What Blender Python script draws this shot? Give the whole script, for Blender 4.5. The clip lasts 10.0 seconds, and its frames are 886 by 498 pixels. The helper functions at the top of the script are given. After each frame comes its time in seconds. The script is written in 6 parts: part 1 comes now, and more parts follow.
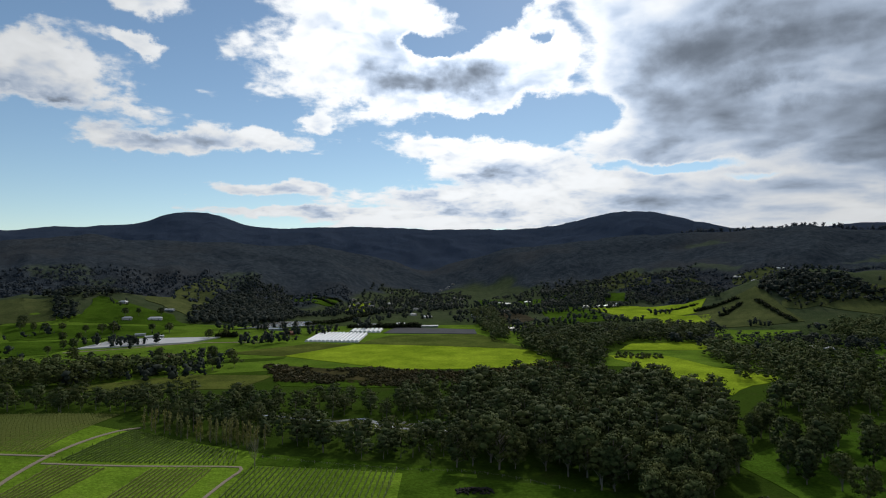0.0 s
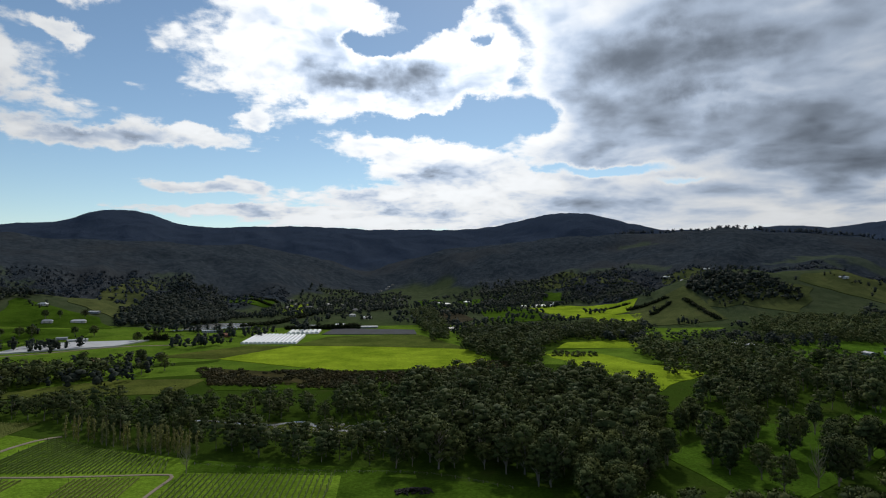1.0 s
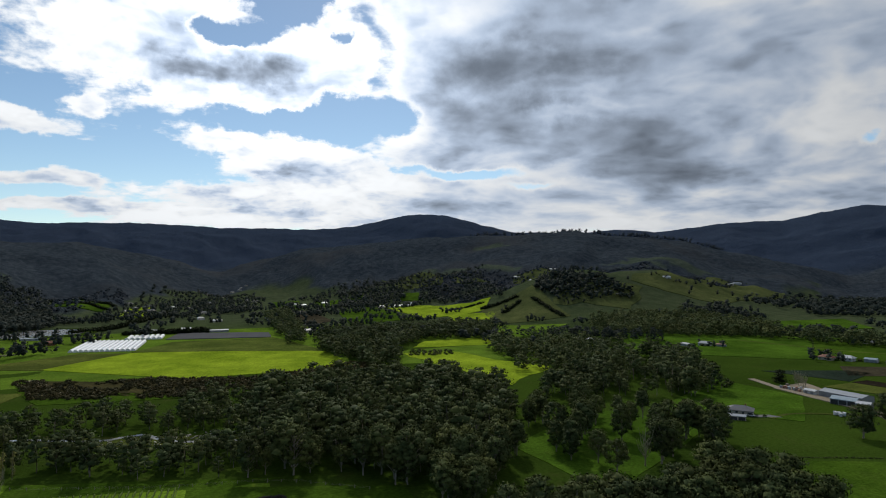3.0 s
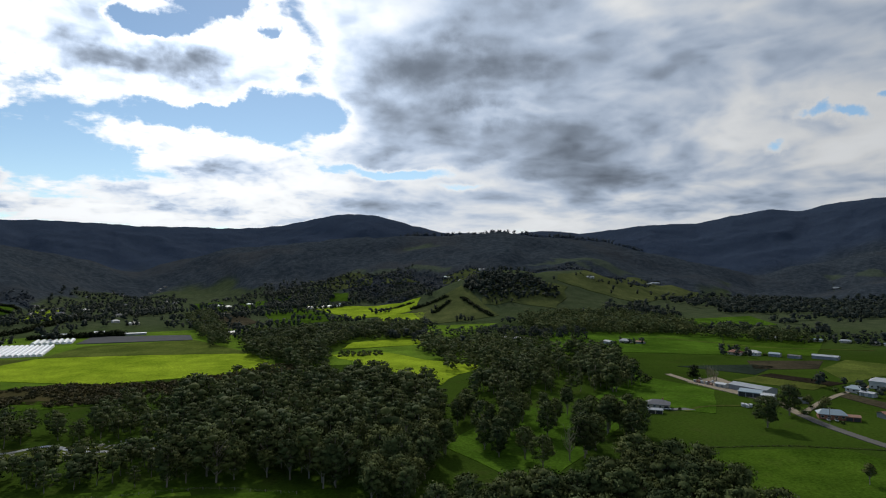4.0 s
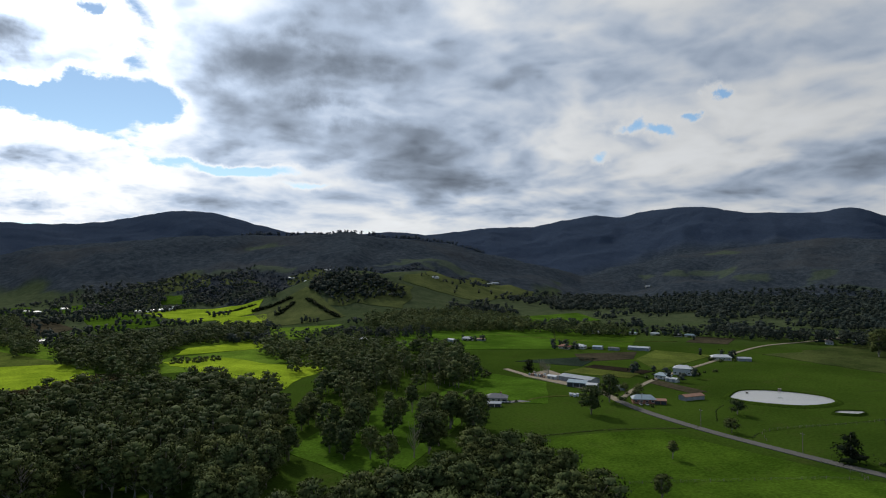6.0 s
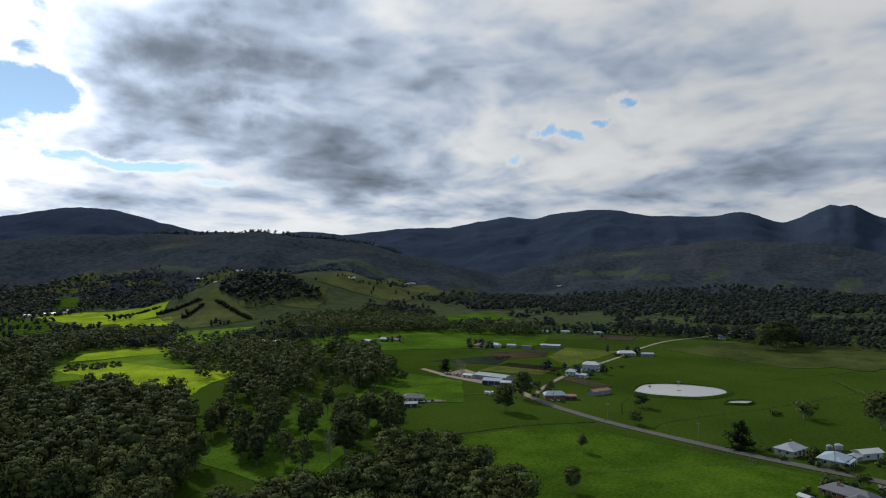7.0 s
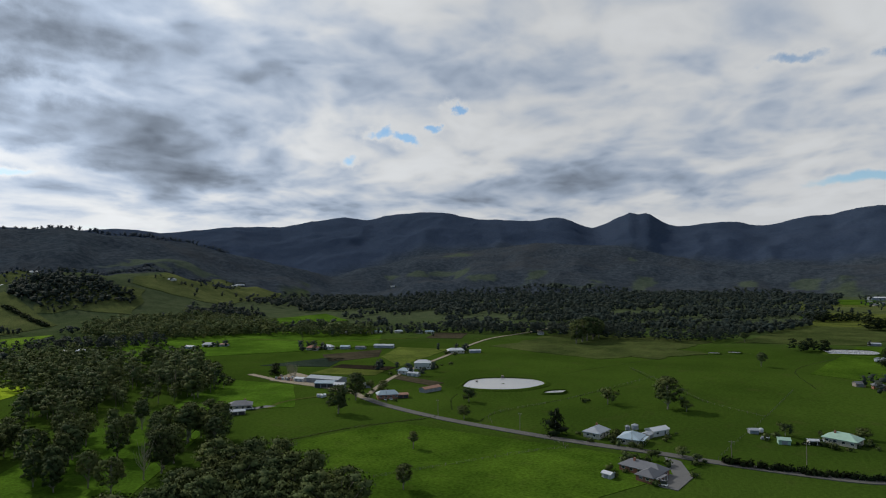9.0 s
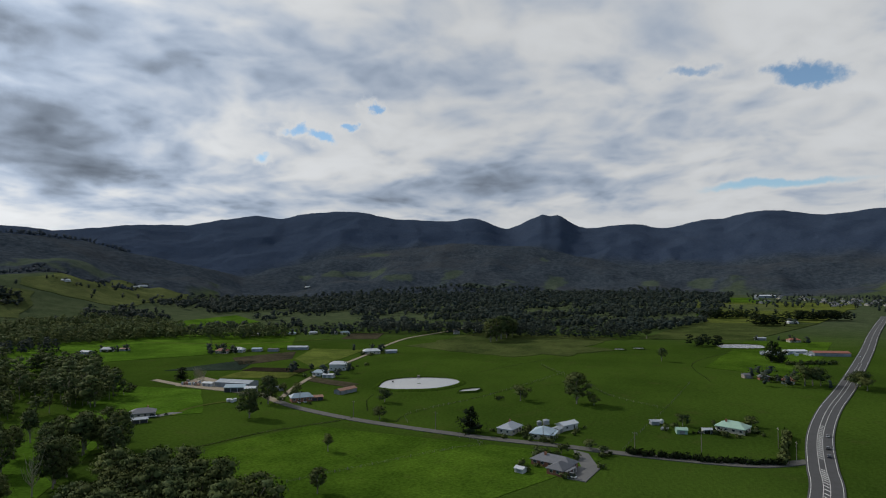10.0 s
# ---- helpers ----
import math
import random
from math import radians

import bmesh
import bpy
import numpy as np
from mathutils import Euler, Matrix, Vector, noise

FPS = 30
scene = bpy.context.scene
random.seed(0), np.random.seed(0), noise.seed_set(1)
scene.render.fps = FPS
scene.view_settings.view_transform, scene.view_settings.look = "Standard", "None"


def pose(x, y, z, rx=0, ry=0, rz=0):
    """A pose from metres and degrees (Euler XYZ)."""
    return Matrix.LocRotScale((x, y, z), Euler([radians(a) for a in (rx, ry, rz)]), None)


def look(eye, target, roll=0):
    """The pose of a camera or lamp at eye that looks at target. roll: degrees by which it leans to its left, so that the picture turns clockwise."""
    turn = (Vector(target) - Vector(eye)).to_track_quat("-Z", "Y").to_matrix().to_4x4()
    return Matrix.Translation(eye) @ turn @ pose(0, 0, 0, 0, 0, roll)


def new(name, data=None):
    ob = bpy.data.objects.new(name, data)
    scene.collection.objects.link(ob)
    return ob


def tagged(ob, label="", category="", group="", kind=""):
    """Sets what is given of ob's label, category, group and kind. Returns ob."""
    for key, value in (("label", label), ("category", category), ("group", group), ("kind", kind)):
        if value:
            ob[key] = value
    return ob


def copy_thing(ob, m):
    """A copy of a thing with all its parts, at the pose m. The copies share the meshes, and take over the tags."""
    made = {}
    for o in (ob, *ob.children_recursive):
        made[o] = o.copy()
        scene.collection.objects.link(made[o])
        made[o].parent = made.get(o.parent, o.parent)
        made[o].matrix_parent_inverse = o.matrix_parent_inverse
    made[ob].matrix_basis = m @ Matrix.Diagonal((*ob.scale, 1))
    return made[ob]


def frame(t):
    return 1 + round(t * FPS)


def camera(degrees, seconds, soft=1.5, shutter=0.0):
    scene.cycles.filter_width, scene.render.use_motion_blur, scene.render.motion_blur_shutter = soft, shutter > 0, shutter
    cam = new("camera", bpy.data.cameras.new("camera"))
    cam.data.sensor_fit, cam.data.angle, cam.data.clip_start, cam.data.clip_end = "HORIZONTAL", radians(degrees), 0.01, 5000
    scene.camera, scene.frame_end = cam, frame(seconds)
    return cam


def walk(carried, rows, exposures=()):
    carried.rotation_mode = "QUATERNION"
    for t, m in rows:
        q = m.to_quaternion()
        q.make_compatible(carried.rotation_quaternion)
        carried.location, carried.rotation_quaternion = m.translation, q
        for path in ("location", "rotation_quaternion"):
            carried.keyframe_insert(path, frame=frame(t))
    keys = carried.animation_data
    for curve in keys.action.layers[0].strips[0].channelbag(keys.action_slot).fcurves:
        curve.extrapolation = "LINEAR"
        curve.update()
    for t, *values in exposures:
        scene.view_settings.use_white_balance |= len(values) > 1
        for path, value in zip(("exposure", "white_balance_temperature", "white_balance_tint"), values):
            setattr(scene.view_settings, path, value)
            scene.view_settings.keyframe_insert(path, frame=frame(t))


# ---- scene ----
# ---- camera: hovers over the paddocks and turns to the right ----
cam = camera(71.28, 10.0, 1.1)
EYE = 94.0
ROWS = [
    (0.0, 0.00, 1.84, 0.23), (0.5, -2.61, 1.85, 0.21), (1.0, -5.55, 1.85, 0.20), (1.5, -8.63, 1.84, 0.20),
    (2.0, -12.13, 1.84, 0.18), (2.5, -15.36, 1.84, 0.18), (4.0, -25.08, 1.85, 0.16), (4.5, -28.25, 1.86, 0.14),
    (5.0, -31.80, 1.87, 0.11), (5.5, -35.42, 1.87, 0.12), (7.0, -46.87, 1.88, 0.18), (7.5, -50.60, 1.90, 0.19),
    (8.0, -54.49, 1.91, 0.20), (8.5, -58.21, 1.91, 0.21), (9.0, -62.15, 1.90, 0.21), (9.5, -65.90, 1.89, 0.21),
    (10.0, -69.87, 1.88, 0.19),
]
walk(cam, [(t, pose(0, 0, EYE, 90 + pitch, roll, yaw)) for t, yaw, pitch, roll in ROWS],
     exposures=[(0.0, -0.28), (1.5, -0.28), (2.5, -0.26), (4.0, -0.14), (5.5, -0.04), (7.0, 0.01), (8.5, 0.02), (10.0, 0.0)])

# ---- world: blue sky with broken cloud, sun ahead and above the clouds ----
SUN_AZ, SUN_EL = 13.0, 35.0   # degrees clockwise from +y, degrees above the horizon


class Tree:
    """A small builder of node trees."""

    def __init__(self, tree):
        self.t = tree
        tree.nodes.clear()

    def n(self, idname, **props):
        node = self.t.nodes.new(idname)
        for key, value in props.items():
            if key == "op":
                node.operation = value
            elif key == "kind":
                node.data_type = value
            elif key == "dims":
                node.noise_dimensions = value
            elif key == "blend":
                node.blend_type = value
        return node

    def put(self, socket, value):
        if isinstance(value, bpy.types.NodeSocket):
            self.t.links.new(value, socket)
        else:
            socket.default_value = value

    def m(self, op, a, b=0.0, c=0.0, clamp=False):
        node = self.n("ShaderNodeMath", op=op)
        node.use_clamp = clamp
        for s, v in zip(node.inputs, (a, b, c)):
            self.put(s, v)
        return node.outputs[0]

    def v(self, op, a, b=(0, 0, 0), scale=None):
        node = self.n("ShaderNodeVectorMath", op=op)
        self.put(node.inputs[0], a)
        self.put(node.inputs[1], b)
        if scale is not None:
            self.put(node.inputs["Scale"], scale)
        return node.outputs["Value"] if op in ("DOT_PRODUCT", "LENGTH", "DISTANCE") else node.outputs[0]

    def n_vec(self, x, y):
        node = self.n("ShaderNodeCombineXYZ")
        self.put(node.inputs[0], x)
        self.put(node.inputs[1], y)
        return node.outputs[0]

    def noise(self, vec, scale, detail=3.0, rough=0.55, lac=2.0, colour=False):
        node = self.n("ShaderNodeTexNoise")
        self.put(node.inputs["Vector"], vec)
        for key, value in (("Scale", scale), ("Detail", detail), ("Roughness", rough), ("Lacunarity", lac)):
            node.inputs[key].default_value = value
        return node.outputs["Color" if colour else "Fac"]

    def step(self, x, lo, hi, a=0.0, b=1.0):
        node = self.n("ShaderNodeMapRange")
        node.interpolation_type = "SMOOTHSTEP"
        for s, v in zip(node.inputs, (x, lo, hi, a, b)):
            self.put(s, v)
        return node.outputs[0]

    def mix(self, fac, a, b, blend="MIX"):
        node = self.n("ShaderNodeMix", kind="RGBA", blend=blend)
        self.put(node.inputs["Factor"], fac)
        self.put(node.inputs["A"], a if isinstance(a, bpy.types.NodeSocket) else (*a, 1.0))
        self.put(node.inputs["B"], b if isinstance(b, bpy.types.NodeSocket) else (*b, 1.0))
        return node.outputs["Result"]


world = bpy.data.worlds.new("world")
scene.world = world
world.use_nodes = True
w = Tree(world.node_tree)
way = w.n("ShaderNodeTexCoord").outputs["Generated"]
xyz = w.n("ShaderNodeSeparateXYZ")
w.put(xyz.inputs[0], way)
dx, dy, dz = xyz.outputs
# azimuth (clockwise from +y) and elevation in degrees
azim = w.m("MULTIPLY", w.m("ARCTAN2", dx, dy), 57.2958)
elev = w.m("MULTIPLY", w.m("ARCSINE", dz), 57.2958)
# the cloud deck seen in perspective: wide overhead, thin towards the horizon
def deck_of(vec, flat):
    part_ = w.n("ShaderNodeSeparateXYZ")
    w.put(part_.inputs[0], vec)
    inv = w.m("DIVIDE", 1.0, w.m("ADD", w.m("MAXIMUM", part_.outputs[2], 0.0), flat))
    put_ = w.n("ShaderNodeCombineXYZ")
    w.put(put_.inputs[0], w.m("MULTIPLY", part_.outputs[0], inv))
    w.put(put_.inputs[1], w.m("MULTIPLY", part_.outputs[1], inv))
    return put_.outputs[0]


def puffs(vec):
    """Rounded heaps of cloud: large billows with smaller ones on them."""
    p = deck_of(vec, 0.26)
    p = w.v("ADD", p, w.v("SCALE", w.noise(p, 5.0, 3.0, 0.55, colour=True), scale=0.16))
    cell = w.n("ShaderNodeTexVoronoi")
    cell.feature = "SMOOTH_F1"
    w.put(cell.inputs["Vector"], p)
    for key, value in (("Scale", 5.6), ("Detail", 2.5), ("Roughness", 0.55), ("Lacunarity", 2.3), ("Smoothness", 0.75)):
        cell.inputs[key].default_value = value
    big = w.noise(p, 3.1, 6.0, 0.52)
    return w.m("SUBTRACT", big, w.m("MULTIPLY", w.m("SUBTRACT", cell.outputs["Distance"], 1.0), 0.38))


def sheet(vec):
    """Layered stratocumulus: long soft bands, drawn out towards the horizon."""
    p = deck_of(vec, 0.20)
    p = w.v("ADD", p, w.v("SCALE", w.noise(p, 1.3, 3.0, 0.5, colour=True), scale=0.5))
    cell = w.n("ShaderNodeTexVoronoi")
    cell.feature = "SMOOTH_F1"
    w.put(cell.inputs["Vector"], p)
    for key, value in (("Scale", 4.2), ("Detail", 2.0), ("Roughness", 0.5), ("Lacunarity", 2.2), ("Smoothness", 0.8)):
        cell.inputs[key].default_value = value
    soft = w.m("ADD", w.m("MULTIPLY", w.noise(p, 2.1, 3.0, 0.48), 0.55), w.m("MULTIPLY", w.noise(p, 5.2, 5.0, 0.5), 0.25))
    return w.m("ADD", soft, w.m("MULTIPLY", w.m("SUBTRACT", 1.0, cell.outputs["Distance"]), 0.20))


deck = deck_of(way, 0.17)
fine = w.noise(deck, 13.0, 6.0, 0.62)
heap_here = puffs(way)
heap_above = puffs(w.v("ADD", way, (0.006, 0.0, 0.026)))
band_here = sheet(way)
band_above = sheet(w.v("ADD", way, (0.004, 0.0, 0.020)))
warp = w.noise(way, 7.0, 6.0, 0.62, colour=True)
at = w.n("ShaderNodeCombineXYZ")
w.put(at.inputs[0], azim)
w.put(at.inputs[1], elev)
spot = w.v("ADD", at.outputs[0], w.v("MULTIPLY", w.v("SUBTRACT", warp, (0.5, 0.5, 0.5)), (13.0, 7.0, 0.0)))
spot = w.v("ADD", at.outputs[0], w.v("MULTIPLY", w.v("SUBTRACT", spot, at.outputs[0]), w.n_vec(w.step(elev, 3.0, 15.0, 0.45, 1.0), w.step(elev, 3.0, 15.0, 0.22, 1.0))))


def blobs(rows):
    """The sum of soft patches: azimuth, elevation, half width, half height, weight."""
    total = 0.0
    for a, e, sa, se, weight in rows:
        d = w.v("MULTIPLY", w.v("SUBTRACT", spot, (a, e, 0)), (1 / sa, 1 / se, 0))
        g = w.m("POWER", 2.71828, w.m("MULTIPLY", w.v("DOT_PRODUCT", d, d), -1.0))
        total = w.m("MULTIPLY_ADD", g, weight, total)
    return total


masses = blobs([(-33, 15.2, 6.5, 2.9, 1.0), (-26, 22.2, 4.2, 1.5, .85), (-26, 18.6, 2.6, .8, .75), (-25, 11.0, 6, 1.0, .75), (-16.5, 11.2, 4.5, .9, .8), (-11.5, 13.0, 2, .8, .75),
                (-8, 20.5, 10.5, 4.8, 1.2), (0, 16.2, 9, 2.6, 1.05), (9, 19, 6, 4, .9),
                (0, 10.8, 5, 1.3, .95), (7, 9.2, 6, 1.5, .95), (-15, 7.4, 6, .7, .95), (-13, 5.3, 9, .6, .9), (-1, 6.6, 7, .9, .95), (8, 4.6, 17, 1.1, 1.1), (12, 7.6, 8, 1.7, .95), (20, 5.6, 9, 1.4, .9)])
gaps = blobs([(57.0, 11.8, 2.2, .6, .85), (53.6, 9.9, 1.2, .5, .65), (60.3, 13.0, 1.2, .5, .75), (63, 14.6, 1.0, .6, .7), (101, 15.8, 3.0, 1.0, .9), (91, 16.0, 2.6, .7, .55), (99, 6.8, 8, .5, .75),
              (-1.5, 20.6, 4.2, 1.3, 1.1), (5, 23.2, 2.0, 1.6, .9), (9.5, 20.2, 1.2, .9, .6), (13, 13.2, 3.4, 1.4, .9), (4, 13.1, 4, .8, .6), (21, 8.7, 6, .55, .85), (27, 7.6, 4, .4, .5)])
overcast = w.m("MULTIPLY", w.step(azim, 6.0, 18.0), w.step(elev, 2.0, 7.0, 0.62, 0.95))
overhead = w.step(elev, 24.0, 40.0, 0.0, 0.55)
cover = w.m("SUBTRACT", w.m("ADD", w.m("MAXIMUM", masses, overcast), overhead), gaps)
cover = w.m("ADD", cover, w.m("MULTIPLY", w.m("SUBTRACT", heap_here, 0.48), w.step(azim, 8, 24, 1.2, 0.25)))
cover = w.m("ADD", cover, w.m("MULTIPLY", w.m("SUBTRACT", band_here, 0.5), w.step(azim, 8, 24, 0.0, 0.6)))
cover = w.m("ADD", cover, w.m("MULTIPLY", w.m("SUBTRACT", fine, 0.5), w.step(azim, 8, 24, 0.55, 0.22)))
alpha = w.step(cover, w.step(azim, 15, 40, 0.36, 0.22), w.step(azim, 15, 40, 0.66, 0.66))
# thick cloud is grey below, thin cloud and the cloud near the sun is white
thick = blobs([(26, 17.8, 9, 2.8, 1.0), (36, 11.4, 12, 3.2, .62), (41, 7.8, 7, 1.2, .6), (35, 15, 14, 7, .2), (30, 14, 5, 1.0, -.45), (50, 16, 10, 3.0, .3), (80, 16, 14, 8, .25), (40, 22, 14, 2.4, .4), (1.5, 17.0, 4, 1.5, 1.2), (-5, 16.8, 3.4, 1.2, 1.0), (-31, 12.6, 6, 1.2, 1.3), (3, 8.6, 5, .8, .5), (-14, 6.8, 5, .4, .5),
               (21, 5.6, 8, 1.0, .4), (7, 5.4, 9, .6, .25), (76, 7.5, 14, 1.6, .45), (74, 18, 16, 3, .30), (92, 12, 8, 2, .3), (54, 6.5, 12, 2.4, .4), (25, 14, 9, 7, .35), (62, 10, 6, 2, -.25)])
relief = w.m("SUBTRACT", heap_here, heap_above)
thick = w.m("ADD", thick, w.m("MULTIPLY", w.m("SUBTRACT", heap_here, 0.46), w.step(azim, 5, 28, 1.5, 0.30)))
thick = w.m("ADD", thick, w.m("MULTIPLY", w.m("SUBTRACT", band_here, 0.415), w.step(azim, 5, 28, 0.2, 3.3)))
thick = w.m("SUBTRACT", thick, w.m("MULTIPLY", relief, w.step(azim, 5, 28, 3.0, 0.35)))
thick = w.m("SUBTRACT", thick, w.m("MULTIPLY", w.m("SUBTRACT", band_here, band_above), w.step(azim, 5, 28, 0.0, 3.6)))
thick = w.m("ADD", thick, w.m("ADD", w.step(azim, 12, 30, 0.0, 0.12), w.step(azim, 45, 62, 0.0, -0.06)))
thick = w.m("MULTIPLY", thick, w.step(cover, 0.45, 0.95))
glow = w.m("POWER", 2.71828, w.m("MULTIPLY", w.m("POWER", w.m("DIVIDE", w.m("SUBTRACT", azim, 3.0), 26.0), 2.0), -1.0))
glow = w.m("MULTIPLY", glow, w.step(elev, 2.0, 20.0, 0.35, 1.0))
white = w.m("MULTIPLY_ADD", glow, 0.80, 0.80)
white = w.m("MULTIPLY", white, w.step(azim, 35.0, 75.0, 1.0, 0.78))
white = w.m("MULTIPLY", white, w.step(elev, 26.0, 50.0, 1.0, 0.55))
shade = w.m("SUBTRACT", white, w.m("MULTIPLY", w.step(thick, -0.35, 1.75), w.m("MULTIPLY", white, 0.82)))
tone = w.mix(w.step(thick, 0.0, 0.8), (0.97, 1.0, 1.03), (0.79, 0.95, 1.20))
cloud = w.n("ShaderNodeBackground")
w.put(cloud.inputs[0], tone)
w.put(cloud.inputs[1], shade)
sky = w.n("ShaderNodeTexSky")
sky.sky_type = "NISHITA"
sky.sun_disc = False
sky.sun_elevation, sky.sun_rotation = radians(SUN_EL), radians(SUN_AZ)
sky.altitude, sky.air_density, sky.dust_density, sky.ozone_density = 200, 0.9, 0.1, 2.5
blue = w.n("ShaderNodeBackground")
w.put(blue.inputs[0], w.mix(1.0, sky.outputs[0], (0.98, 1.0, 0.94), "MULTIPLY"))
blue.inputs[1].default_value = 0.115
both = w.n("ShaderNodeMixShader")
w.put(both.inputs[0], alpha)
w.put(both.inputs[1], blue.outputs[0])
w.put(both.inputs[2], cloud.outputs[0])
w.put(w.n("ShaderNodeOutputWorld").inputs[0], both.outputs[0])

sun = new("sun", bpy.data.lights.new("sun", "SUN"))
sun.data.energy, sun.data.angle, sun.data.color = 2.5, radians(2.5), (1.0, 0.95, 0.86)
sa, se = radians(SUN_AZ), radians(SUN_EL)
sun.matrix_world = look((0, 0, 0), (-math.sin(sa) * math.cos(se), -math.cos(sa) * math.cos(se), -math.sin(se)))


# ---- materials ----
def material(name, build):
    mat = bpy.data.materials.new(name)
    mat.use_nodes = True
    t = Tree(mat.node_tree)
    bsdf = t.n("ShaderNodeBsdfPrincipled")
    t.put(t.n("ShaderNodeOutputMaterial").inputs[0], bsdf.outputs[0])
    build(t, bsdf)
    return mat


def place_of(t):
    return t.n("ShaderNodeNewGeometry").outputs["Position"]


def bump(t, bsdf, height, strength, distance):
    node = t.n("ShaderNodeBump")
    node.inputs["Strength"].default_value, node.inputs["Distance"].default_value = strength, distance
    t.put(node.inputs["Height"], height)
    t.put(bsdf.inputs["Normal"], node.outputs[0])


def grass(name, low, high, dry=(0.10, 0.10, 0.03), dryness=0.25, coarse=0.012, tuft=0.6):
    """Pasture or crop: two greens in large drifts, dry or trodden patches, and fine tufts."""
    def build(t, bsdf):
        p = place_of(t)
        drift = t.noise(p, coarse, 4.0, 0.6)
        mid = t.noise(p, 0.09, 4.0, 0.65)
        tufts = t.noise(p, tuft, 3.0, 0.7)
        c = t.mix(t.step(drift, 0.32, 0.68), low, high)
        c = t.mix(t.m("MULTIPLY", t.step(mid, 0.50, 0.75), dryness), c, dry)
        c = t.mix(0.65, c, t.mix(t.step(tufts, 0.25, 0.8), (0.45, 0.45, 0.45), (1.45, 1.45, 1.4)), "MULTIPLY")
        c = t.mix(0.6, c, t.mix(t.step(t.noise(p, 0.024, 6.0, 0.72), 0.3, 0.7), (0.58, 0.62, 0.6), (1.34, 1.28, 1.15)), "MULTIPLY")
        t.put(bsdf.inputs["Base Color"], c)
        bsdf.inputs["Roughness"].default_value = 0.9
        bsdf.inputs["Specular IOR Level"].default_value = 0.0
        bump(t, bsdf, t.m("ADD", tufts, t.m("MULTIPLY", mid, 2.0)), 0.5, 0.5)
    return material(name, build)


def plain(name, colour, rough=0.6, metal=0.0, grime=0.25, scale=0.8, spec=0.4, spread=0.0):
    """Paint, metal, timber or stone with stains at two sizes; spread varies it from thing to thing."""
    def build(t, bsdf):
        p = place_of(t)
        a = t.noise(p, scale, 5.0, 0.65)
        b = t.noise(p, scale * 9, 3.0, 0.6)
        c = t.mix(t.m("MULTIPLY", t.step(a, 0.4, 0.75), grime), colour, tuple(0.45 * v for v in colour))
        c = t.mix(grime, c, t.mix(b, (0.7, 0.7, 0.7), (1.25, 1.25, 1.25)), "MULTIPLY")
        if spread:
            r = t.n("ShaderNodeObjectInfo").outputs["Random"]
            c = t.mix(1.0, c, t.mix(r, (1 - spread,) * 3, (1 + spread,) * 3), "MULTIPLY")
        t.put(bsdf.inputs["Base Color"], c)
        bsdf.inputs["Roughness"].default_value = rough
        bsdf.inputs["Metallic"].default_value = metal
        bsdf.inputs["Specular IOR Level"].default_value = spec
        bump(t, bsdf, b, 0.25, 0.03)
    return material(name, build)


def leaf(name, low, high, tip, island):
    """Foliage: greens that vary from tree to tree and from leaf clump to leaf clump."""
    def build(t, bsdf):
        p = place_of(t)
        r = t.n("ShaderNodeNewGeometry").outputs["Random Per Island"] if island else t.n("ShaderNodeObjectInfo").outputs["Random"]
        stand = t.noise(p, 0.012, 3.0, 0.6)
        tree = t.noise(p, 0.085, 1.0, 0.5)
        own = t.n("ShaderNodeObjectInfo").outputs["Random"]
        mixed = t.m("ADD", t.m("MULTIPLY", r, 0.22), t.m("MULTIPLY", own, 0.30))
        mixed = t.m("ADD", mixed, t.m("ADD", t.m("MULTIPLY", stand, 0.4), t.m("MULTIPLY", tree, 0.5)))
        c = t.mix(t.step(mixed, 0.30, 1.02), low, high)
        c = t.mix(1.0, c, t.mix(t.step(t.noise(p, 0.06, 2.0, 0.5), 0.35, 0.65), (1.06, 1.0, 0.90), (0.92, 1.0, 1.10)), "MULTIPLY")
        spray = t.noise(p, 0.45, 4.0, 0.7)
        c = t.mix(t.m("MULTIPLY", t.step(spray, 0.5, 0.85), t.step(tree, 0.3, 0.7, 0.35, 1.0)), c, tip)
        t.put(bsdf.inputs["Base Color"], c)
        bsdf.inputs["Roughness"].default_value = 0.75
        bsdf.inputs["Specular IOR Level"].default_value = 0.03
    return material(name, build)


# cloud shade is put into these two dark greens
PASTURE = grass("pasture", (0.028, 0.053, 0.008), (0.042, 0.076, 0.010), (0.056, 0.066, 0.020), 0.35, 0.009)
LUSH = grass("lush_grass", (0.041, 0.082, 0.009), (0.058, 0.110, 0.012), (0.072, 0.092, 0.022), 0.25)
# brighter copies for sunlit fields: the sunshine is put into the colour
SUNLIT_MEADOW = grass("meadow", (0.085, 0.150, 0.018), (0.120, 0.205, 0.024), (0.15, 0.16, 0.045), 0.4, 0.011)
SUN_PAINTED = grass("sun_painted_grass", (0.205, 0.300, 0.020), (0.250, 0.350, 0.026), (0.21, 0.25, 0.03), 0.3)
FRESH = grass("fresh_pasture", (0.047, 0.098, 0.011), (0.068, 0.136, 0.015), (0.09, 0.12, 0.03), 0.25)
RUSH = grass("rushy_flat", (0.040, 0.058, 0.018), (0.060, 0.078, 0.026), (0.075, 0.075, 0.034), 0.5)
DULL = grass("dull_grass", (0.072, 0.092, 0.022), (0.098, 0.120, 0.028), (0.12, 0.11, 0.045), 0.4)
OLIVE = grass("olive_crop", (0.075, 0.105, 0.022), (0.10, 0.130, 0.030), (0.12, 0.11, 0.05), 0.3)
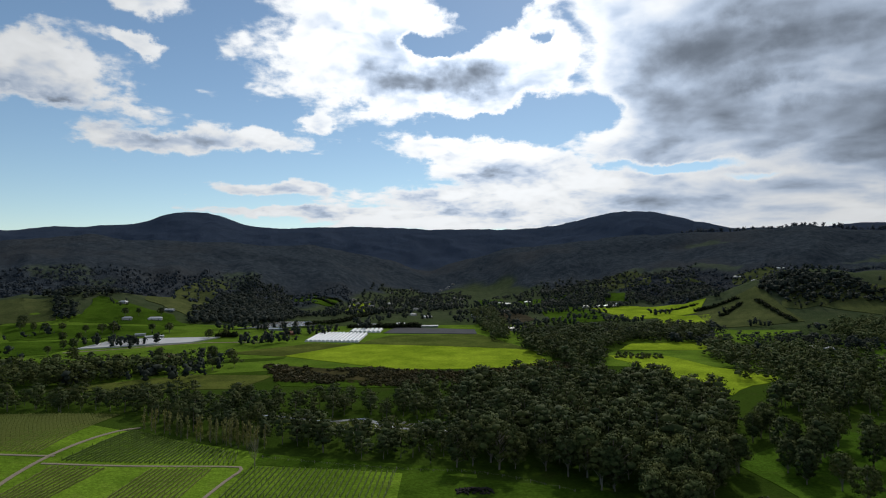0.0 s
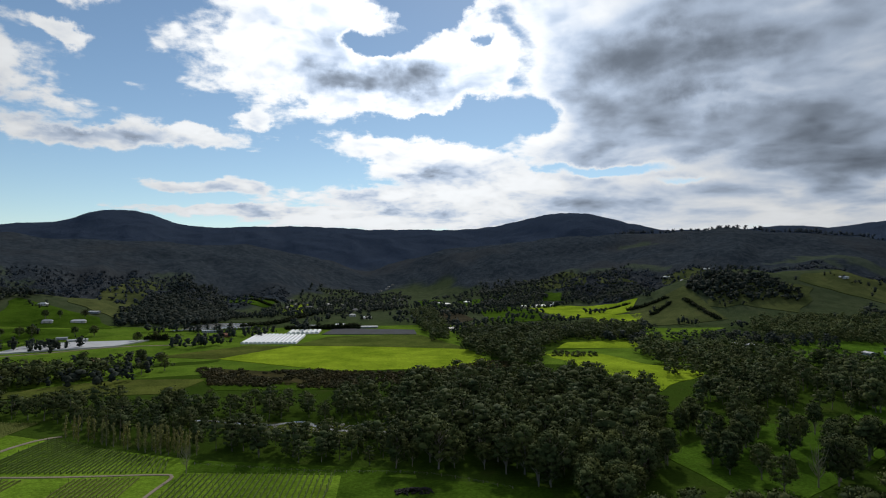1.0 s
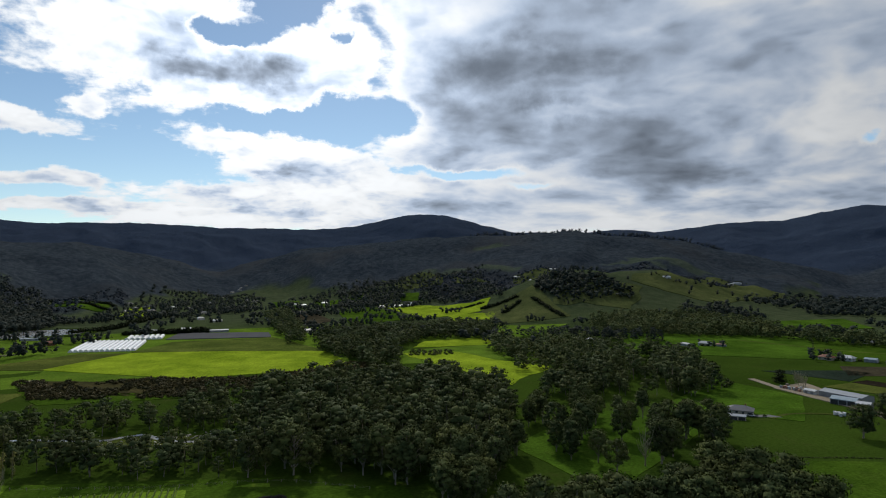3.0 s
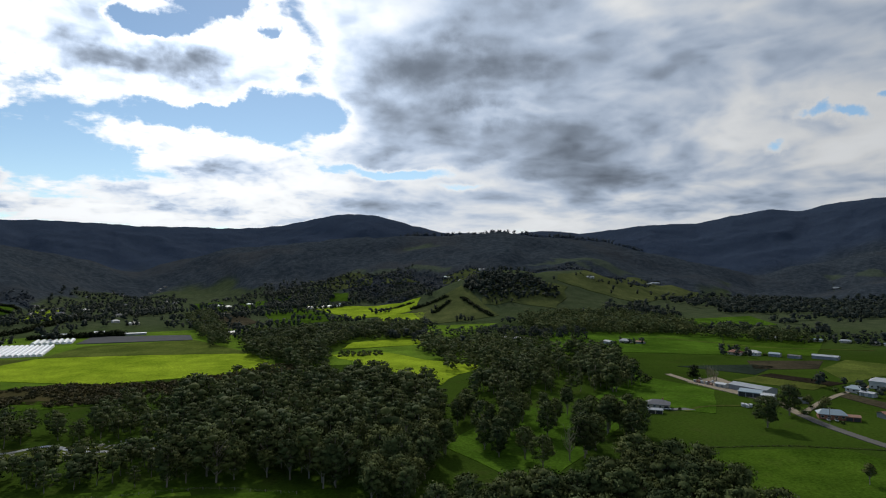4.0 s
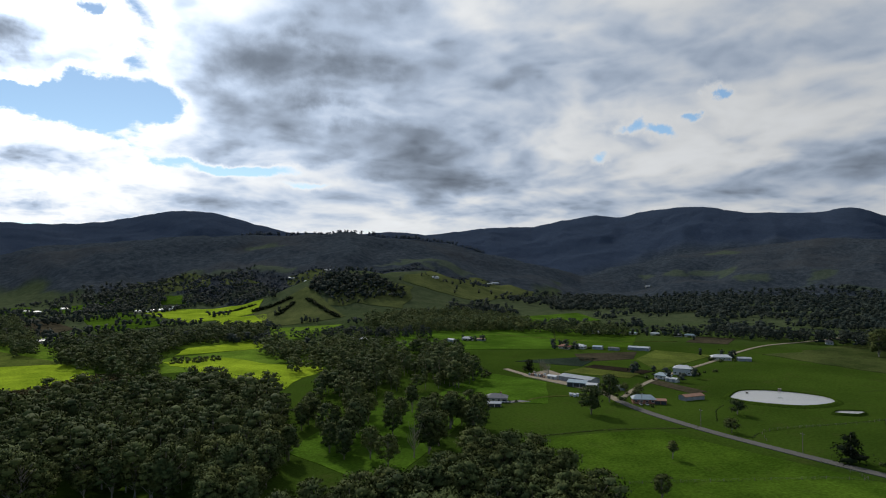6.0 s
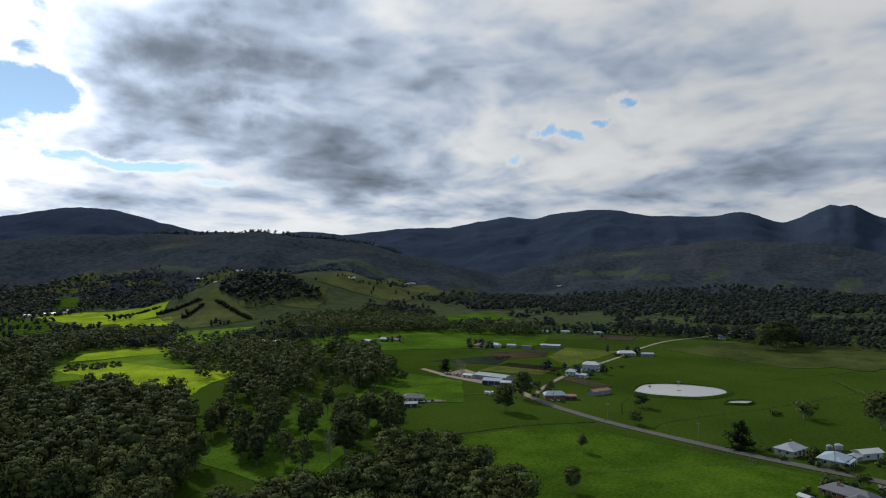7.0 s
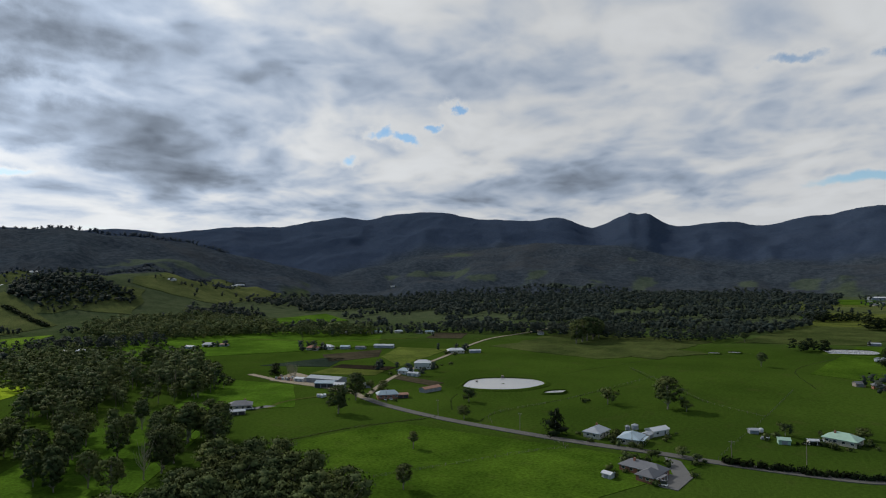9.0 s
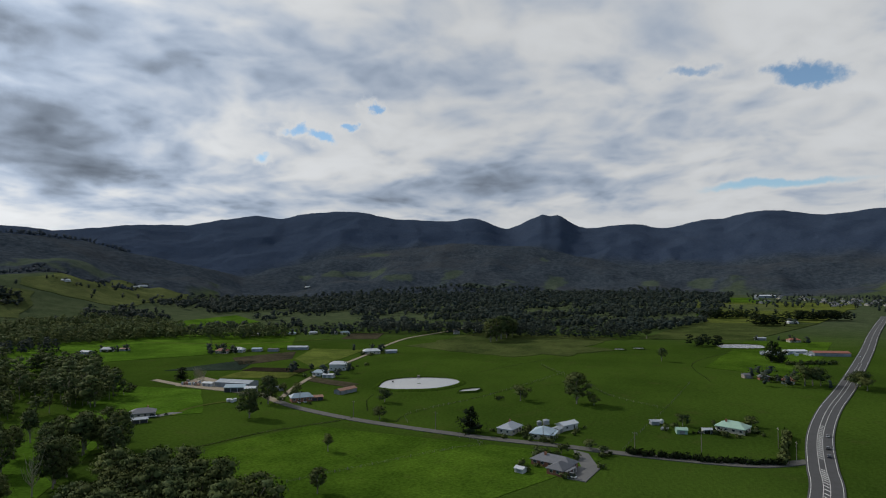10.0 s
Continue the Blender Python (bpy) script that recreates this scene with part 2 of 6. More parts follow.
# vineyard grass raised the same way, sunlight put into its green
SUNLIT_VINE_GRASS = grass("vineyard_grass", (0.105, 0.185, 0.018), (0.140, 0.240, 0.024), (0.18, 0.20, 0.05), 0.3)
SOIL = grass("ploughed_soil", (0.044, 0.040, 0.028), (0.066, 0.058, 0.040), (0.085, 0.076, 0.05), 0.4, 0.02, 0.35)
SCRUB_SOIL = grass("scrub_ground", (0.044, 0.046, 0.022), (0.072, 0.064, 0.030), (0.10, 0.078, 0.035), 0.5, 0.02, 0.3)
DARK_SOIL = grass("turned_soil", (0.018, 0.015, 0.012), (0.030, 0.024, 0.018), (0.04, 0.035, 0.025), 0.3, 0.02, 0.35)
GREY_BED = grass("brassica_rows", (0.020, 0.032, 0.024), (0.030, 0.044, 0.034), (0.04, 0.045, 0.035), 0.3, 0.02, 0.4)
HILL_GRASS = grass("hill_grass", (0.066, 0.084, 0.032), (0.090, 0.108, 0.042), (0.105, 0.098, 0.05), 0.4, 0.006)
NET_SHEET = plain("pale_netting", (0.50, 0.51, 0.53), 0.8, 0.0, 0.3, 0.05, 0.1)
GREY_SHEET = plain("grey_netting", (0.085, 0.088, 0.095), 0.95, 0.0, 0.3, 0.05, 0.02)
WHITE_SHEET = plain("white_plastic_film", (0.72, 0.74, 0.76), 0.35, 0.0, 0.12, 0.3)
ASPHALT = plain("asphalt", (0.058, 0.058, 0.060), 0.85, 0.0, 0.35, 0.25, 0.3)
LANE_TAR = plain("worn_bitumen", (0.100, 0.097, 0.090), 0.9, 0.0, 0.35, 0.2, 0.2)
GRAVEL = plain("gravel", (0.26, 0.22, 0.16), 0.95, 0.0, 0.45, 0.35, 0.2)
LINE_PAINT = plain("road_paint", (0.62, 0.62, 0.60), 0.7, 0.0, 0.3, 1.5)
BARK = plain("bark", (0.24, 0.21, 0.18), 0.9, 0.0, 0.5, 1.2, 0.2)
PALE_BARK = plain("pale_gum_bark", (0.20, 0.18, 0.155), 0.85, 0.0, 0.5, 0.6, 0.2)
EUC = leaf("gum_leaves", (0.022, 0.036, 0.015), (0.090, 0.112, 0.038), (0.180, 0.188, 0.060), True)
# both far leaves are bluer than near gums: distance haze put into the colour
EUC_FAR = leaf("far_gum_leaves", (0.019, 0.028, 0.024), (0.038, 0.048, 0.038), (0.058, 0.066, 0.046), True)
HAZED_HILL_LEAF = leaf("hazed_hill_leaves", (0.030, 0.041, 0.054), (0.043, 0.055, 0.068), (0.052, 0.062, 0.072), True)
DARK_LEAF = leaf("cypress_leaves", (0.010, 0.017, 0.008), (0.018, 0.026, 0.010), (0.03, 0.04, 0.014), True)
POPLAR_LEAF = leaf("poplar_leaves", (0.18, 0.185, 0.06), (0.26, 0.26, 0.09), (0.30, 0.29, 0.11), True)
WILLOW_LEAF = leaf("willow_leaves", (0.075, 0.095, 0.02), (0.11, 0.13, 0.03), (0.14, 0.15, 0.04), True)
SCRUB_LEAF = leaf("bracken_leaves", (0.036, 0.040, 0.020), (0.070, 0.060, 0.026), (0.12, 0.085, 0.035), True)


def land(t, bsdf):
    """Valley grass that gives way to forest litter under the trees and to bush on the hills; far off, blue haze is put
    into the colour.
    """
    p = place_of(t)
    wood = t.n("ShaderNodeAttribute")
    wood.attribute_name = "wooded"
    drift = t.noise(p, 0.006, 5.0, 0.6)
    mid = t.noise(p, 0.05, 4.0, 0.65)
    tufts = t.noise(p, 0.5, 3.0, 0.7)
    # valley green as dark as the pasture, its cloud shade put in
    g = t.mix(t.step(drift, 0.33, 0.66), (0.029, 0.054, 0.008), (0.044, 0.078, 0.011))
    g = t.mix(t.m("MULTIPLY", t.step(mid, 0.52, 0.78), 0.4), g, (0.058, 0.058, 0.020))
    # distant grass is paler and bluer: haze put into its colour
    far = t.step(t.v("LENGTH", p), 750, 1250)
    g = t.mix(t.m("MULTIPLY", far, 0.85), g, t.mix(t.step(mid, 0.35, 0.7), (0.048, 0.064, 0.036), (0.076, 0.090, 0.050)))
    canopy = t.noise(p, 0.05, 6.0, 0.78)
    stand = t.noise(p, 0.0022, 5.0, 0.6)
    # hill forest in blue-grey, the haze before it put into its colour
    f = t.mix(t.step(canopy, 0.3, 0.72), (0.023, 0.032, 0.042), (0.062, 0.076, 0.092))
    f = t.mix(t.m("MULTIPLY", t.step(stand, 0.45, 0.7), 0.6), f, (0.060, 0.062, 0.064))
    # the far range is tinted blue: air haze put into the forest colour
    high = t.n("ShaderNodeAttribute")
    high.attribute_name = "far_haze"
    haze_blue = t.mix(t.step(canopy, 0.3, 0.72), (0.034, 0.049, 0.080), (0.043, 0.060, 0.094))
    f = t.mix(high.outputs["Fac"], f, t.mix(t.m("MULTIPLY", t.step(stand, 0.5, 0.75), 0.35), haze_blue, (0.048, 0.062, 0.092)))
    bare = t.n("ShaderNodeAttribute")
    bare.attribute_name = "cleared"
    f = t.mix(t.m("MULTIPLY", bare.outputs["Fac"], 0.7), f, t.mix(t.step(mid, 0.35, 0.7), (0.060, 0.082, 0.050), (0.088, 0.108, 0.066)))
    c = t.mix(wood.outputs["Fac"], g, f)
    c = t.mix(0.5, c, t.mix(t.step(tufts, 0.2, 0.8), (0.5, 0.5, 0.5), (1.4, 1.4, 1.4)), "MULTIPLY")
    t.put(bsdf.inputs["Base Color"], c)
    bsdf.inputs["Roughness"].default_value = 0.62
    bsdf.inputs["Specular IOR Level"].default_value = 0.0
    bump(t, bsdf, t.m("ADD", t.m("MULTIPLY", canopy, t.m("MULTIPLY", wood.outputs["Fac"], 10.0)), tufts), 0.7, 1.0)


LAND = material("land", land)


def water(t, bsdf):
    p = place_of(t)
    bsdf.inputs["Base Color"].default_value = (0.32, 0.33, 0.33, 1)
    bsdf.inputs["Roughness"].default_value = 0.10
    bsdf.inputs["IOR"].default_value = 1.33
    bsdf.inputs["Specular IOR Level"].default_value = 0.5
    bump(t, bsdf, t.noise(p, 0.8, 3.0, 0.6), 0.35, 0.15)


WATER = material("pond_water", water)


# ---- mesh helpers ----
def raw(name, verts, faces, mats, smooth=False, normals=None):
    """A mesh from numpy arrays; faces all of one size."""
    verts, faces = np.asarray(verts, float), np.asarray(faces, np.int32)
    k = faces.shape[1]
    me = bpy.data.meshes.new(name)
    me.vertices.add(len(verts))
    me.vertices.foreach_set("co", verts.ravel())
    me.loops.add(faces.size)
    me.loops.foreach_set("vertex_index", faces.ravel())
    me.polygons.add(len(faces))
    me.polygons.foreach_set("loop_start", np.arange(0, faces.size, k, dtype=np.int32))
    me.polygons.foreach_set("use_smooth", np.full(len(faces), smooth))
    me.update(calc_edges=True)
    if normals is not None:
        me.polygons.foreach_set("use_smooth", np.full(len(faces), True))
        me.normals_split_custom_set_from_vertices(normals.tolist())
    for one in mats if isinstance(mats, (list, tuple)) else (mats,):
        me.materials.append(one)
    return me


def part(name, bm, mat, parent, label=""):
    """Links a bmesh (or a ready mesh) as one mesh object under a thing or a part."""
    if isinstance(bm, bmesh.types.BMesh):
        me = bpy.data.meshes.new(name)
        bm.normal_update()
        bm.to_mesh(me)
        bm.free()
        me.materials.append(mat)
    else:
        me = bm
    ob = new(name, me)
    ob.parent = parent
    return tagged(ob, label)


def fbm(x, y, size, seed=0, octaves=4):
    """Smooth value noise, -1 to 1, over arrays."""
    total, amp, norm = np.zeros_like(x, dtype=float), 1.0, 0.0
    for o in range(octaves):
        u, v = x / size * 2 ** o + 17.3 * seed, y / size * 2 ** o - 9.1 * seed
        i, j = np.floor(u), np.floor(v)
        fu, fv = u - i, v - j
        fu, fv = fu * fu * (3 - 2 * fu), fv * fv * (3 - 2 * fv)

        def h(a, b):
            s = np.sin(a * 127.1 + b * 311.7 + seed * 53.7 + o * 11.3) * 43758.5453
            return 2 * (s - np.floor(s)) - 1
        total += amp * ((h(i, j) * (1 - fu) + h(i + 1, j) * fu) * (1 - fv) + (h(i, j + 1) * (1 - fu) + h(i + 1, j + 1) * fu) * fv)
        norm += amp
        amp *= 0.5
    return total / norm


# ---- the land: a flat valley, foothills, a near range and a far range ----
PEAKS = [(-22.07, 1.55, 4.27), (-5.73, 0.63, 13.19), (16.76, 1.75, 6.03), (34.38, 0.2, 2.01), (46.07, 0.57, 5.9), (53.08, 0.75, 1.52),
         (61.85, 1.68, 3.76), (76.13, 3.03, 4.43), (80.75, 0.43, 1.05), (86.5, 0.68, 2.96), (97.53, 1.44, 3.81), (105.55, 1.21, 4.36),
         (-29.11, 0.22, 1.97), (56.85, 1.28, 3.67), (67.74, 1.02, 3.86), (92.47, 0.61, 1.91), (50.62, 0.86, 1.93), (75.89, -2.51, 2.44),
         (38.0, -0.22, 1.2), (25.0, -0.17, 1.2), (-2.0, -0.17, 3), (-24.0, 0.18, 1.2), (-35.5, -0.16, 1.2), (-17.5, -0.15, 1.2), (50.5, -0.14, 1.2), (-32.0, 0.13, 1.2), (58.5, 0.09, 4.5), (20.0, 0.1, 2.2), (12.0, -0.09, 3)]
# the near range: azimuth, how high its crest stands in degrees, where its foot and its crest lie
NEAR_AZ = [-180, -60, -36, -30, -26, -20, -16, -12, -7, -3, -1, 1.2, 5.5, 10, 17, 23, 26.5, 31, 34, 37, 39, 43, 48, 52, 60, 70, 78, 86, 110, 150, 180]
NEAR_EL = [1, 2, 2.0, 2.6, 2.45, 2.35, 2.1, 2.2, 1.2, 0, -.4, .35, 1.7, 2.2, 2.5, 2.85, 3.05, 3.1, 2.85, 2.7, 2.4, 1.45, .2, -.8, 1.2, 2.3, 2.1, .2, .3, 1, 1]
FOOT_AZ = [-180, -60, -36, -26, -17, -11, -7, -4, -1, 5, 10, 18, 25, 33, 38, 43, 47, 52, 60, 70, 78, 86, 110, 150, 180]
FOOT_R = [900, 900, 960, 1000, 1080, 1300, 1550, 1800, 1950, 1800, 1600, 1300, 1120, 1150, 1250, 1450, 1700, 2000, 2100, 2150, 2200, 2300, 2300, 1200, 900]
CREST_R = [2600, 2600, 2600, 2600, 2600, 2650, 2750, 2900, 3000, 2900, 2800, 2700, 2650, 2600, 2600, 2600, 2700, 2900, 3200, 3300, 3300, 3200, 3200, 2600, 2600]


def smooth01(s):
    s = np.clip(s, 0, 1)
    return s * s * (3 - 2 * s)


def polar(x, y):
    return np.hypot(x, y), np.degrees(np.arctan2(x, y))


def ground_z(x, y):
    x, y = np.asarray(x, float), np.asarray(y, float)
    r, az = polar(x, y)
    foot, crest = np.interp(az, FOOT_AZ, FOOT_R), np.interp(az, FOOT_AZ, CREST_R)
    high = EYE + crest * np.tan(np.radians(np.interp(az, NEAR_AZ, NEAR_EL)))
    s = (r - foot) / (crest - foot)
    near = high * (0.35 * np.clip(s, 0, 1) + 0.65 * smooth01(s)) * np.clip(s * 6, 0, 1)
    near = near + fbm(x, y, 330, 2, 4) * 34 * smooth01(s * 3) * smooth01((1.15 - s) * 4)
    near = near + (9 * fbm(x, y, 120, 24, 3) + 4 * fbm(x, y, 36, 25, 2)) * smooth01(s * 3) * smooth01((1.02 - s) * 6 + 0.4)
    gully = np.abs(fbm(az * 26, r * 0.22, 150, 41, 3))
    near = near - 60 * gully * smooth01(s * 2.2) * smooth01((0.93 - s) * 3.2)
    near = np.where(s > 1, high * (1 - 0.35 * smooth01((s - 1) * 2)), near)
    el = 3.2 + sum(h * np.exp(-((az - a) / wd) ** 2) for a, h, wd in PEAKS)
    el = el + 0.05 * fbm(az * 1.0, az * 0.0, 0.9, 51, 3) + 0.14 * np.exp(-((az - 79.1) / 0.35) ** 2) + 0.10 * np.exp(-((az - 80.5) / 0.3) ** 2)
    far_r = 4450 + 160 * np.sin(np.radians(az * 9))
    far_high = EYE + far_r * np.tan(np.radians(el))
    q = (r - 2700) / (far_r - 2700)
    spur = np.abs(fbm(az * 22, r * 0.25, 130, 7, 4))
    far = far_high * smooth01(q) ** 0.8 - 110 * spur * np.where(az > 40, 0.6, 0.8) * smooth01(q * 2) * smooth01((1 - q) * 2.5)
    far = far + (7 * fbm(x, y, 160, 21, 3) + 5 * fbm(x, y, 40, 22, 2)) * smooth01(q * 4) - 17 * np.abs(fbm(az * 40, r * 0.6, 130, 23, 3)) * smooth01(q * 3) * smooth01((1 - q) * 3)
    far = np.where(q > 1, far_high * (1 - 0.3 * (q - 1)), far)
    valley = 1.2 * fbm(x, y, 240, 3, 3) * smooth01((r - 150) / 300)
    # low rises in the valley: the hedge hill, the vineyard knoll, the hills with paddocks
    for cx, cy, sx, sy, h in ((640, 1180, 130, 190, 46), (800, 1130, 190, 150, 38), (-235, 345, 75, 60, 5), (-620, 1080, 200, 160, 34), (980, 1250, 200, 220, 36)):
        valley = valley + h * np.exp(-((x - cx) / sx) ** 2 - ((y - cy) / sy) ** 2)
    return np.maximum(valley + np.maximum(near, 0), far) 


def up(x, y):
    return float(ground_z(np.array([x]), np.array([y]))[0])


AZ = np.radians(np.concatenate([np.arange(-180, -42, 3.0), np.arange(-42, 112, 0.34), np.arange(112, 180, 3.0)]))
RR = np.concatenate([[0.01], np.geomspace(25, 900, 70), np.linspace(900, 4950, 180)[1:]])
rr, aa = np.meshgrid(RR, AZ, indexing="ij")
gx, gy = rr * np.sin(aa), rr * np.cos(aa)
gz = ground_z(gx, gy)
na = len(AZ)
i, j = np.meshgrid(np.arange(len(RR) - 1), np.arange(na), indexing="ij")
a, b = i * na + j, i * na + (j + 1) % na
quads = np.stack([a, b, b + na, a + na], -1).reshape(-1, 4)
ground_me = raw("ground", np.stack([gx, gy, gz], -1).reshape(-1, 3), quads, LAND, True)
footr = np.interp(np.degrees(aa), FOOT_AZ, FOOT_R)
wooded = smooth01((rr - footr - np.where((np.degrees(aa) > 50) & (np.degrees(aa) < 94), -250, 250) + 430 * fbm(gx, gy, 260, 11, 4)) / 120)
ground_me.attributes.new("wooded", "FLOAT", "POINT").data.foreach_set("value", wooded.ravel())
cleared = np.zeros_like(rr)
for cx, cy, wide_, deep_ in ((2328, 1482, 50, 45), (2400, 1385, 70, 60), (2470, 1345, 60, 70), (2468, 1207, 60, 45), (2500, 1260, 45, 90), (2260, 1059, 70, 45), (2300, 1000, 60, 40), (2400, 860, 120, 45), (2305, 707, 60, 45), (2353, 603, 110, 40),
                             (2552, 448, 190, 40), (2780, 1390, 60, 60), (2958, 566, 40, 30), (2650, 80, 140, 45), (2700, -120, 160, 60), (2560, -260, 160, 50), (920, 2120, 60, 70), (880, 2170, 40, 40),
                             (1150, 1540, 120, 90), (1290, 1500, 110, 60), (1020, 1420, 90, 70), (520, 1850, 90, 70), (640, 1800, 60, 50), (760, 1700, 80, 60), (-560, 1640, 60, 130), (-930, 1500, 90, 60), (-800, 1420, 120, 40)):
    away = np.hypot((gx - cx) / wide_, (gy - cy) / deep_)
    cleared = np.maximum(cleared, smooth01((0.85 - away + 0.85 * fbm(gx, gy, 60, 31, 3)) * 4.5))
ground_me.attributes.new("cleared", "FLOAT", "POINT").data.foreach_set("value", cleared.ravel())
# how strongly the painted haze tints the far range
far_haze = smooth01((rr - np.interp(np.degrees(aa), FOOT_AZ, CREST_R) - 60) / 260)
ground_me.attributes.new("far_haze", "FLOAT", "POINT").data.foreach_set("value", far_haze.ravel())
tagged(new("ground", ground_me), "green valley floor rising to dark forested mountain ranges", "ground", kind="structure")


# ---- trees ----
RNG = np.random.default_rng(7)
ICO = bmesh.new()
bmesh.ops.create_icosphere(ICO, subdivisions=1, radius=1)
ICO_V = np.array([v.co[:] for v in ICO.verts])
ICO_F = np.array([[v.index for v in f.verts] for f in ICO.faces], np.int32)
ICO.free()


def crown(lobes, cards, card, rng, core=True, heart=(0, 0, 0.45)):
    """Leaf clumps: each lobe (centre, radii) is a small lumpy core under a loose skin of leaf sprays."""
    vs, fs, ns, n = [], [], [], 0
    for c, rad in lobes:
        c, rad = np.array(c), np.array(rad)
        out = (c - heart) / (np.linalg.norm(c - heart) + 1e-6)
        if core:
            v = ICO_V * (0.6 + 0.55 * rng.random((len(ICO_V), 1))) * rad * 0.70 + c
            vs.append(v)
            ns.append(ICO_V + 0.7 * out)
            fs.append(ICO_F + n)
            n += len(v)
        if cards:
            d = rng.normal(size=(cards, 3))
            d[:, 2] = d[:, 2] * 0.8 + 0.3
            d /= np.linalg.norm(d, axis=1)[:, None]
            p = c + d * rad * (0.55 + 0.75 * rng.random((cards, 1)) ** 0.8)
            nrm = d + 0.75 * rng.normal(size=(cards, 3))
            nrm /= np.linalg.norm(nrm, axis=1)[:, None]
            t1 = np.cross(nrm, rng.normal(size=(cards, 3)))
            t1 /= np.linalg.norm(t1, axis=1)[:, None]
            t2 = np.cross(nrm, t1)
            s = card * (0.5 + 1.0 * rng.random((cards, 1)))
            tri = np.stack([p + 1.15 * t1 * s, p - 0.7 * t1 * s + 0.65 * t2 * s, p - 0.7 * t1 * s - 0.65 * t2 * s], 1)
            vs.append(tri.reshape(-1, 3))
            soft = 0.75 * d + 0.55 * out + 0.5 * rng.normal(size=d.shape)
            soft /= np.linalg.norm(soft, axis=1)[:, None]
            ns.append(np.repeat(soft, 3, 0))
            fs.append(np.arange(3 * cards, dtype=np.int32).reshape(-1, 3) + n)
            n += 3 * cards
    ns = np.concatenate(ns) + (0, 0, 0.3)
    return np.concatenate(vs), np.concatenate(fs), ns / np.linalg.norm(ns, axis=1)[:, None]


def foliage(lobes, cards, card, rng, core, mat):
    v, f, n = crown(lobes, cards, card, rng, core)
    return raw("crown", v, f, mat, False, n)


def limb(points, r0, r1, sides=6):
    """A tapered branch through some points: quads."""
    pts = np.array(points, float)
    vs, fs = [], []
    for k, p in enumerate(pts):
        r = r0 + (r1 - r0) * k / (len(pts) - 1)
        ang = np.arange(sides) * 2 * math.pi / sides
        vs.append(p + np.stack([r * np.cos(ang), r * np.sin(ang), 0 * ang], 1))
    for k in range(len(pts) - 1):
        for s in range(sides):
            fs.append([k * sides + s, k * sides + (s + 1) % sides, (k + 1) * sides + (s + 1) % sides, (k + 1) * sides + s])
    return np.concatenate(vs), np.array(fs, np.int32)


def merge(pieces):
    vs, fs, n = [], [], 0
    for v, f in pieces:
        vs.append(v)
        fs.append(f + n)
        n += len(v)
    return np.concatenate(vs), np.concatenate(fs)


def gum_lobes(rng, count, spread, low, lean=0.0, fat=1.0):
    """The clumps of a gum tree one unit high: a broad, open, uneven dome of flattened sprays on rising limbs."""
    out = []
    a0, a1 = rng.random() * 6.28, rng.random() * 6.28
    for k in range(count):
        s = (k + 0.2 + 0.6 * rng.random()) / count
        z = low + (0.93 - low) * s
        a = 2.4 * k + 0.9 * rng.random()
        lop = 1 + 0.22 * math.cos(a - a0) + 0.16 * math.cos(3 * a + a1)
        reach = spread * lop * math.sqrt(max(0.08, 1 - ((s - 0.42) / 0.64) ** 2)) * (0.35 + 0.70 * rng.random() ** 0.6)
        size = fat * (0.050 + 0.075 * rng.random() ** 1.4)
        out.append(((reach * math.cos(a) + lean * z, reach * math.sin(a), z), (size * 1.35, size * 1.35, size * 0.85)))
    out.append(((lean, 0, 0.93), (0.10 * fat, 0.10 * fat, 0.06)))
    return out


def gum_trunk(rng, lobes, low):
    bits = [limb([(0, 0, -0.02), (0.01, 0.005, low * 0.6), (0.0, 0.02, low + 0.1), (0.01, 0, 0.8)], 0.022, 0.006)]
    for c, rad in lobes[::2]:
        c = np.array(c)
        z0 = max(0.12, c[2] - 0.18 - 0.5 * float(np.hypot(c[0], c[1])))
        bits.append(limb([(0, 0, z0), tuple(c * (0.55, 0.55, 0) + (0, 0, z0 + 0.6 * (c[2] - z0))), tuple(c)], 0.010, 0.004, 4))
    return merge(bits)


GUMS = []      # trunk mesh, crown mesh; one unit high
GUMS_MID = []  # plain arrays for the joined woods
GUMS_LITE = []  # the same, plainer, for the belts farther off
for k in range(8):
    rng = np.random.default_rng(100 + k)
    low = (0.34, 0.28, 0.42, 0.24, 0.32, 0.46, 0.22, 0.38)[k]
    wide_ = (0.27, 0.33, 0.22, 0.31, 0.36, 0.21, 0.25, 0.30)[k]
    lobes = gum_lobes(rng, (34, 38, 28, 40, 38, 26, 36, 32)[k], wide_, low, (0.02, -0.04, 0.05, 0, 0.03, -0.05, 0, 0.04)[k])
    tv, tf = gum_trunk(rng, lobes, low)
    cv, cf, cn = crown(lobes, 74, 0.019, rng)
    GUMS.append((raw("trunk", tv, tf, BARK), raw("crown", cv, cf, EUC, False, cn)))
    lobes = gum_lobes(rng, 16, wide_, low * 0.8, 0.0, 1.3)
    GUMS_MID.append(crown(lobes, 30, 0.027, rng))
    GUMS_LITE.append(crown(gum_lobes(rng, 9, wide_ * 1.05, low * 0.5, 0.0, 1.6), 14, 0.045, rng))
GUMS_FAR, BLOBS, SHRUBS = [], [], []
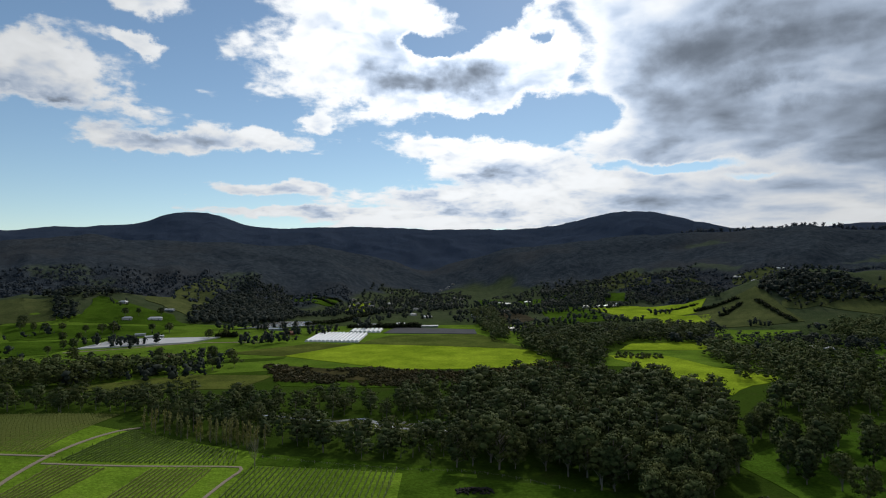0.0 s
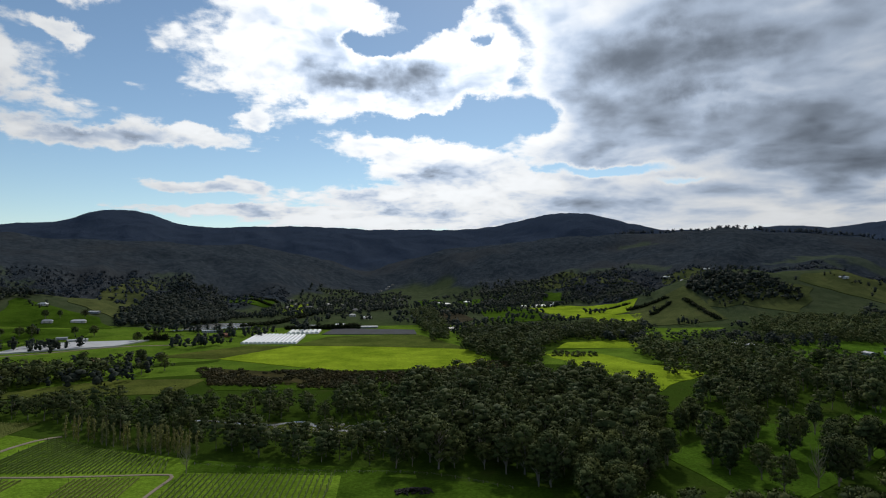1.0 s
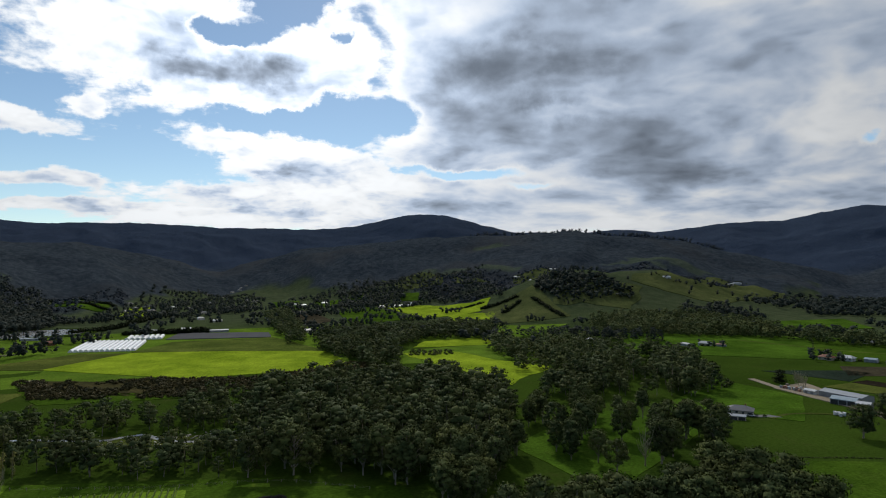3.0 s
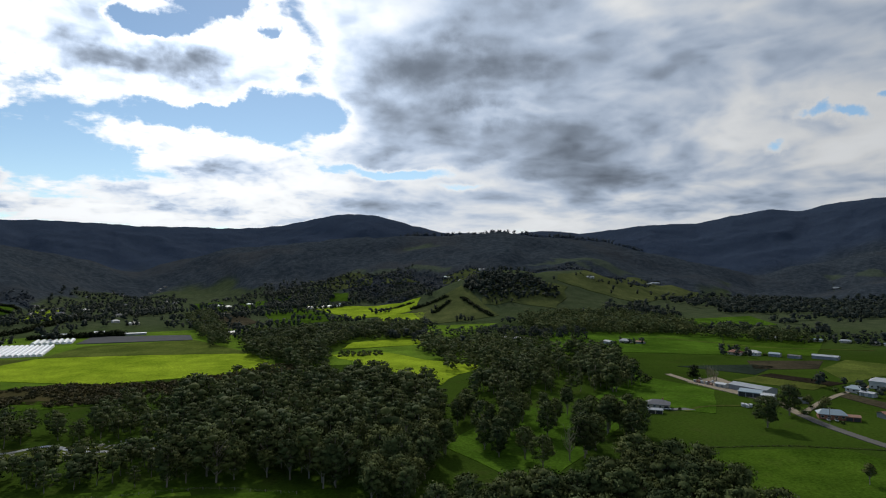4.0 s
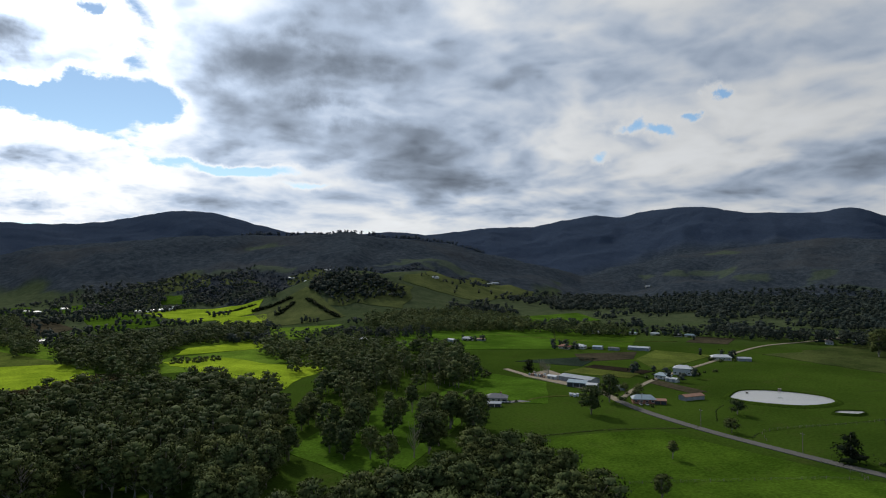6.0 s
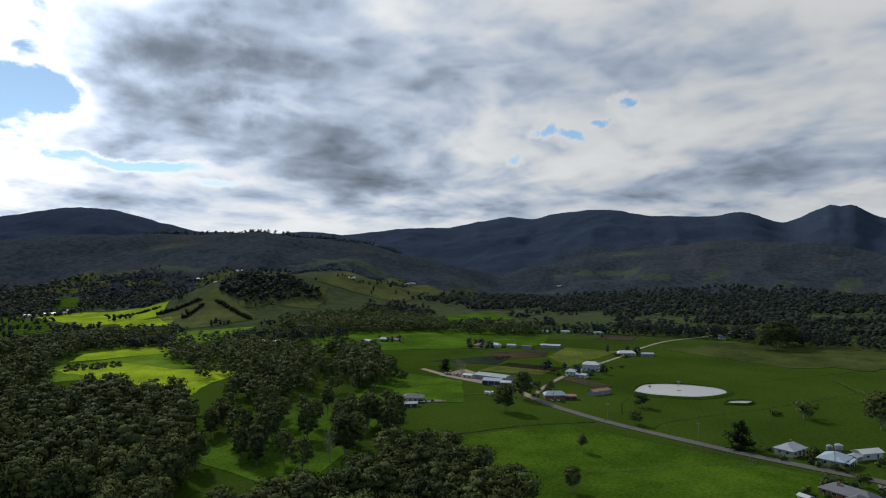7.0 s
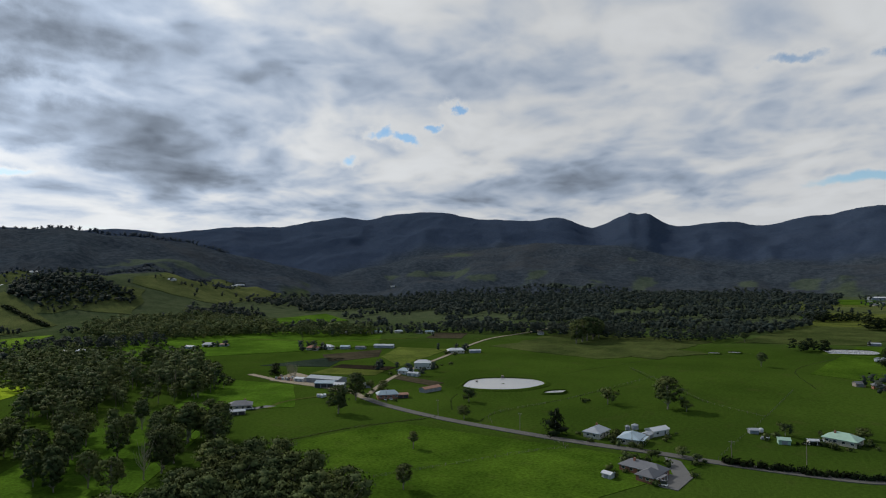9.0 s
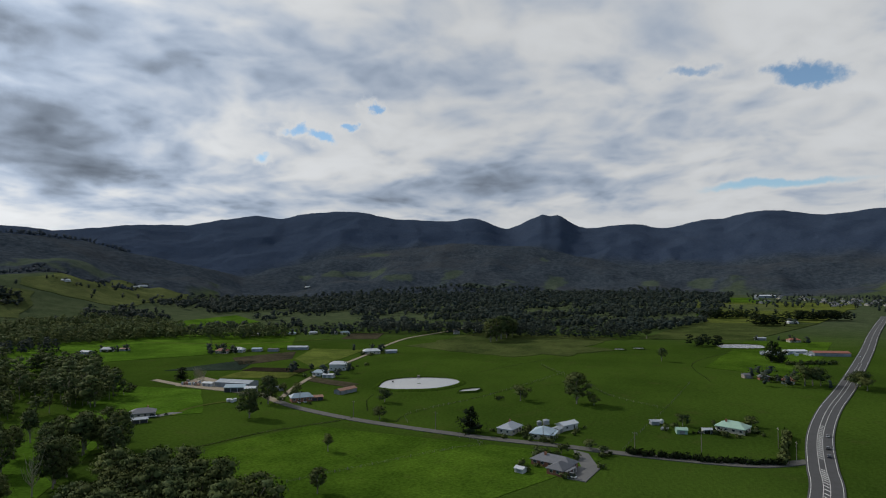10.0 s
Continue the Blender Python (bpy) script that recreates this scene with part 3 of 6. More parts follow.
for k in range(6):
    rng = np.random.default_rng(300 + k)
    lobes = [((0.10 * rng.normal(), 0.10 * rng.normal(), 0.28 + 0.22 * q + 0.06 * rng.random()), (0.30 + 0.1 * rng.random() - 0.03 * abs(q - 1),) * 2 + (0.24,)) for q in range(3)]
    GUMS_FAR.append(crown(lobes, 7, 0.09, rng))
    v = ICO_V * (0.7 + 0.6 * rng.random((len(ICO_V), 1))) * (0.5, 0.5, 0.55) + (0, 0, 0.4)
    BLOBS.append((v, ICO_F, (ICO_V + (0, 0, 2.6)) / np.linalg.norm(ICO_V + (0, 0, 2.6), axis=1)[:, None]))
    SHRUBS.append(crown([((0.25 * rng.normal(), 0.25 * rng.normal(), 0.35), (0.4, 0.4, 0.42)) for q in range(3)], 16, 0.14, rng))
POPLARS = []
for k in range(3):
    rng = np.random.default_rng(400 + k)
    lobes = [((0.03 * rng.normal(), 0.03 * rng.normal(), 0.14 + 0.082 * q), (0.058 - 0.004 * abs(q - 3),) * 2 + (0.08,)) for q in range(10)]
    tv, tf = limb([(0, 0, -0.02), (0.005, 0, 0.5), (0, 0, 0.97)], 0.014, 0.003)
    POPLARS.append((raw("trunk", tv, tf, BARK), foliage(lobes, 70, 0.016, rng, False, POPLAR_LEAF)))
CYPRESS = []
for k in range(3):
    rng = np.random.default_rng(500 + k)
    lobes = [((0.09 * rng.normal(), 0.09 * rng.normal(), 0.12 + 0.075 * q), ((0.34 - 0.028 * q) * (0.9 + 0.2 * rng.random()),) * 2 + (0.12,)) for q in range(11)]
    tv, tf = limb([(0, 0, -0.02), (0, 0, 0.5), (0, 0, 0.9)], 0.03, 0.006)
    CYPRESS.append((raw("trunk", tv, tf, BARK), foliage(lobes, 90, 0.028, rng, True, DARK_LEAF)))
ROUND = []
for k in range(3):
    rng = np.random.default_rng(600 + k)
    lobes = [((0.24 * rng.normal(), 0.24 * rng.normal(), 0.30 + 0.5 * rng.random()), (0.22, 0.22, 0.17)) for q in range(12)]
    tv, tf = merge([limb([(0, 0, -0.02), (0, 0.01, 0.25), (0, 0, 0.7)], 0.035, 0.012)])
    ROUND.append((raw("trunk", tv, tf, BARK), foliage(lobes, 110, 0.028, rng, True, EUC), foliage(lobes, 110, 0.022, rng, False, WILLOW_LEAF)))
BARE = []
for k in range(2):
    rng = np.random.default_rng(650 + k)
    bits = [limb([(0, 0, -.02), (.01, 0, .4), (0, .02, .95)], .022, .004)]
    for q in range(26):
        z0, a = 0.18 + 0.5 * rng.random(), rng.random() * 6.28
        ln = 0.14 + 0.22 * rng.random()
        bits.append(limb([(0, 0, z0), (.5 * ln * math.cos(a), .5 * ln * math.sin(a), z0 + .6 * ln), (.75 * ln * math.cos(a), .75 * ln * math.sin(a), z0 + 1.5 * ln)], .008, .002, 4))
    BARE.append(merge(bits))

TREE_KINDS = {
    "gum": (GUMS, "gum_tree", "dark olive gum tree with an open uneven crown in grass", "gum trees of the valley"),
    "poplar": (POPLARS, "poplar_tree", "slender pale yellow-green poplar beside the vineyard", "poplars beside the vineyard"),
    "cypress": (CYPRESS, "cypress_tree", "dark dense conical cypress tree in a paddock", "dark conifers"),
}


def put_tree(x, y, h, kind="gum", k=None, label="", wide=1.0):
    rows, name, text, group = TREE_KINDS[kind]
    pick = rows[(k if k is not None else int(RNG.integers(len(rows)))) % len(rows)]
    top = tagged(new(name), label or text, "tree", group)
    top.matrix_world = pose(x, y, up(x, y), 0, 0, float(RNG.random() * 360)) @ Matrix.Diagonal((h * wide, h * wide, h, 1))
    part("trunk", pick[0], None, top)
    part("crown", pick[1], None, top)
    return top


def put_round(x, y, h, pale=False, label="", wide=1.0):
    pick = ROUND[int(RNG.integers(3))]
    top = tagged(new("willow_tree" if pale else "broad_tree"), label or ("pale yellow-green willow among dark gum trees" if pale else "dark rounded broad-leaved tree standing in a paddock"), "tree", "broad trees")
    top.matrix_world = pose(x, y, up(x, y), 0, 0, float(RNG.random() * 360)) @ Matrix.Diagonal((h * wide, h * wide, h, 1))
    part("trunk", pick[0], None, top)
    part("crown", pick[2 if pale else 1], None, top)
    return top


def inside(px, py, poly):
    poly = np.array(poly, float)
    hit = np.zeros(len(px), bool)
    for (x0, y0), (x1, y1) in zip(poly, np.roll(poly, -1, 0)):
        cross = (y0 > py) != (y1 > py)
        hit ^= cross & (px < (x1 - x0) * (py - y0) / (y1 - y0 + 1e-9) + x0)
    return hit


def sow(poly, gap, rng, thin=0.0, size=60, seed=1):
    """Places on a jittered grid inside a polygon; thin: how much of it noise clears."""
    poly = np.array(poly, float)
    x0, y0, x1, y1 = *poly.min(0), *poly.max(0)
    u, v = np.meshgrid(np.arange(x0, x1 + gap, gap), np.arange(y0, y1 + gap, gap))
    u, v = u.ravel() + gap * 0.85 * (rng.random(u.size) - 0.5), v.ravel() + gap * 0.85 * (rng.random(v.size) - 0.5)
    keep = inside(u, v, poly)
    if thin:
        keep &= fbm(u, v, size, seed, 3) > thin * 2 - 1
    return np.stack([u[keep], v[keep]], 1)


def stand(name, shapes, xy, heights, mat, rng, label, wide=1.0, category="trees", smooth=False):
    """Many plants in one mesh."""
    xy, heights = np.asarray(xy), np.asarray(heights)
    if not len(xy):
        return None
    z = ground_z(xy[:, 0], xy[:, 1])
    pick = rng.integers(len(shapes), size=len(xy))
    turn = rng.random(len(xy)) * 6.283
    wider = 0.82 + 0.42 * rng.random(len(xy))
    vs, fs, ns, n = [], [], [], 0
    for k, (sv, sf, sn) in enumerate(shapes):
        q = np.where(pick == k)[0]
        if not len(q):
            continue
        c, s, h = np.cos(turn[q])[:, None], np.sin(turn[q])[:, None], heights[q][:, None]
        ww = h * wide * wider[q][:, None]
        X = xy[q, 0][:, None] + ww * (c * sv[:, 0] - s * sv[:, 1])
        Y = xy[q, 1][:, None] + ww * (s * sv[:, 0] + c * sv[:, 1])
        Z = z[q][:, None] + h * sv[:, 2]
        vs.append(np.stack([X, Y, Z], -1).reshape(-1, 3))
        fs.append((sf[None] + (np.arange(len(q)) * len(sv))[:, None, None] + n).reshape(-1, 3))
        ns.append(np.stack([c * sn[:, 0] - s * sn[:, 1], s * sn[:, 0] + c * sn[:, 1], np.broadcast_to(sn[:, 2], (len(q), len(sn)))], -1).reshape(-1, 3))
        n += len(q) * len(sv)
    return tagged(new(name, raw(name, np.concatenate(vs), np.concatenate(fs), mat, False, np.concatenate(ns))), label, category, kind="stuff")


# ---- the near woods ----
MAIN_WOOD = [(-89, 325), (-50, 311), (-15, 299), (30, 289), (63, 269), (76, 245), (78, 222), (100, 230), (116, 262), (144, 325), (174, 368),
             (188, 425), (150, 495), (70, 500), (10, 455), (0, 385), (-10, 335), (-85, 350)]
FRONT_CLUMP = [(80, 188), (98, 203), (116, 207), (134, 207), (152, 205), (178, 205), (192, 214), (206, 210), (207, 184), (194, 151), (184, 136), (140, 118)]
PARKLAND = [(162, 325), (144, 303), (168, 303), (175, 293), (206, 326), (218, 308), (192, 263), (195, 251), (234, 281), (240, 272), (167, 262), (168, 248), (326, 386), (224, 292),
            (246, 284), (232, 300), (213, 318), (250, 272), (150, 312), (181, 300), (196, 318), (200, 340), (214, 352), (225, 330), (178, 340), (188, 366), (236, 262), (157, 300), (157, 285), (165, 280), (177, 286), (188, 308), (157, 270), (182, 268), (201, 292), (208, 310), (233, 293),
            (236, 282), (213, 276), (208, 259), (242, 329), (166, 335), (175, 344), (135, 288), (143, 317)]
UPPER_WOOD = [(206, 392), (230, 430), (265, 450), (310, 480), (350, 488), (390, 480), (375, 425), (370, 395), (330, 370), (290, 375), (250, 385)]
LEFT_WOOD = [(-330, 406), (-330, 432), (-200, 448), (-150, 440), (-110, 404), (-92, 335), (-165, 364), (-205, 402)]
CREEK_WOOD = [(-40, 430), (-32, 470), (-4, 470), (32, 474), (15, 440), (-5, 395)]
# grass that stays open between the parkland trees
GLADES = [[(150, 332), (174, 336), (153, 291), (132, 292)], [(201, 323), (220, 321), (179, 263), (163, 268)], [(211, 302), (222, 294), (194, 258), (183, 260)], [(310, 439), (331, 431), (300, 386), (277, 388)]]
CREEK_ROW = [(-150, 436), (-60, 426), (-5, 405), (-15, 388), (-110, 398)]
near_xy = np.concatenate([sow(FRONT_CLUMP, 8.2, RNG), sow(MAIN_WOOD, 9.6, RNG, 0.10, 26, 3), sow(UPPER_WOOD, 11, RNG, 0.25, 45, 6), sow(LEFT_WOOD, 11, RNG, 0.1), sow(CREEK_ROW, 11, RNG, 0.2), sow(CREEK_WOOD, 11, RNG, 0.22, 40, 5)])
for glade in GLADES:
    near_xy = near_xy[~inside(near_xy[:, 0], near_xy[:, 1], glade)]
near_h = (11.5 + 12 * RNG.random(len(near_xy)) ** 1.1) * np.where(near_xy[:, 0] < 15, np.where(near_xy[:, 1] > 430, 0.7, 0.78), 1.0)
# those that stand nearest are trees of their own
order = np.argsort(np.hypot(near_xy[:, 0] - 60, near_xy[:, 1] - 60))
for q in order[:170]:
    put_tree(*near_xy[q], near_h[q])
rest = order[170:]
parkland = np.array(PARKLAND + [(147, 306), (135, 286), (184, 277), (200, 256), (161, 279), (320, 373), (242, 288), (220, 295), (266, 300), (240, 424)], float)
for glade in GLADES:
    parkland = parkland[~inside(parkland[:, 0], parkland[:, 1], glade)]
for x, y in parkland:
    put_tree(x, y, 15 + 7 * RNG.random(), "gum", None, "tall dark gum tree in open parkland", 0.95)
POLES = []
for k in range(4):
    v, f = limb([(0, 0, -0.02), (0.02 * (k - 1.5), 0.01, 0.4), (0.01, 0.015 * (k - 2), 0.85)], 0.017, 0.006, 5)
    fork = limb([(0.012 * (k - 1.5), 0, 0.3), (0.07, 0.05 * (k - 1), 0.5), (0.12, 0.1 * (k - 1.5), 0.72)], 0.010, 0.004, 4)
    v, f = merge([(v, f), fork])
    n = v * (1, 1, 0)
    POLES.append((v, np.concatenate([f[:, :3], f[:, [0, 2, 3]]]), n / (np.linalg.norm(n, axis=1)[:, None] + 1e-6)))
stand("gum_trunks", POLES, near_xy[rest], near_h[rest], PALE_BARK, RNG, "pale slender gum trunks inside the wood", 1.0, "tree trunks")
stand("gum_wood", GUMS_MID, near_xy[rest], near_h[rest], EUC, RNG, "dense wood of dark olive gum trees by a creek")

# ---- woods in the middle distance ----
def ring(rows):
    """A polygon from rows of azimuth and distance."""
    return [(r * math.sin(radians(a)), r * math.cos(radians(a))) for a, r in rows]


MIDDLE = [
    [(94, 735), (120, 800), (165, 800), (190, 735), (168, 655), (152, 585), (127, 566), (116, 602), (96, 671)],
    [(130, 835), (211, 930), (289, 920), (330, 880), (385, 890), (317, 765), (276, 770), (240, 800), (190, 760)],
    [(245, 512), (258, 570), (300, 660), (340, 690), (380, 660), (353, 592), (372, 560), (395, 545), (345, 500), (262, 497)],
    [(-420, 498), (-350, 492), (-300, 492), (-265, 546), (-236, 564), (-225, 590), (-290, 575), (-420, 545)],
    [(545, 744), (537, 870), (619, 905), (800, 915), (800, 760), (678, 733)],
    [(56, 1221), (56, 946), (62, 796), (87, 796), (100, 1039), (109, 1389)],
    [(95, 797), (104, 692), (129, 628), (163, 628), (189, 714), (237, 777), (282, 824), (266, 897), (177, 900), (119, 899)],
    [(286, 859), (300, 792), (328, 774), (383, 893), (337, 935), (343, 1030)],
    [(281, 665), (275, 623), (295, 605), (339, 709), (325, 751)],
    [(264, 584), (277, 533), (322, 524), (366, 519), (442, 638), (394, 669), (346, 668), (317, 684)],
    [(463, 738), (538, 720), (613, 671), (699, 654), (760, 705), (780, 900), (576, 919)],
    [(391, 503), (387, 443), (446, 515), (477, 615), (416, 590)],
    ring([(38, 1010), (45, 930), (52, 880), (56, 880), (56, 940), (47, 1010), (40, 1090)]),
]
for poly in MIDDLE:
    q = sow(poly, 8 if poly[0][0] < 0 else 11, RNG, 0.0 if poly[0][0] < 0 else 0.30, 45, 12)
    stand("gum_belt", GUMS_LITE, q, 8 + 11 * RNG.random(len(q)), EUC, RNG, "belt of dark gum trees between green paddocks")
BELT = ring([(39, 1080), (48, 960), (53, 1040), (58, 930), (66, 900), (72, 880), (79, 830), (86, 850), (90, 1000), (93, 1150), (94, 1500), (86, 1500), (70, 1500), (50, 1500), (40, 1300)])
q = sow(BELT, 13, RNG, 0.47, 75, 8)
q = q[~inside(q[:, 0], q[:, 1], [(800, 850), (1050, 860), (930, 660), (740, 700)])]
front = np.hypot(q[:, 0], q[:, 1]) < 940
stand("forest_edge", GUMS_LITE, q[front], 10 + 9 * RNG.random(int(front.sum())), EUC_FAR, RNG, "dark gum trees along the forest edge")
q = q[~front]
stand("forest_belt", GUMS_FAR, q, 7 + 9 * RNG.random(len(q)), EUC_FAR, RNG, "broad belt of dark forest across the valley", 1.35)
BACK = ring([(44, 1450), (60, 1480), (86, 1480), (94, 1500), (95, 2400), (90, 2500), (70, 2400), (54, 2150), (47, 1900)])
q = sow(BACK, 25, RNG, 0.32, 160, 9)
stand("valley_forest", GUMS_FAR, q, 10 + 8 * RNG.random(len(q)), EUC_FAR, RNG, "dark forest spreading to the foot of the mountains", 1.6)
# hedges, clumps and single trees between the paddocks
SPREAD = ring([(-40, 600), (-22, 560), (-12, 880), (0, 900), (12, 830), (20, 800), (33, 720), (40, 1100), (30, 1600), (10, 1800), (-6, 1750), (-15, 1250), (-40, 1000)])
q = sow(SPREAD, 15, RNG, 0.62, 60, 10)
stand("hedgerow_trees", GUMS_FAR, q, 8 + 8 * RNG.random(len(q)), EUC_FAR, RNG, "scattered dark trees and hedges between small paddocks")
# bush on the ranges
def bush(name, r0, r1, a0, a1, gap, lo, hi, label, shapes, wide):
    """A closed canopy wherever the hills are wooded, on a jittered polar grid."""
    r = np.arange(r0, r1, gap)
    r = np.repeat(r, [int(radians(a1 - a0) * q / gap) for q in r])
    r = r + gap * 0.9 * (RNG.random(len(r)) - 0.5)
    a = a0 + (a1 - a0) * RNG.random(len(r))
    x, y = r * np.sin(np.radians(a)), r * np.cos(np.radians(a))
    keep = r - np.interp(a, FOOT_AZ, FOOT_R) - np.where((a > 50) & (a < 94), -250, 250) + 430 * fbm(x, y, 260, 11, 4) > 70
    keep &= r < np.interp(a, FOOT_AZ, CREST_R) + 30
    xy = np.stack([x, y], 1)[keep]
    tall = fbm(xy[:, 0], xy[:, 1], 90, 13, 3)
    stand(name, shapes, xy, lo + (hi - lo) * np.clip(0.5 + 0.35 * tall + 0.6 * (RNG.random(len(xy)) - 0.5), 0, 1), HAZED_HILL_LEAF, RNG, label, wide)


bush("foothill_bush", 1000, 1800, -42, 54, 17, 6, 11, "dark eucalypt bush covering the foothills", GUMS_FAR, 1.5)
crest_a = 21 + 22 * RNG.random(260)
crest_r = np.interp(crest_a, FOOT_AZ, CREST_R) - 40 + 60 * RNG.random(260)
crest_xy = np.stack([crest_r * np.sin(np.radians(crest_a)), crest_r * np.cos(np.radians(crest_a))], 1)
stand("crest_trees", GUMS_FAR, crest_xy, 8 + 16 * RNG.random(260) ** 2, HAZED_HILL_LEAF, RNG, "uneven row of dark trees along the crest of a range")


# ---- paddocks, crops, roads and water on the valley floor ----
def lift(x, y, more=0.0):
    r = np.hypot(x, y)
    return ground_z(x, y) + 0.12 + 0.0003 * r + (0.1 + 0.0003 * r) * smooth01((r - 850) / 250) + more


def patch(name, corners, mat, label, category="field", more=0.0, n=14, wobble=1.5):
    """A four-cornered piece of land draped over the ground, with slightly uneven edges and a low skirt."""
    c = np.array(corners, float)
    u, v = np.meshgrid(np.linspace(0, 1, n), np.linspace(0, 1, n), indexing="ij")
    p = ((1 - u) * (1 - v))[..., None] * c[0] + (u * (1 - v))[..., None] * c[1] + (u * v)[..., None] * c[2] + ((1 - u) * v)[..., None] * c[3]
    x, y = p[..., 0], p[..., 1]
    s = sum(abs(ord(ch)) for ch in name) % 17
    x = x + wobble * fbm(x, y, 40, s, 2)
    y = y + wobble * fbm(x, y, 40, s + 3, 2)
    z = lift(x, y, more)
    verts = np.stack([x, y, z], -1).reshape(-1, 3)
    k = np.arange(n * n).reshape(n, n)
    faces = np.stack([k[:-1, :-1], k[1:, :-1], k[1:, 1:], k[:-1, 1:]], -1).reshape(-1, 4)
    edge = np.concatenate([k[:, 0], k[-1, 1:], k[-2::-1, -1], k[0, -2:0:-1]])
    m = len(verts)
    low = verts[edge] - (0, 0, 1.5)
    e = np.arange(len(edge))
    skirt = np.stack([edge, m + e, m + (e + 1) % len(edge), edge[(e + 1) % len(edge)]], -1)
    me = raw(name, np.concatenate([verts, low]), np.concatenate([faces, skirt]), mat, False)
    me.flip_normals() if me.polygons[0].normal.z < 0 else None
    return tagged(new(name, me), label, category, kind="structure")


def curve_through(points, step=6.0):
    p = np.array(points, float)
    p = np.concatenate([[2 * p[0] - p[1]], p, [2 * p[-1] - p[-2]]])
    out = []
    for k in range(1, len(p) - 2):
        m = max(2, int(np.linalg.norm(p[k + 1] - p[k]) / step))
        for s in np.arange(m) / m:
            a, b, c, d = p[k - 1:k + 3]
            out.append(0.5 * (2 * b + (c - a) * s + (2 * a - 5 * b + 4 * c - d) * s * s + (3 * b - a - 3 * c + d) * s ** 3))
    return np.array(out + [p[-2]])


def ribbon(name, points, width, mat, label, category="road", more=0.12, offset=0.0, ends=None, parent=None):
    p = curve_through(points)
    d = np.gradient(p, axis=0)
    d /= np.linalg.norm(d, axis=1)[:, None]
    side = np.stack([d[:, 1], -d[:, 0]], 1)
    if ends:
        keep = slice(int(ends[0] * len(p)), max(int(ends[0] * len(p)) + 2, int(ends[1] * len(p))))
        p, side = p[keep], side[keep]
    cols = np.array([-0.5, -0.5, -0.2, 0.2, 0.5, 0.5]) * width + offset
    drop = np.array([-1.2, 0, 0.02, 0.02, 0, -1.2])
    q = p[:, None] + side[:, None] * cols[None, :, None]
    z = lift(q[..., 0], q[..., 1], more) + drop
    verts = np.concatenate([q, z[..., None]], -1).reshape(-1, 3)
    k = np.arange(len(p) * 6).reshape(len(p), 6)
    faces = np.stack([k[:-1, :-1], k[1:, :-1], k[1:, 1:], k[:-1, 1:]], -1).reshape(-1, 4)
    me = raw(name, verts, faces, mat)
    if me.polygons[len(me.polygons) // 2].normal.z < 0:
        me.flip_normals()
    ob = new(name, me)
    if parent:
        ob.parent = parent
        return ob
    return tagged(ob, label, category, kind="structure")


# the bright crop, its sunshine put into the grass colour, and its neighbours
patch("meadow", [(-640, 470), (-640, 960), (170, 1050), (100, 560)], SUNLIT_MEADOW, "open green meadows of the valley floor", more=-0.3, n=40)
patch("crop_field", [(-110, 775), (-172, 672), (-40, 578), (-3, 756)], SUN_PAINTED, "bright yellow-green crop field with sunshine painted in", more=0.1, wobble=0.0)
patch("crop_field", [(-3, 756), (-40, 578), (112, 592), (99, 718)], SUN_PAINTED, "bright yellow-green crop field with sunshine painted in", more=0.1, wobble=0.0)
patch("stubble_field", [(-76, 872), (-110, 779), (101, 718), (50, 884)], OLIVE, "brownish mown field beside plastic tunnels", more=0.2)
patch("side_field", [(-245, 690), (-168, 670), (-65, 760), (-165, 785)], DULL, "dull olive field beside the crop")
patch("west_field", [(-320, 480), (-160, 490), (-150, 550), (-230, 556)], DULL, "mown green field beyond the gum trees")
patch("lush_strip", [(-160, 560), (-130, 500), (-20, 490), (-60, 520)], LUSH, "strip of lush grass along the creek")
patch("scrub_field", [(-172, 605), (-140, 525), (-30, 500), (-28, 572)], SCRUB_SOIL, "rough bracken bank below the crop field", wobble=9.0)
patch("bracken_field", [(118, 628), (40, 578), (75, 540), (140, 590)], SCRUB_SOIL, "rust-brown bracken beside the wood")
patch("bright_pasture", [(176, 672), (230, 664), (284, 528), (216, 458)], SUN_PAINTED, "bright green pasture between two woods", wobble=12.0, n=30)
patch("bright_pasture", [(205, 712), (303, 712), (330, 780), (235, 772)], SUN_PAINTED, "bright green pasture beyond the trees", wobble=7.0)
patch("rough_paddock", [(140, 600), (190, 700), (420, 720), (420, 560)], SUNLIT_MEADOW, "rough green paddocks behind the wood", more=-0.25, n=20, wobble=6.0)
patch("rough_paddock", [(150, 800), (240, 1010), (520, 900), (330, 740)], SUNLIT_MEADOW, "rough green paddocks towards the hedge hill", more=-0.25, n=20, wobble=6.0)
patch("netted_field", [(-432, 730), (-322, 788), (-305, 848), (-432, 818)], NET_SHEET, "pale grey netted orchard beside a hedge", more=1.2, wobble=0.4)
patch("dark_field", [(-88, 905), (48, 886), (48, 952), (-75, 990)], GREY_SHEET, "grey netted rows beside the plastic tunnels", more=0.5)
# far paddocks up the valley and on the hills
patch("valley_paddock", [(100, 1800), (180, 1860), (150, 1464), (85, 1463)], LUSH, "green paddock up the valley")
patch("valley_paddock", [(215, 1790), (350, 1740), (320, 1540), (200, 1560)], LUSH, "green paddock below dark bush")
# sunny paddocks wear the green with sunlight painted into it
patch("sunny_paddock", [(347, 1540), (534, 1258), (472, 1150), (340, 1130)], SUN_PAINTED, "yellow-green paddock painted sunlit near a white farm")
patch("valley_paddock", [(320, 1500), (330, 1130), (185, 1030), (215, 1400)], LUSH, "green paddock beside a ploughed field")
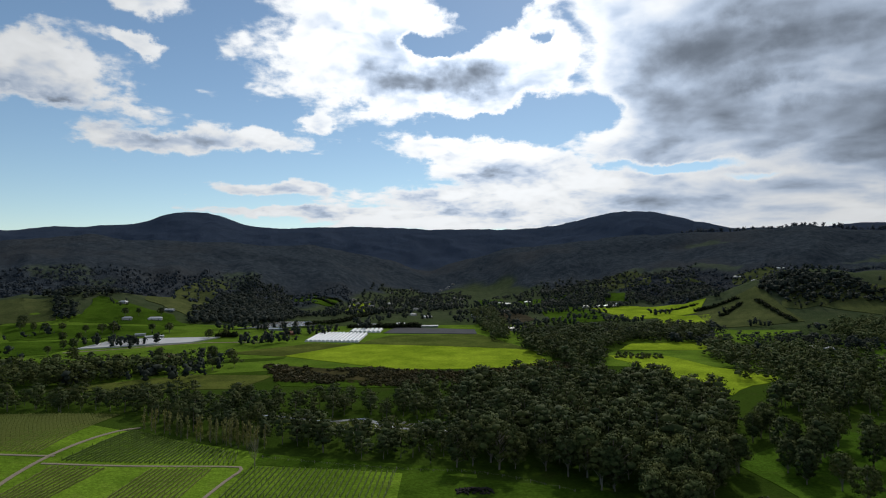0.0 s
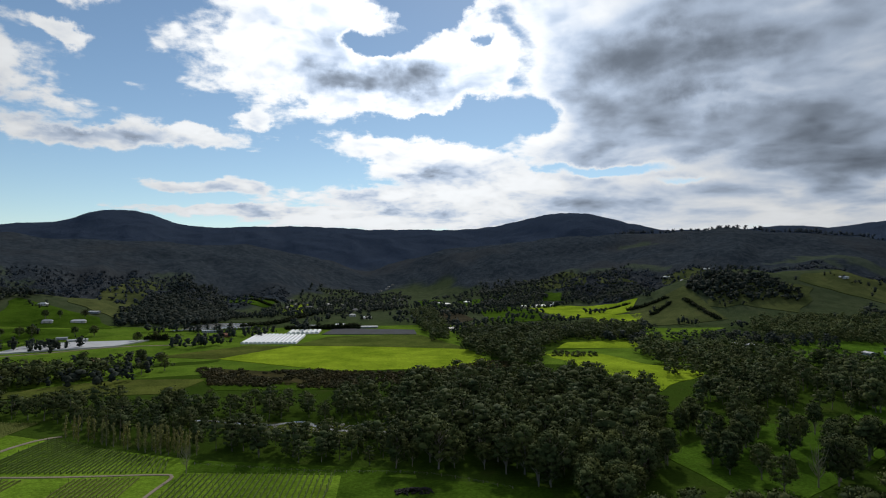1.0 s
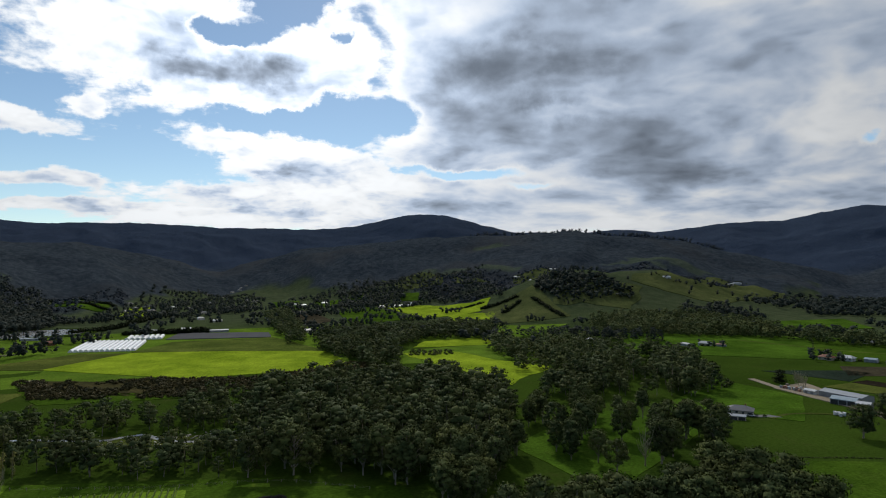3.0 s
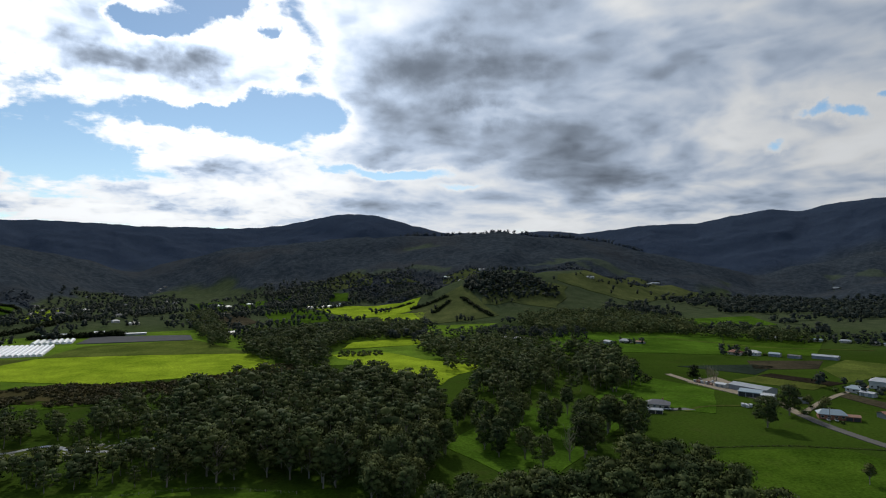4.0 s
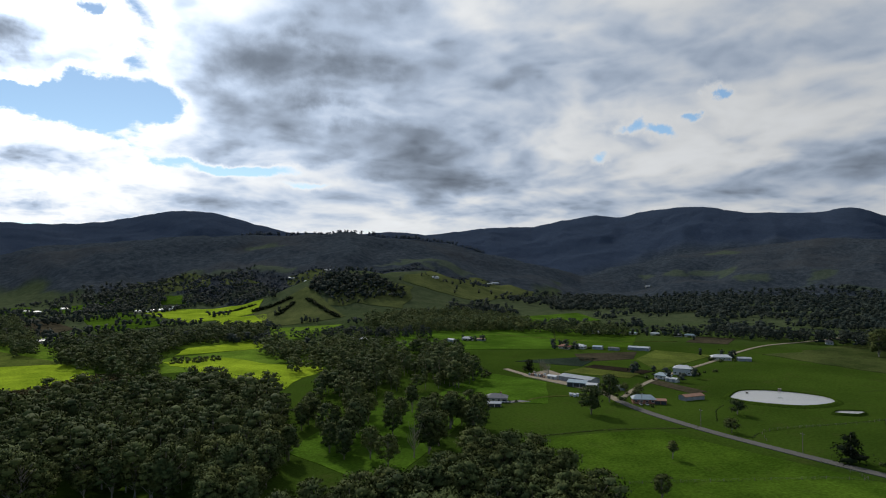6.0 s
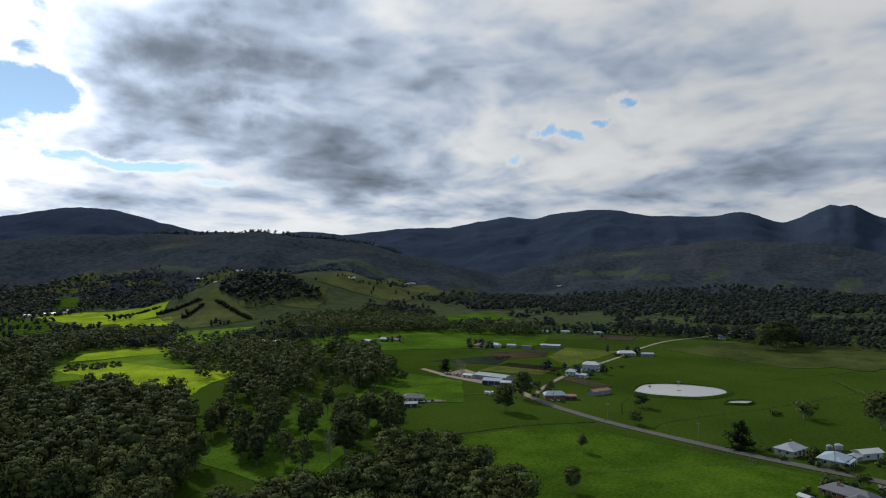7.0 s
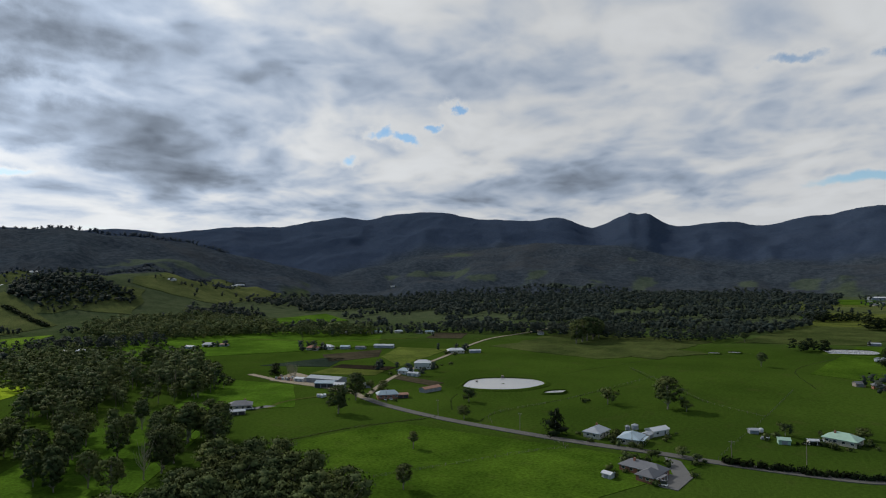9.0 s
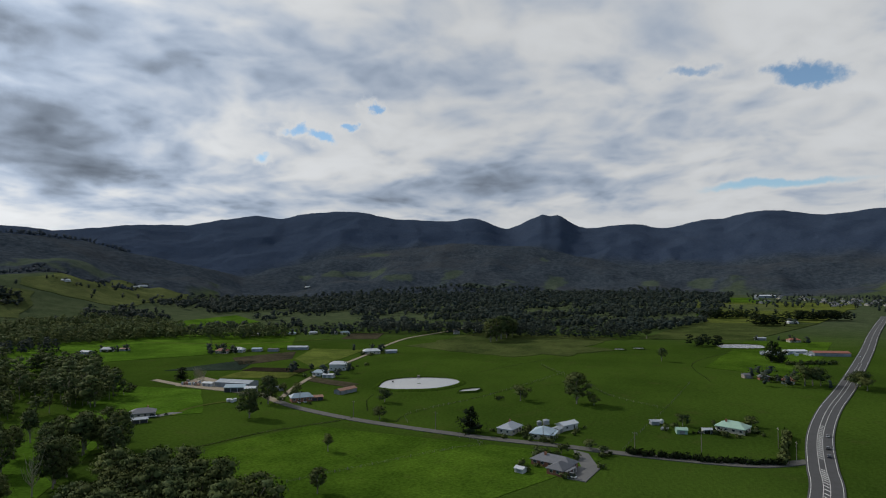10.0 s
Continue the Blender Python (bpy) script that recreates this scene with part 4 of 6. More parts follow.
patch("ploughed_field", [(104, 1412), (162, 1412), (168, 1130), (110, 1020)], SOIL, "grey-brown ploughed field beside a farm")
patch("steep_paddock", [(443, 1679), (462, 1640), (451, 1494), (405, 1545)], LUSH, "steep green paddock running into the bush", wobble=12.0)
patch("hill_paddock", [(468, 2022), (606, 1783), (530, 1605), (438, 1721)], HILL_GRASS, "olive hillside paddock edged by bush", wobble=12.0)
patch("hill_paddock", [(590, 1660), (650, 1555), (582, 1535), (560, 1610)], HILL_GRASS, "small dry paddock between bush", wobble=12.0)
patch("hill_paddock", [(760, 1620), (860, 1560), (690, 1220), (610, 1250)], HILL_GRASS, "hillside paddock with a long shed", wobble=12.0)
patch("sunny_paddock", [(405, 1165), (480, 1105), (415, 990), (360, 1045)], SUN_PAINTED, "green paddock painted sunlit below the hedge hill")
patch("hedge_hill", [(470, 1160), (590, 1170), (560, 960), (420, 960)], HILL_GRASS, "pale dry grass hill crossed by hedges")
patch("scrub_slope", [(560, 1040), (640, 1130), (800, 1080), (690, 960)], HILL_GRASS, "brown scrubby slope beside the hedge hill", wobble=12.0)
patch("hill_paddock", [(790, 1118), (1275, 1435), (1420, 1300), (930, 1000)], HILL_GRASS, "olive hillside paddock with single trees", n=30, wobble=12.0)
patch("pocket_paddock", [(824, 831), (1040, 830), (930, 690), (770, 735)], FRESH, "green paddock inside the forest belt")
patch("hill_paddock", [(-760, 1010), (-650, 1040), (-580, 930), (-660, 890)], HILL_GRASS, "olive hill paddock above green flats", wobble=12.0)
patch("hill_paddock", [(-600, 1070), (-450, 1045), (-410, 960), (-560, 930)], LUSH, "green slope below a bare hillside", wobble=12.0)
patch("bare_slope", [(-534, 1104), (-608, 1570), (-550, 1650), (-430, 1050)], HILL_GRASS, "bare brownish hillside cleared from bush", n=24, wobble=12.0)
patch("valley_paddock", [(-640, 890), (-420, 950), (-400, 860), (-560, 800)], LUSH, "bright green flats below the hill")
patch("row_paddock", [(-520, 1690), (-416, 1675), (-340, 1420), (-455, 1570)], HILL_GRASS, "green hillside between dark hedge rows", wobble=12.0)
patch("row_paddock", [(-416, 1675), (-258, 1577), (-262, 1452), (-345, 1430)], LUSH, "green hillside between dark hedge rows", wobble=12.0)
patch("sunny_paddock", [(-228, 1375), (-233, 1610), (-195, 1670), (-170, 1326)], SUN_PAINTED, "small paddock painted sunlit at the foot of a hill")
patch("west_flat", [(-560, 790), (-440, 820), (-440, 690), (-520, 640)], LUSH, "green flats with scattered trees")
# paddocks round the farms
patch("east_paddock", [(535, 770), (400, 610), (560, 480), (740, 640)], FRESH, "broad fresh green paddock before the forest belt", n=24)
patch("east_paddock", [(740, 636), (560, 478), (640, 430), (830, 545)], LUSH, "green paddock with a pale track")
patch("house_paddock", [(275, 352), (385, 425), (392, 345), (330, 290)], FRESH, "bright green paddock round a lone house")
patch("glade", [(150, 225), (270, 300), (225, 370), (140, 300)], FRESH, "lush grass under tall parkland trees", wobble=2.5)
patch("near_paddock", [(325, 205), (250, 238), (150, 120), (320, 30)], LUSH, "lush green paddock beside the road", n=24)
patch("crop_bed", [(455, 444), (530, 420), (536, 402), (481, 379)], GREY_BED, "grey-green market garden bed")
patch("crop_bed", [(545, 440), (612, 405), (560, 375), (505, 400)], SOIL, "dark brown ploughed bed")
patch("crop_bed", [(500, 378), (508, 318), (488, 316), (480, 376)], DARK_SOIL, "dark strip of turned soil")
patch("crop_bed", [(560, 372), (640, 400), (648, 335), (512, 318)], OLIVE, "brown-green vegetable beds beside the lane")
patch("crop_bed", [(478, 374), (486, 316), (460, 312), (440, 370)], DULL, "olive strip beside the farm sheds")
patch("crop_bed", [(455, 292), (470, 290), (455, 240), (440, 244)], SOIL, "brown ploughed strip beside a rusty shed")
patch("bare_yard", [(740, 418), (812, 442), (825, 395), (757, 371)], SOIL, "bare brown earth round a new dam")
patch("farm_yard", [(440, 388), (398, 378), (392, 300), (410, 305)], GRAVEL, "pale gravel yard beside long farm sheds", "yard", more=0.05)
patch("dry_flat", [(690, 300), (900, 260), (860, 60), (640, 150)], RUSH, "dull damp flat with rushes", n=40, wobble=16.0)
patch("dry_flat", [(860, 40), (1150, -40), (1180, -230), (900, -100)], RUSH, "olive flats before the tree lines", n=20)
patch("highway_paddock", [(640, -30), (880, -90), (900, -190), (600, -110)], LUSH, "green paddock beside the highway", n=20)
# the highway, the side road, the farm lane and the drives
HIGHWAY = [(200, -34), (294, -59), (336, -66), (377, -73), (417, -82), (477, -99), (558, -126), (689, -167), (833, -211), (1052, -276), (1400, -385)]
ribbon("highway", HIGHWAY, 13.5, ASPHALT, "grey two-lane highway with a painted median", more=0.16)
SIDE = [(345, -62), (331, -40), (328, -15), (329, 24), (332, 53), (333, 84), (336, 118), (346, 181), (361, 232), (376, 264)]
ribbon("side_road", SIDE, 6.5, LANE_TAR, "narrow worn bitumen road past the farmhouses")
ribbon("farm_lane", [(376, 264), (397, 300), (399, 340), (403, 375), (414, 415)], 6.0, GRAVEL, "pale gravel lane past the farm sheds")
ribbon("lane", [(376, 264), (430, 284), (490, 298), (600, 313), (700, 330), (780, 335), (860, 318), (1000, 300)], 4.0, GRAVEL, "pale gravel lane between vegetable beds")

# ponds
def pond(name, outline, label, more=0.12):
    p = curve_through(list(outline) + [outline[0]], 5.0)[:-1]
    c = p.mean(0)
    rings = [(1.0, more), (0.5, more), (0.05, more)]
    z = up(*c)
    verts, m = [], len(p)
    for s, dz in rings:
        for x, y in c + (p - c) * s:
            verts.append((x, y, z + 0.7 + dz))
    k = np.arange(m)
    faces = np.concatenate([np.stack([a * m + k, a * m + (k + 1) % m, (a + 1) * m + (k + 1) % m, (a + 1) * m + k], -1) for a in range(2)])
    me = raw(name, verts, faces, WATER, True)
    if me.polygons[0].normal.z < 0:
        me.flip_normals()
    ob = tagged(new(name, me), label, "pond", kind="structure")
    # the earth bank round it
    vb = []
    for s, dz in ((0.985, 0.5), (1.0, 1.5), (1.05, 1.6), (1.16, 0.0)):
        q = c + (p - c) * s
        for x, y in q:
            vb.append((x, y, z + dz))
    fb = np.concatenate([np.stack([a * m + k, a * m + (k + 1) % m, (a + 1) * m + (k + 1) % m, (a + 1) * m + k], -1) for a in range(3)])
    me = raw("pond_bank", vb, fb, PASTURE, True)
    if me.polygons[-1].normal.z < 0:
        me.flip_normals()
    tagged(new("pond_bank", me), "low grassy earth bank round a farm dam", "bank", kind="structure")
    return ob


pond("farm_dam", [(443, 218), (476, 224), (496, 205), (500, 176), (483, 163), (454, 173), (440, 201)], "pale grey farm dam reflecting clouds")
pond("farm_dam", [(447, 152), (458, 152), (468, 141), (455, 140)], "small pale dam in a paddock")
pond("farm_dam", [(790, -55), (830, -55), (842, -99), (805, -100)], "pale farm dam beside dark trees")
pond("farm_dam", [(1275, -59), (1384, -59), (1404, -124), (1293, -118)], "large pale dam beside the highway")
pond("farm_dam", [(-335, 945), (-340, 1070), (-234, 1090), (-214, 1003)], "long pale dam below a wooded hill")

# the lone trees of the paddocks
for x, y, h, k in ((329, 252, 19, 3), (368, 266, 20, 6), (282, 167, 9, 5), (438, 62, 22, 1), (666, 9, 14, 2), (228, 140, 11, 7)):
    put_tree(x, y, h, "gum", k, "single gum tree standing in a green paddock", 1.15)
for x, y, h in ((400, 191, 11), (353, 172, 9), (435, 101, 12), (436, 50, 8), (874, 30, 14)):
    put_round(x, y, h)
put_tree(342, 109, 15, "cypress", 0, "dense dark conifer beside the road", 1.3)
# flats and fields round the town
patch("town_flat", [(1150, -60), (1900, -60), (1900, -480), (1200, -240)], DULL, "dull green flats before the town", n=30, wobble=15.0)
patch("town_field", [(1500, -80), (1760, -70), (1760, -250), (1500, -220)], HILL_GRASS, "pale olive field before the town", more=0.15, n=16, wobble=12.0)
patch("town_field", [(1840, -160), (2150, -140), (2150, -260), (1860, -260)], LUSH, "green field beside a large shed", more=0.15, n=16, wobble=10.0)
pond("farm_dam", [(1775, -130), (1830, -130), (1838, -188), (1780, -186)], "small pale dam before the town")
patch("damp_hollow", [(700, 190), (780, 150), (740, 60), (670, 100)], RUSH, "brown rushy hollow in a paddock", more=0.1, n=16, wobble=14.0)
for x, y in ((735, 60), (750, 40)):
    pond("puddle", [(x, y), (x + 10, y + 3), (x + 14, y - 9), (x + 3, y - 10)], "small pale puddle in a paddock")
ribbon("pale_track", [(318, 303), (335, 308), (352, 305), (366, 297), (388, 285)], 3.0, DULL, "faint grass track to the lone house", "track", more=0.05)
ribbon("pale_track", [(620, 640), (640, 560), (660, 500), (740, 430)], 4.0, DULL, "faint track across a green paddock", "track", more=0.05)


# ---- buildings ----
ROOF_GREY = plain("grey_roof_tiles", (0.115, 0.12, 0.135), 0.7, 0.0, 0.3, 0.5, spread=0.15)
ROOF_BLUE = plain("pale_blue_iron", (0.28, 0.36, 0.42), 0.45, 0.0, 0.25, 0.4, spread=0.1)
ROOF_PALE = plain("pale_grey_iron", (0.33, 0.36, 0.40), 0.45, 0.0, 0.3, 0.4, spread=0.2)
ROOF_WHITE = plain("white_iron", (0.52, 0.54, 0.57), 0.45, 0.0, 0.2, 0.4)
ROOF_GREEN = plain("pale_green_iron", (0.30, 0.45, 0.36), 0.5, 0.0, 0.25, 0.4)
ROOF_RED = plain("terracotta_tiles", (0.27, 0.10, 0.065), 0.7, 0.0, 0.35, 0.5, spread=0.15)
ROOF_RUST = plain("rusty_iron", (0.30, 0.16, 0.11), 0.7, 0.0, 0.6, 0.35)
WALL_CREAM = plain("cream_weatherboard", (0.44, 0.41, 0.33), 0.7, 0.0, 0.2, 0.5, spread=0.1)
WALL_WHITE = plain("white_weatherboard", (0.50, 0.50, 0.49), 0.65, 0.0, 0.2, 0.5)
WALL_BRICK = plain("red_brick", (0.26, 0.11, 0.07), 0.85, 0.0, 0.35, 1.5, spread=0.1)
WALL_TIN = plain("grey_shed_iron", (0.26, 0.28, 0.31), 0.5, 0.2, 0.35, 0.4, spread=0.15)
TRIM = plain("white_trim", (0.72, 0.72, 0.70), 0.5, 0.0, 0.1, 1.0)
# for doors, and for the shade painted across open bays
DARK_DOOR_BAY = plain("dark_door_bay_shade", (0.035, 0.036, 0.04), 0.6, 0.0, 0.2, 1.0)
TIMBER = plain("weathered_timber", (0.22, 0.19, 0.16), 0.85, 0.0, 0.4, 1.5, spread=0.2)
# dark asphalt of the house drives
DRIVE_ASPHALT = plain("asphalt_drive", (0.11, 0.11, 0.11), 0.85, 0.0, 0.3, 0.4)
GLASS = plain("window_glass", (0.03, 0.035, 0.04), 0.08, 0.0, 0.0, 1.0, 0.6)


def box(bm, x0, y0, z0, x1, y1, z1):
    v = [bm.verts.new(p) for p in ((x0, y0, z0), (x1, y0, z0), (x1, y1, z0), (x0, y1, z0), (x0, y0, z1), (x1, y0, z1), (x1, y1, z1), (x0, y1, z1))]
    for f in ((3, 2, 1, 0), (4, 5, 6, 7), (0, 1, 5, 4), (1, 2, 6, 5), (2, 3, 7, 6), (3, 0, 4, 7)):
        bm.faces.new([v[i] for i in f])


def boxed(*b):
    bm = bmesh.new()
    box(bm, *b)
    return bm


def prism_roof(L, W, h, rise, over, hip):
    """A pitched roof with eaves, thickness and, where hip is given, sloping ends; its ridge runs along x."""
    bm = bmesh.new()
    a, b, th = L / 2 + over, W / 2 + over, 0.22
    drop = rise * over / (W / 2)
    zr, ze = h + rise, h - drop
    rx = a - hip * b
    low = []
    for dz in (0.0, th):
        e = [bm.verts.new(p) for p in ((-a, -b, ze + dz), (a, -b, ze + dz), (a, b, ze + dz), (-a, b, ze + dz))]
        r = [bm.verts.new(p) for p in ((-rx, 0, zr + dz), (rx, 0, zr + dz))]
        faces = [(e[0], e[1], r[1], r[0]), (e[2], e[3], r[0], r[1])]
        if hip:
            faces += [(e[1], e[2], r[1]), (e[3], e[0], r[0])]
        for f in faces:
            bm.faces.new(f if dz else f[::-1])
        low.append((e, r))
    (e0, r0), (e1, r1) = low
    loop0 = [e0[0], e0[1], e0[2], e0[3]] if hip else [e0[0], e0[1], r0[1], e0[2], e0[3], r0[0]]
    loop1 = [e1[0], e1[1], e1[2], e1[3]] if hip else [e1[0], e1[1], r1[1], e1[2], e1[3], r1[0]]
    for k in range(len(loop0)):
        m = (k + 1) % len(loop0)
        bm.faces.new((loop0[k], loop0[m], loop1[m], loop1[k]))
    return bm


def body(L, W, h, rise, hip):
    bm = bmesh.new()
    a, b = L / 2, W / 2
    lo = [bm.verts.new(p) for p in ((-a, -b, -0.4), (a, -b, -0.4), (a, b, -0.4), (-a, b, -0.4))]
    hi = [bm.verts.new(p) for p in ((-a, -b, h), (a, -b, h), (a, b, h), (-a, b, h))]
    bm.faces.new((lo[0], lo[1], hi[1], hi[0]))
    bm.faces.new((lo[2], lo[3], hi[3], hi[2]))
    if hip:
        bm.faces.new((lo[1], lo[2], hi[2], hi[1]))
        bm.faces.new((lo[3], lo[0], hi[0], hi[3]))
    else:
        g = [bm.verts.new((-a, 0, h + rise - 0.05)), bm.verts.new((a, 0, h + rise - 0.05))]
        bm.faces.new((lo[1], lo[2], hi[2], g[1], hi[1]))
        bm.faces.new((lo[3], lo[0], hi[0], g[0], hi[3]))
    return bm


def opening(parent, x, y, z0, wd, ht, along, kind="window"):
    """A window or a door standing 6 cm proud of a wall that runs along x or y."""
    d = 0.06
    outer = (x - wd / 2, y - d, z0, x + wd / 2, y + d, z0 + ht) if along == "x" else (x - d, y - wd / 2, z0, x + d, y + wd / 2, z0 + ht)
    if kind == "door":
        return part("door", boxed(*outer), DARK_DOOR_BAY, parent)
    win = part("window", boxed(*outer), TRIM, parent)
    m, e = 0.10, 0.03
    inner = (x - wd / 2 + m, y - d - e, z0 + m, x + wd / 2 - m, y + d + e, z0 + ht - m) if along == "x" else (x - d - e, y - wd / 2 + m, z0 + m, x + d + e, y + wd / 2 - m, z0 + ht - m)
    part("pane", boxed(*inner), GLASS, win)
    return win


GARDENS = []


def house(x, y, turn, L, W, h, rise, roof, wall, label, hip=0.9, windows=3, chimney=False, porch=False, name="farmhouse", group="farmhouses", category="house"):
    top = tagged(new(name), label, category, group)
    top.matrix_world = pose(x, y, up(x, y) + 0.3, 0, 0, turn)
    GARDENS.append((x, y, L))
    part("wall", body(L, W, h, rise, hip), wall, top)
    part("roof", prism_roof(L, W, h, rise, 0.6, hip), roof, top)
    if windows:
        for s in (-1, 1):
            for k in range(windows):
                px = -L / 2 + L * (k + 0.5) / windows
                if s == -1 and k == windows // 2:
                    opening(top, px, s * W / 2, 0.0, 1.1, 2.1, "x", "door")
                else:
                    opening(top, px, s * W / 2, 0.9, min(1.8, L / windows * 0.5), 1.25, "x")
            opening(top, s * L / 2, -W / 5, 0.9, 1.5, 1.25, "y")
            opening(top, s * L / 2, W / 5, 0.9, 1.5, 1.25, "y")
    if chimney:
        part("chimney", boxed(L * 0.2 - 0.45, W * 0.12 - 0.45, h, L * 0.2 + 0.45, W * 0.12 + 0.45, h + rise + 0.9), WALL_BRICK, top)
    if porch:
        part("porch_roof", boxed(-L * 0.45, -W / 2 - 2.4, h - 0.45, L * 0.45, -W / 2 - 0.62, h - 0.30), roof, top)
        for k in range(4):
            px = -L * 0.43 + L * 0.86 * k / 3
            part("post", boxed(px - 0.07, -W / 2 - 2.32, -0.3, px + 0.07, -W / 2 - 2.18, h - 0.45), TRIM, top)
    return top


def shed(x, y, turn, L, W, h, rise, roof, wall, label, doors=2, open_front=False, name="farm_shed"):
    L, h, rise = 0.9 * L, 0.8 * h, 0.8 * rise
    top = tagged(new(name), label, "shed", "farm sheds")
    top.matrix_world = pose(x, y, up(x, y) + 0.25, 0, 0, turn)
    part("wall", body(L, W, h, rise, 0), wall, top)
    roof_ob = part("roof", prism_roof(L, W, h, rise, 0.35, 0), roof, top)
    # standing seams of the iron roof
    bm = bmesh.new()
    n = max(4, int(L / 1.6))
    for k in range(n):
        px = -L / 2 + L * (k + 0.5) / n
        for s in (-1, 1):
            v = [bm.verts.new(p) for p in ((px - 0.05, 0, h + rise + 0.27), (px + 0.05, 0, h + rise + 0.27), (px + 0.05, s * W / 2, h + 0.27), (px - 0.05, s * W / 2, h + 0.27))]
            bm.faces.new(v)
    part("roof_seams", bm, roof, roof_ob)
    for k in range(doors):
        px = -L / 2 + L * (k + 0.5) / doors
        wd = L / doors * (0.85 if open_front else 0.5)
        for s in (-1, 1):
            # an open bay is a dark panel, the shade inside put into its colour
            part("bay_opening" if open_front else "roller_door", boxed(px - wd / 2, s * W / 2 - 0.07, -0.2, px + wd / 2, s * W / 2 + 0.07, h * 0.85), DARK_DOOR_BAY if open_front else WALL_TIN, top)
    return top


# the brick house with grey hipped roofs by the road, its wing, sheds and van
house(298, 53, 72, 20, 9, 2.7, 2.3, ROOF_GREY, WALL_BRICK, "long brick house with grey tiled hip roof", 0.9, 5, True)
house(289, 49, -18, 10, 8, 2.7, 2.1, ROOF_GREY, WALL_BRICK, "brick wing with grey tiled roof and white trim", 0.9, 2, False, True, "house_wing")
shed(283.5, 66, 70, 5, 3.6, 2.4, 0.8, ROOF_WHITE, WALL_WHITE, "small white garden shed on grass", 1)
patch("drive", [(327, 48), (323, 40), (300, 32), (298, 40)], DRIVE_ASPHALT, "grey asphalt drive from the road", "drive", more=0.08, n=6, wobble=0.2)
patch("drive", [(300, 44), (301, 32), (280, 36), (282, 44)], DRIVE_ASPHALT, "grey asphalt turning place before a garage", "drive", more=0.12, n=6, wobble=0.2)
# three houses across the road
house(351, 88, -13, 13, 9.5, 3.0, 2.4, ROOF_PALE, WALL_CREAM, "cream weatherboard cottage with pale iron roof", 0.8, 3, True)
house(347, 68, -4, 13, 11, 3.0, 2.4, ROOF_BLUE, WALL_CREAM, "cream cottage with pale blue iron roof", 0.85, 3, False, True)
house(369, 58, -34, 12, 6, 3.0, 1.2, ROOF_WHITE, WALL_WHITE, "white flat-gabled garage with open bay", 0, 2, name="garage", group="farm sheds", category="garage")
shed(360, 62, -20, 6, 5, 2.5, 0.8, ROOF_PALE, WALL_CREAM, "small pale iron shed behind cottages", 1)
# the green-roofed house, its hut and carport
house(395, -33, 67, 16, 11, 3.0, 2.6, ROOF_GREEN, WALL_CREAM, "cream house with pale green iron roof", 0.9, 4, True, True)
shed(381, -5, 100, 6.5, 5, 2.6, 1.2, ROOF_GREEN, ROOF_GREEN, "small green iron hut on grass", 1)
shed(387, -20, 106, 8, 4.5, 2.4, 0.6, ROOF_PALE, WALL_WHITE, "open carport beside a hedge", 2, True, "carport")
shed(397, 10, 112, 5.4, 4, 2.3, 0.9, ROOF_PALE, WALL_TIN, "small grey tin hut in a paddock", 1)
# the lone house in its paddock
house(310, 320, -48, 15, 10, 2.8, 2.2, ROOF_GREY, WALL_CREAM, "lone house with grey hip roof in paddock", 0.9, 4, True)
shed(297, 309, -41, 10, 6, 2.6, 0.9, ROOF_PALE, WALL_CREAM, "pale double garage beside a lone house", 2, True, "garage")
patch("drive", [(305, 316), (313, 308), (326, 302), (324, 310)], DRIVE_ASPHALT, "grey drive beside a lone house", "drive", more=0.1, n=6, wobble=0.3)
# the farm sheds along the gravel lane
shed(415, 330, 95, 34, 14, 4.5, 1.8, ROOF_PALE, WALL_TIN, "long pale grey iron packing shed", 4)
shed(399, 318, 112, 17, 11, 4.2, 1.8, ROOF_BLUE, WALL_TIN, "pale blue iron shed with dark bays", 3, True)
shed(400, 305, 112, 9, 8, 3.6, 1.3, ROOF_WHITE, WALL_TIN, "white iron lean-to beside farm sheds", 1, True)
shed(408, 352, 96, 10, 6, 3.0, 1.0, ROOF_WHITE, WALL_WHITE, "low white store shed beside gravel lane", 2)
shed(411, 288, 135, 9, 6, 3.2, 1.0, ROOF_PALE, WALL_TIN, "small grey iron shed behind gum trees", 1)
house(385, 250, 133, 15, 9, 3.0, 2.2, ROOF_BLUE, WALL_BRICK, "red brick house with pale blue roof", 0.6, 4, False)
shed(391, 241, 133, 9, 7, 2.9, 1.0, ROOF_RUST, WALL_BRICK, "brick garage with rusty iron roof", 2, True, "garage")
shed(421, 234, 162, 19, 7, 3.2, 1.5, ROOF_RUST, WALL_TIN, "old grey barn with rusty red iron roof", 3)
house(513, 293, 113, 15, 10, 5.6, 2.2, ROOF_WHITE, WALL_WHITE, "two-storey white house with white roof", 0.8, 4)
house(480, 292, 93, 12, 8, 3.0, 1.8, ROOF_BLUE, WALL_WHITE, "white cottage with pale blue roof", 0.7, 3)
shed(474, 280, 93, 11, 6, 3.0, 1.0, ROOF_WHITE, WALL_WHITE, "low white shed beside white cottage", 2)
house(624, 314, 128, 18, 10, 3.2, 2.0, ROOF_WHITE, WALL_CREAM, "pale house with white roof beside lane", 0.6, 4)
shed(636, 296, 128, 14, 8, 3.0, 1.2, ROOF_PALE, WALL_TIN, "grey iron shed beside pale house", 2)
house(573, 476, 108, 13, 9, 3.0, 2.0, ROOF_RED, WALL_CREAM, "cream farmhouse with red roof", 0.7, 3)
house(588, 465, 101, 12, 8, 3.0, 2.0, ROOF_WHITE, WALL_WHITE, "white farmhouse beside market garden", 0.7, 3)
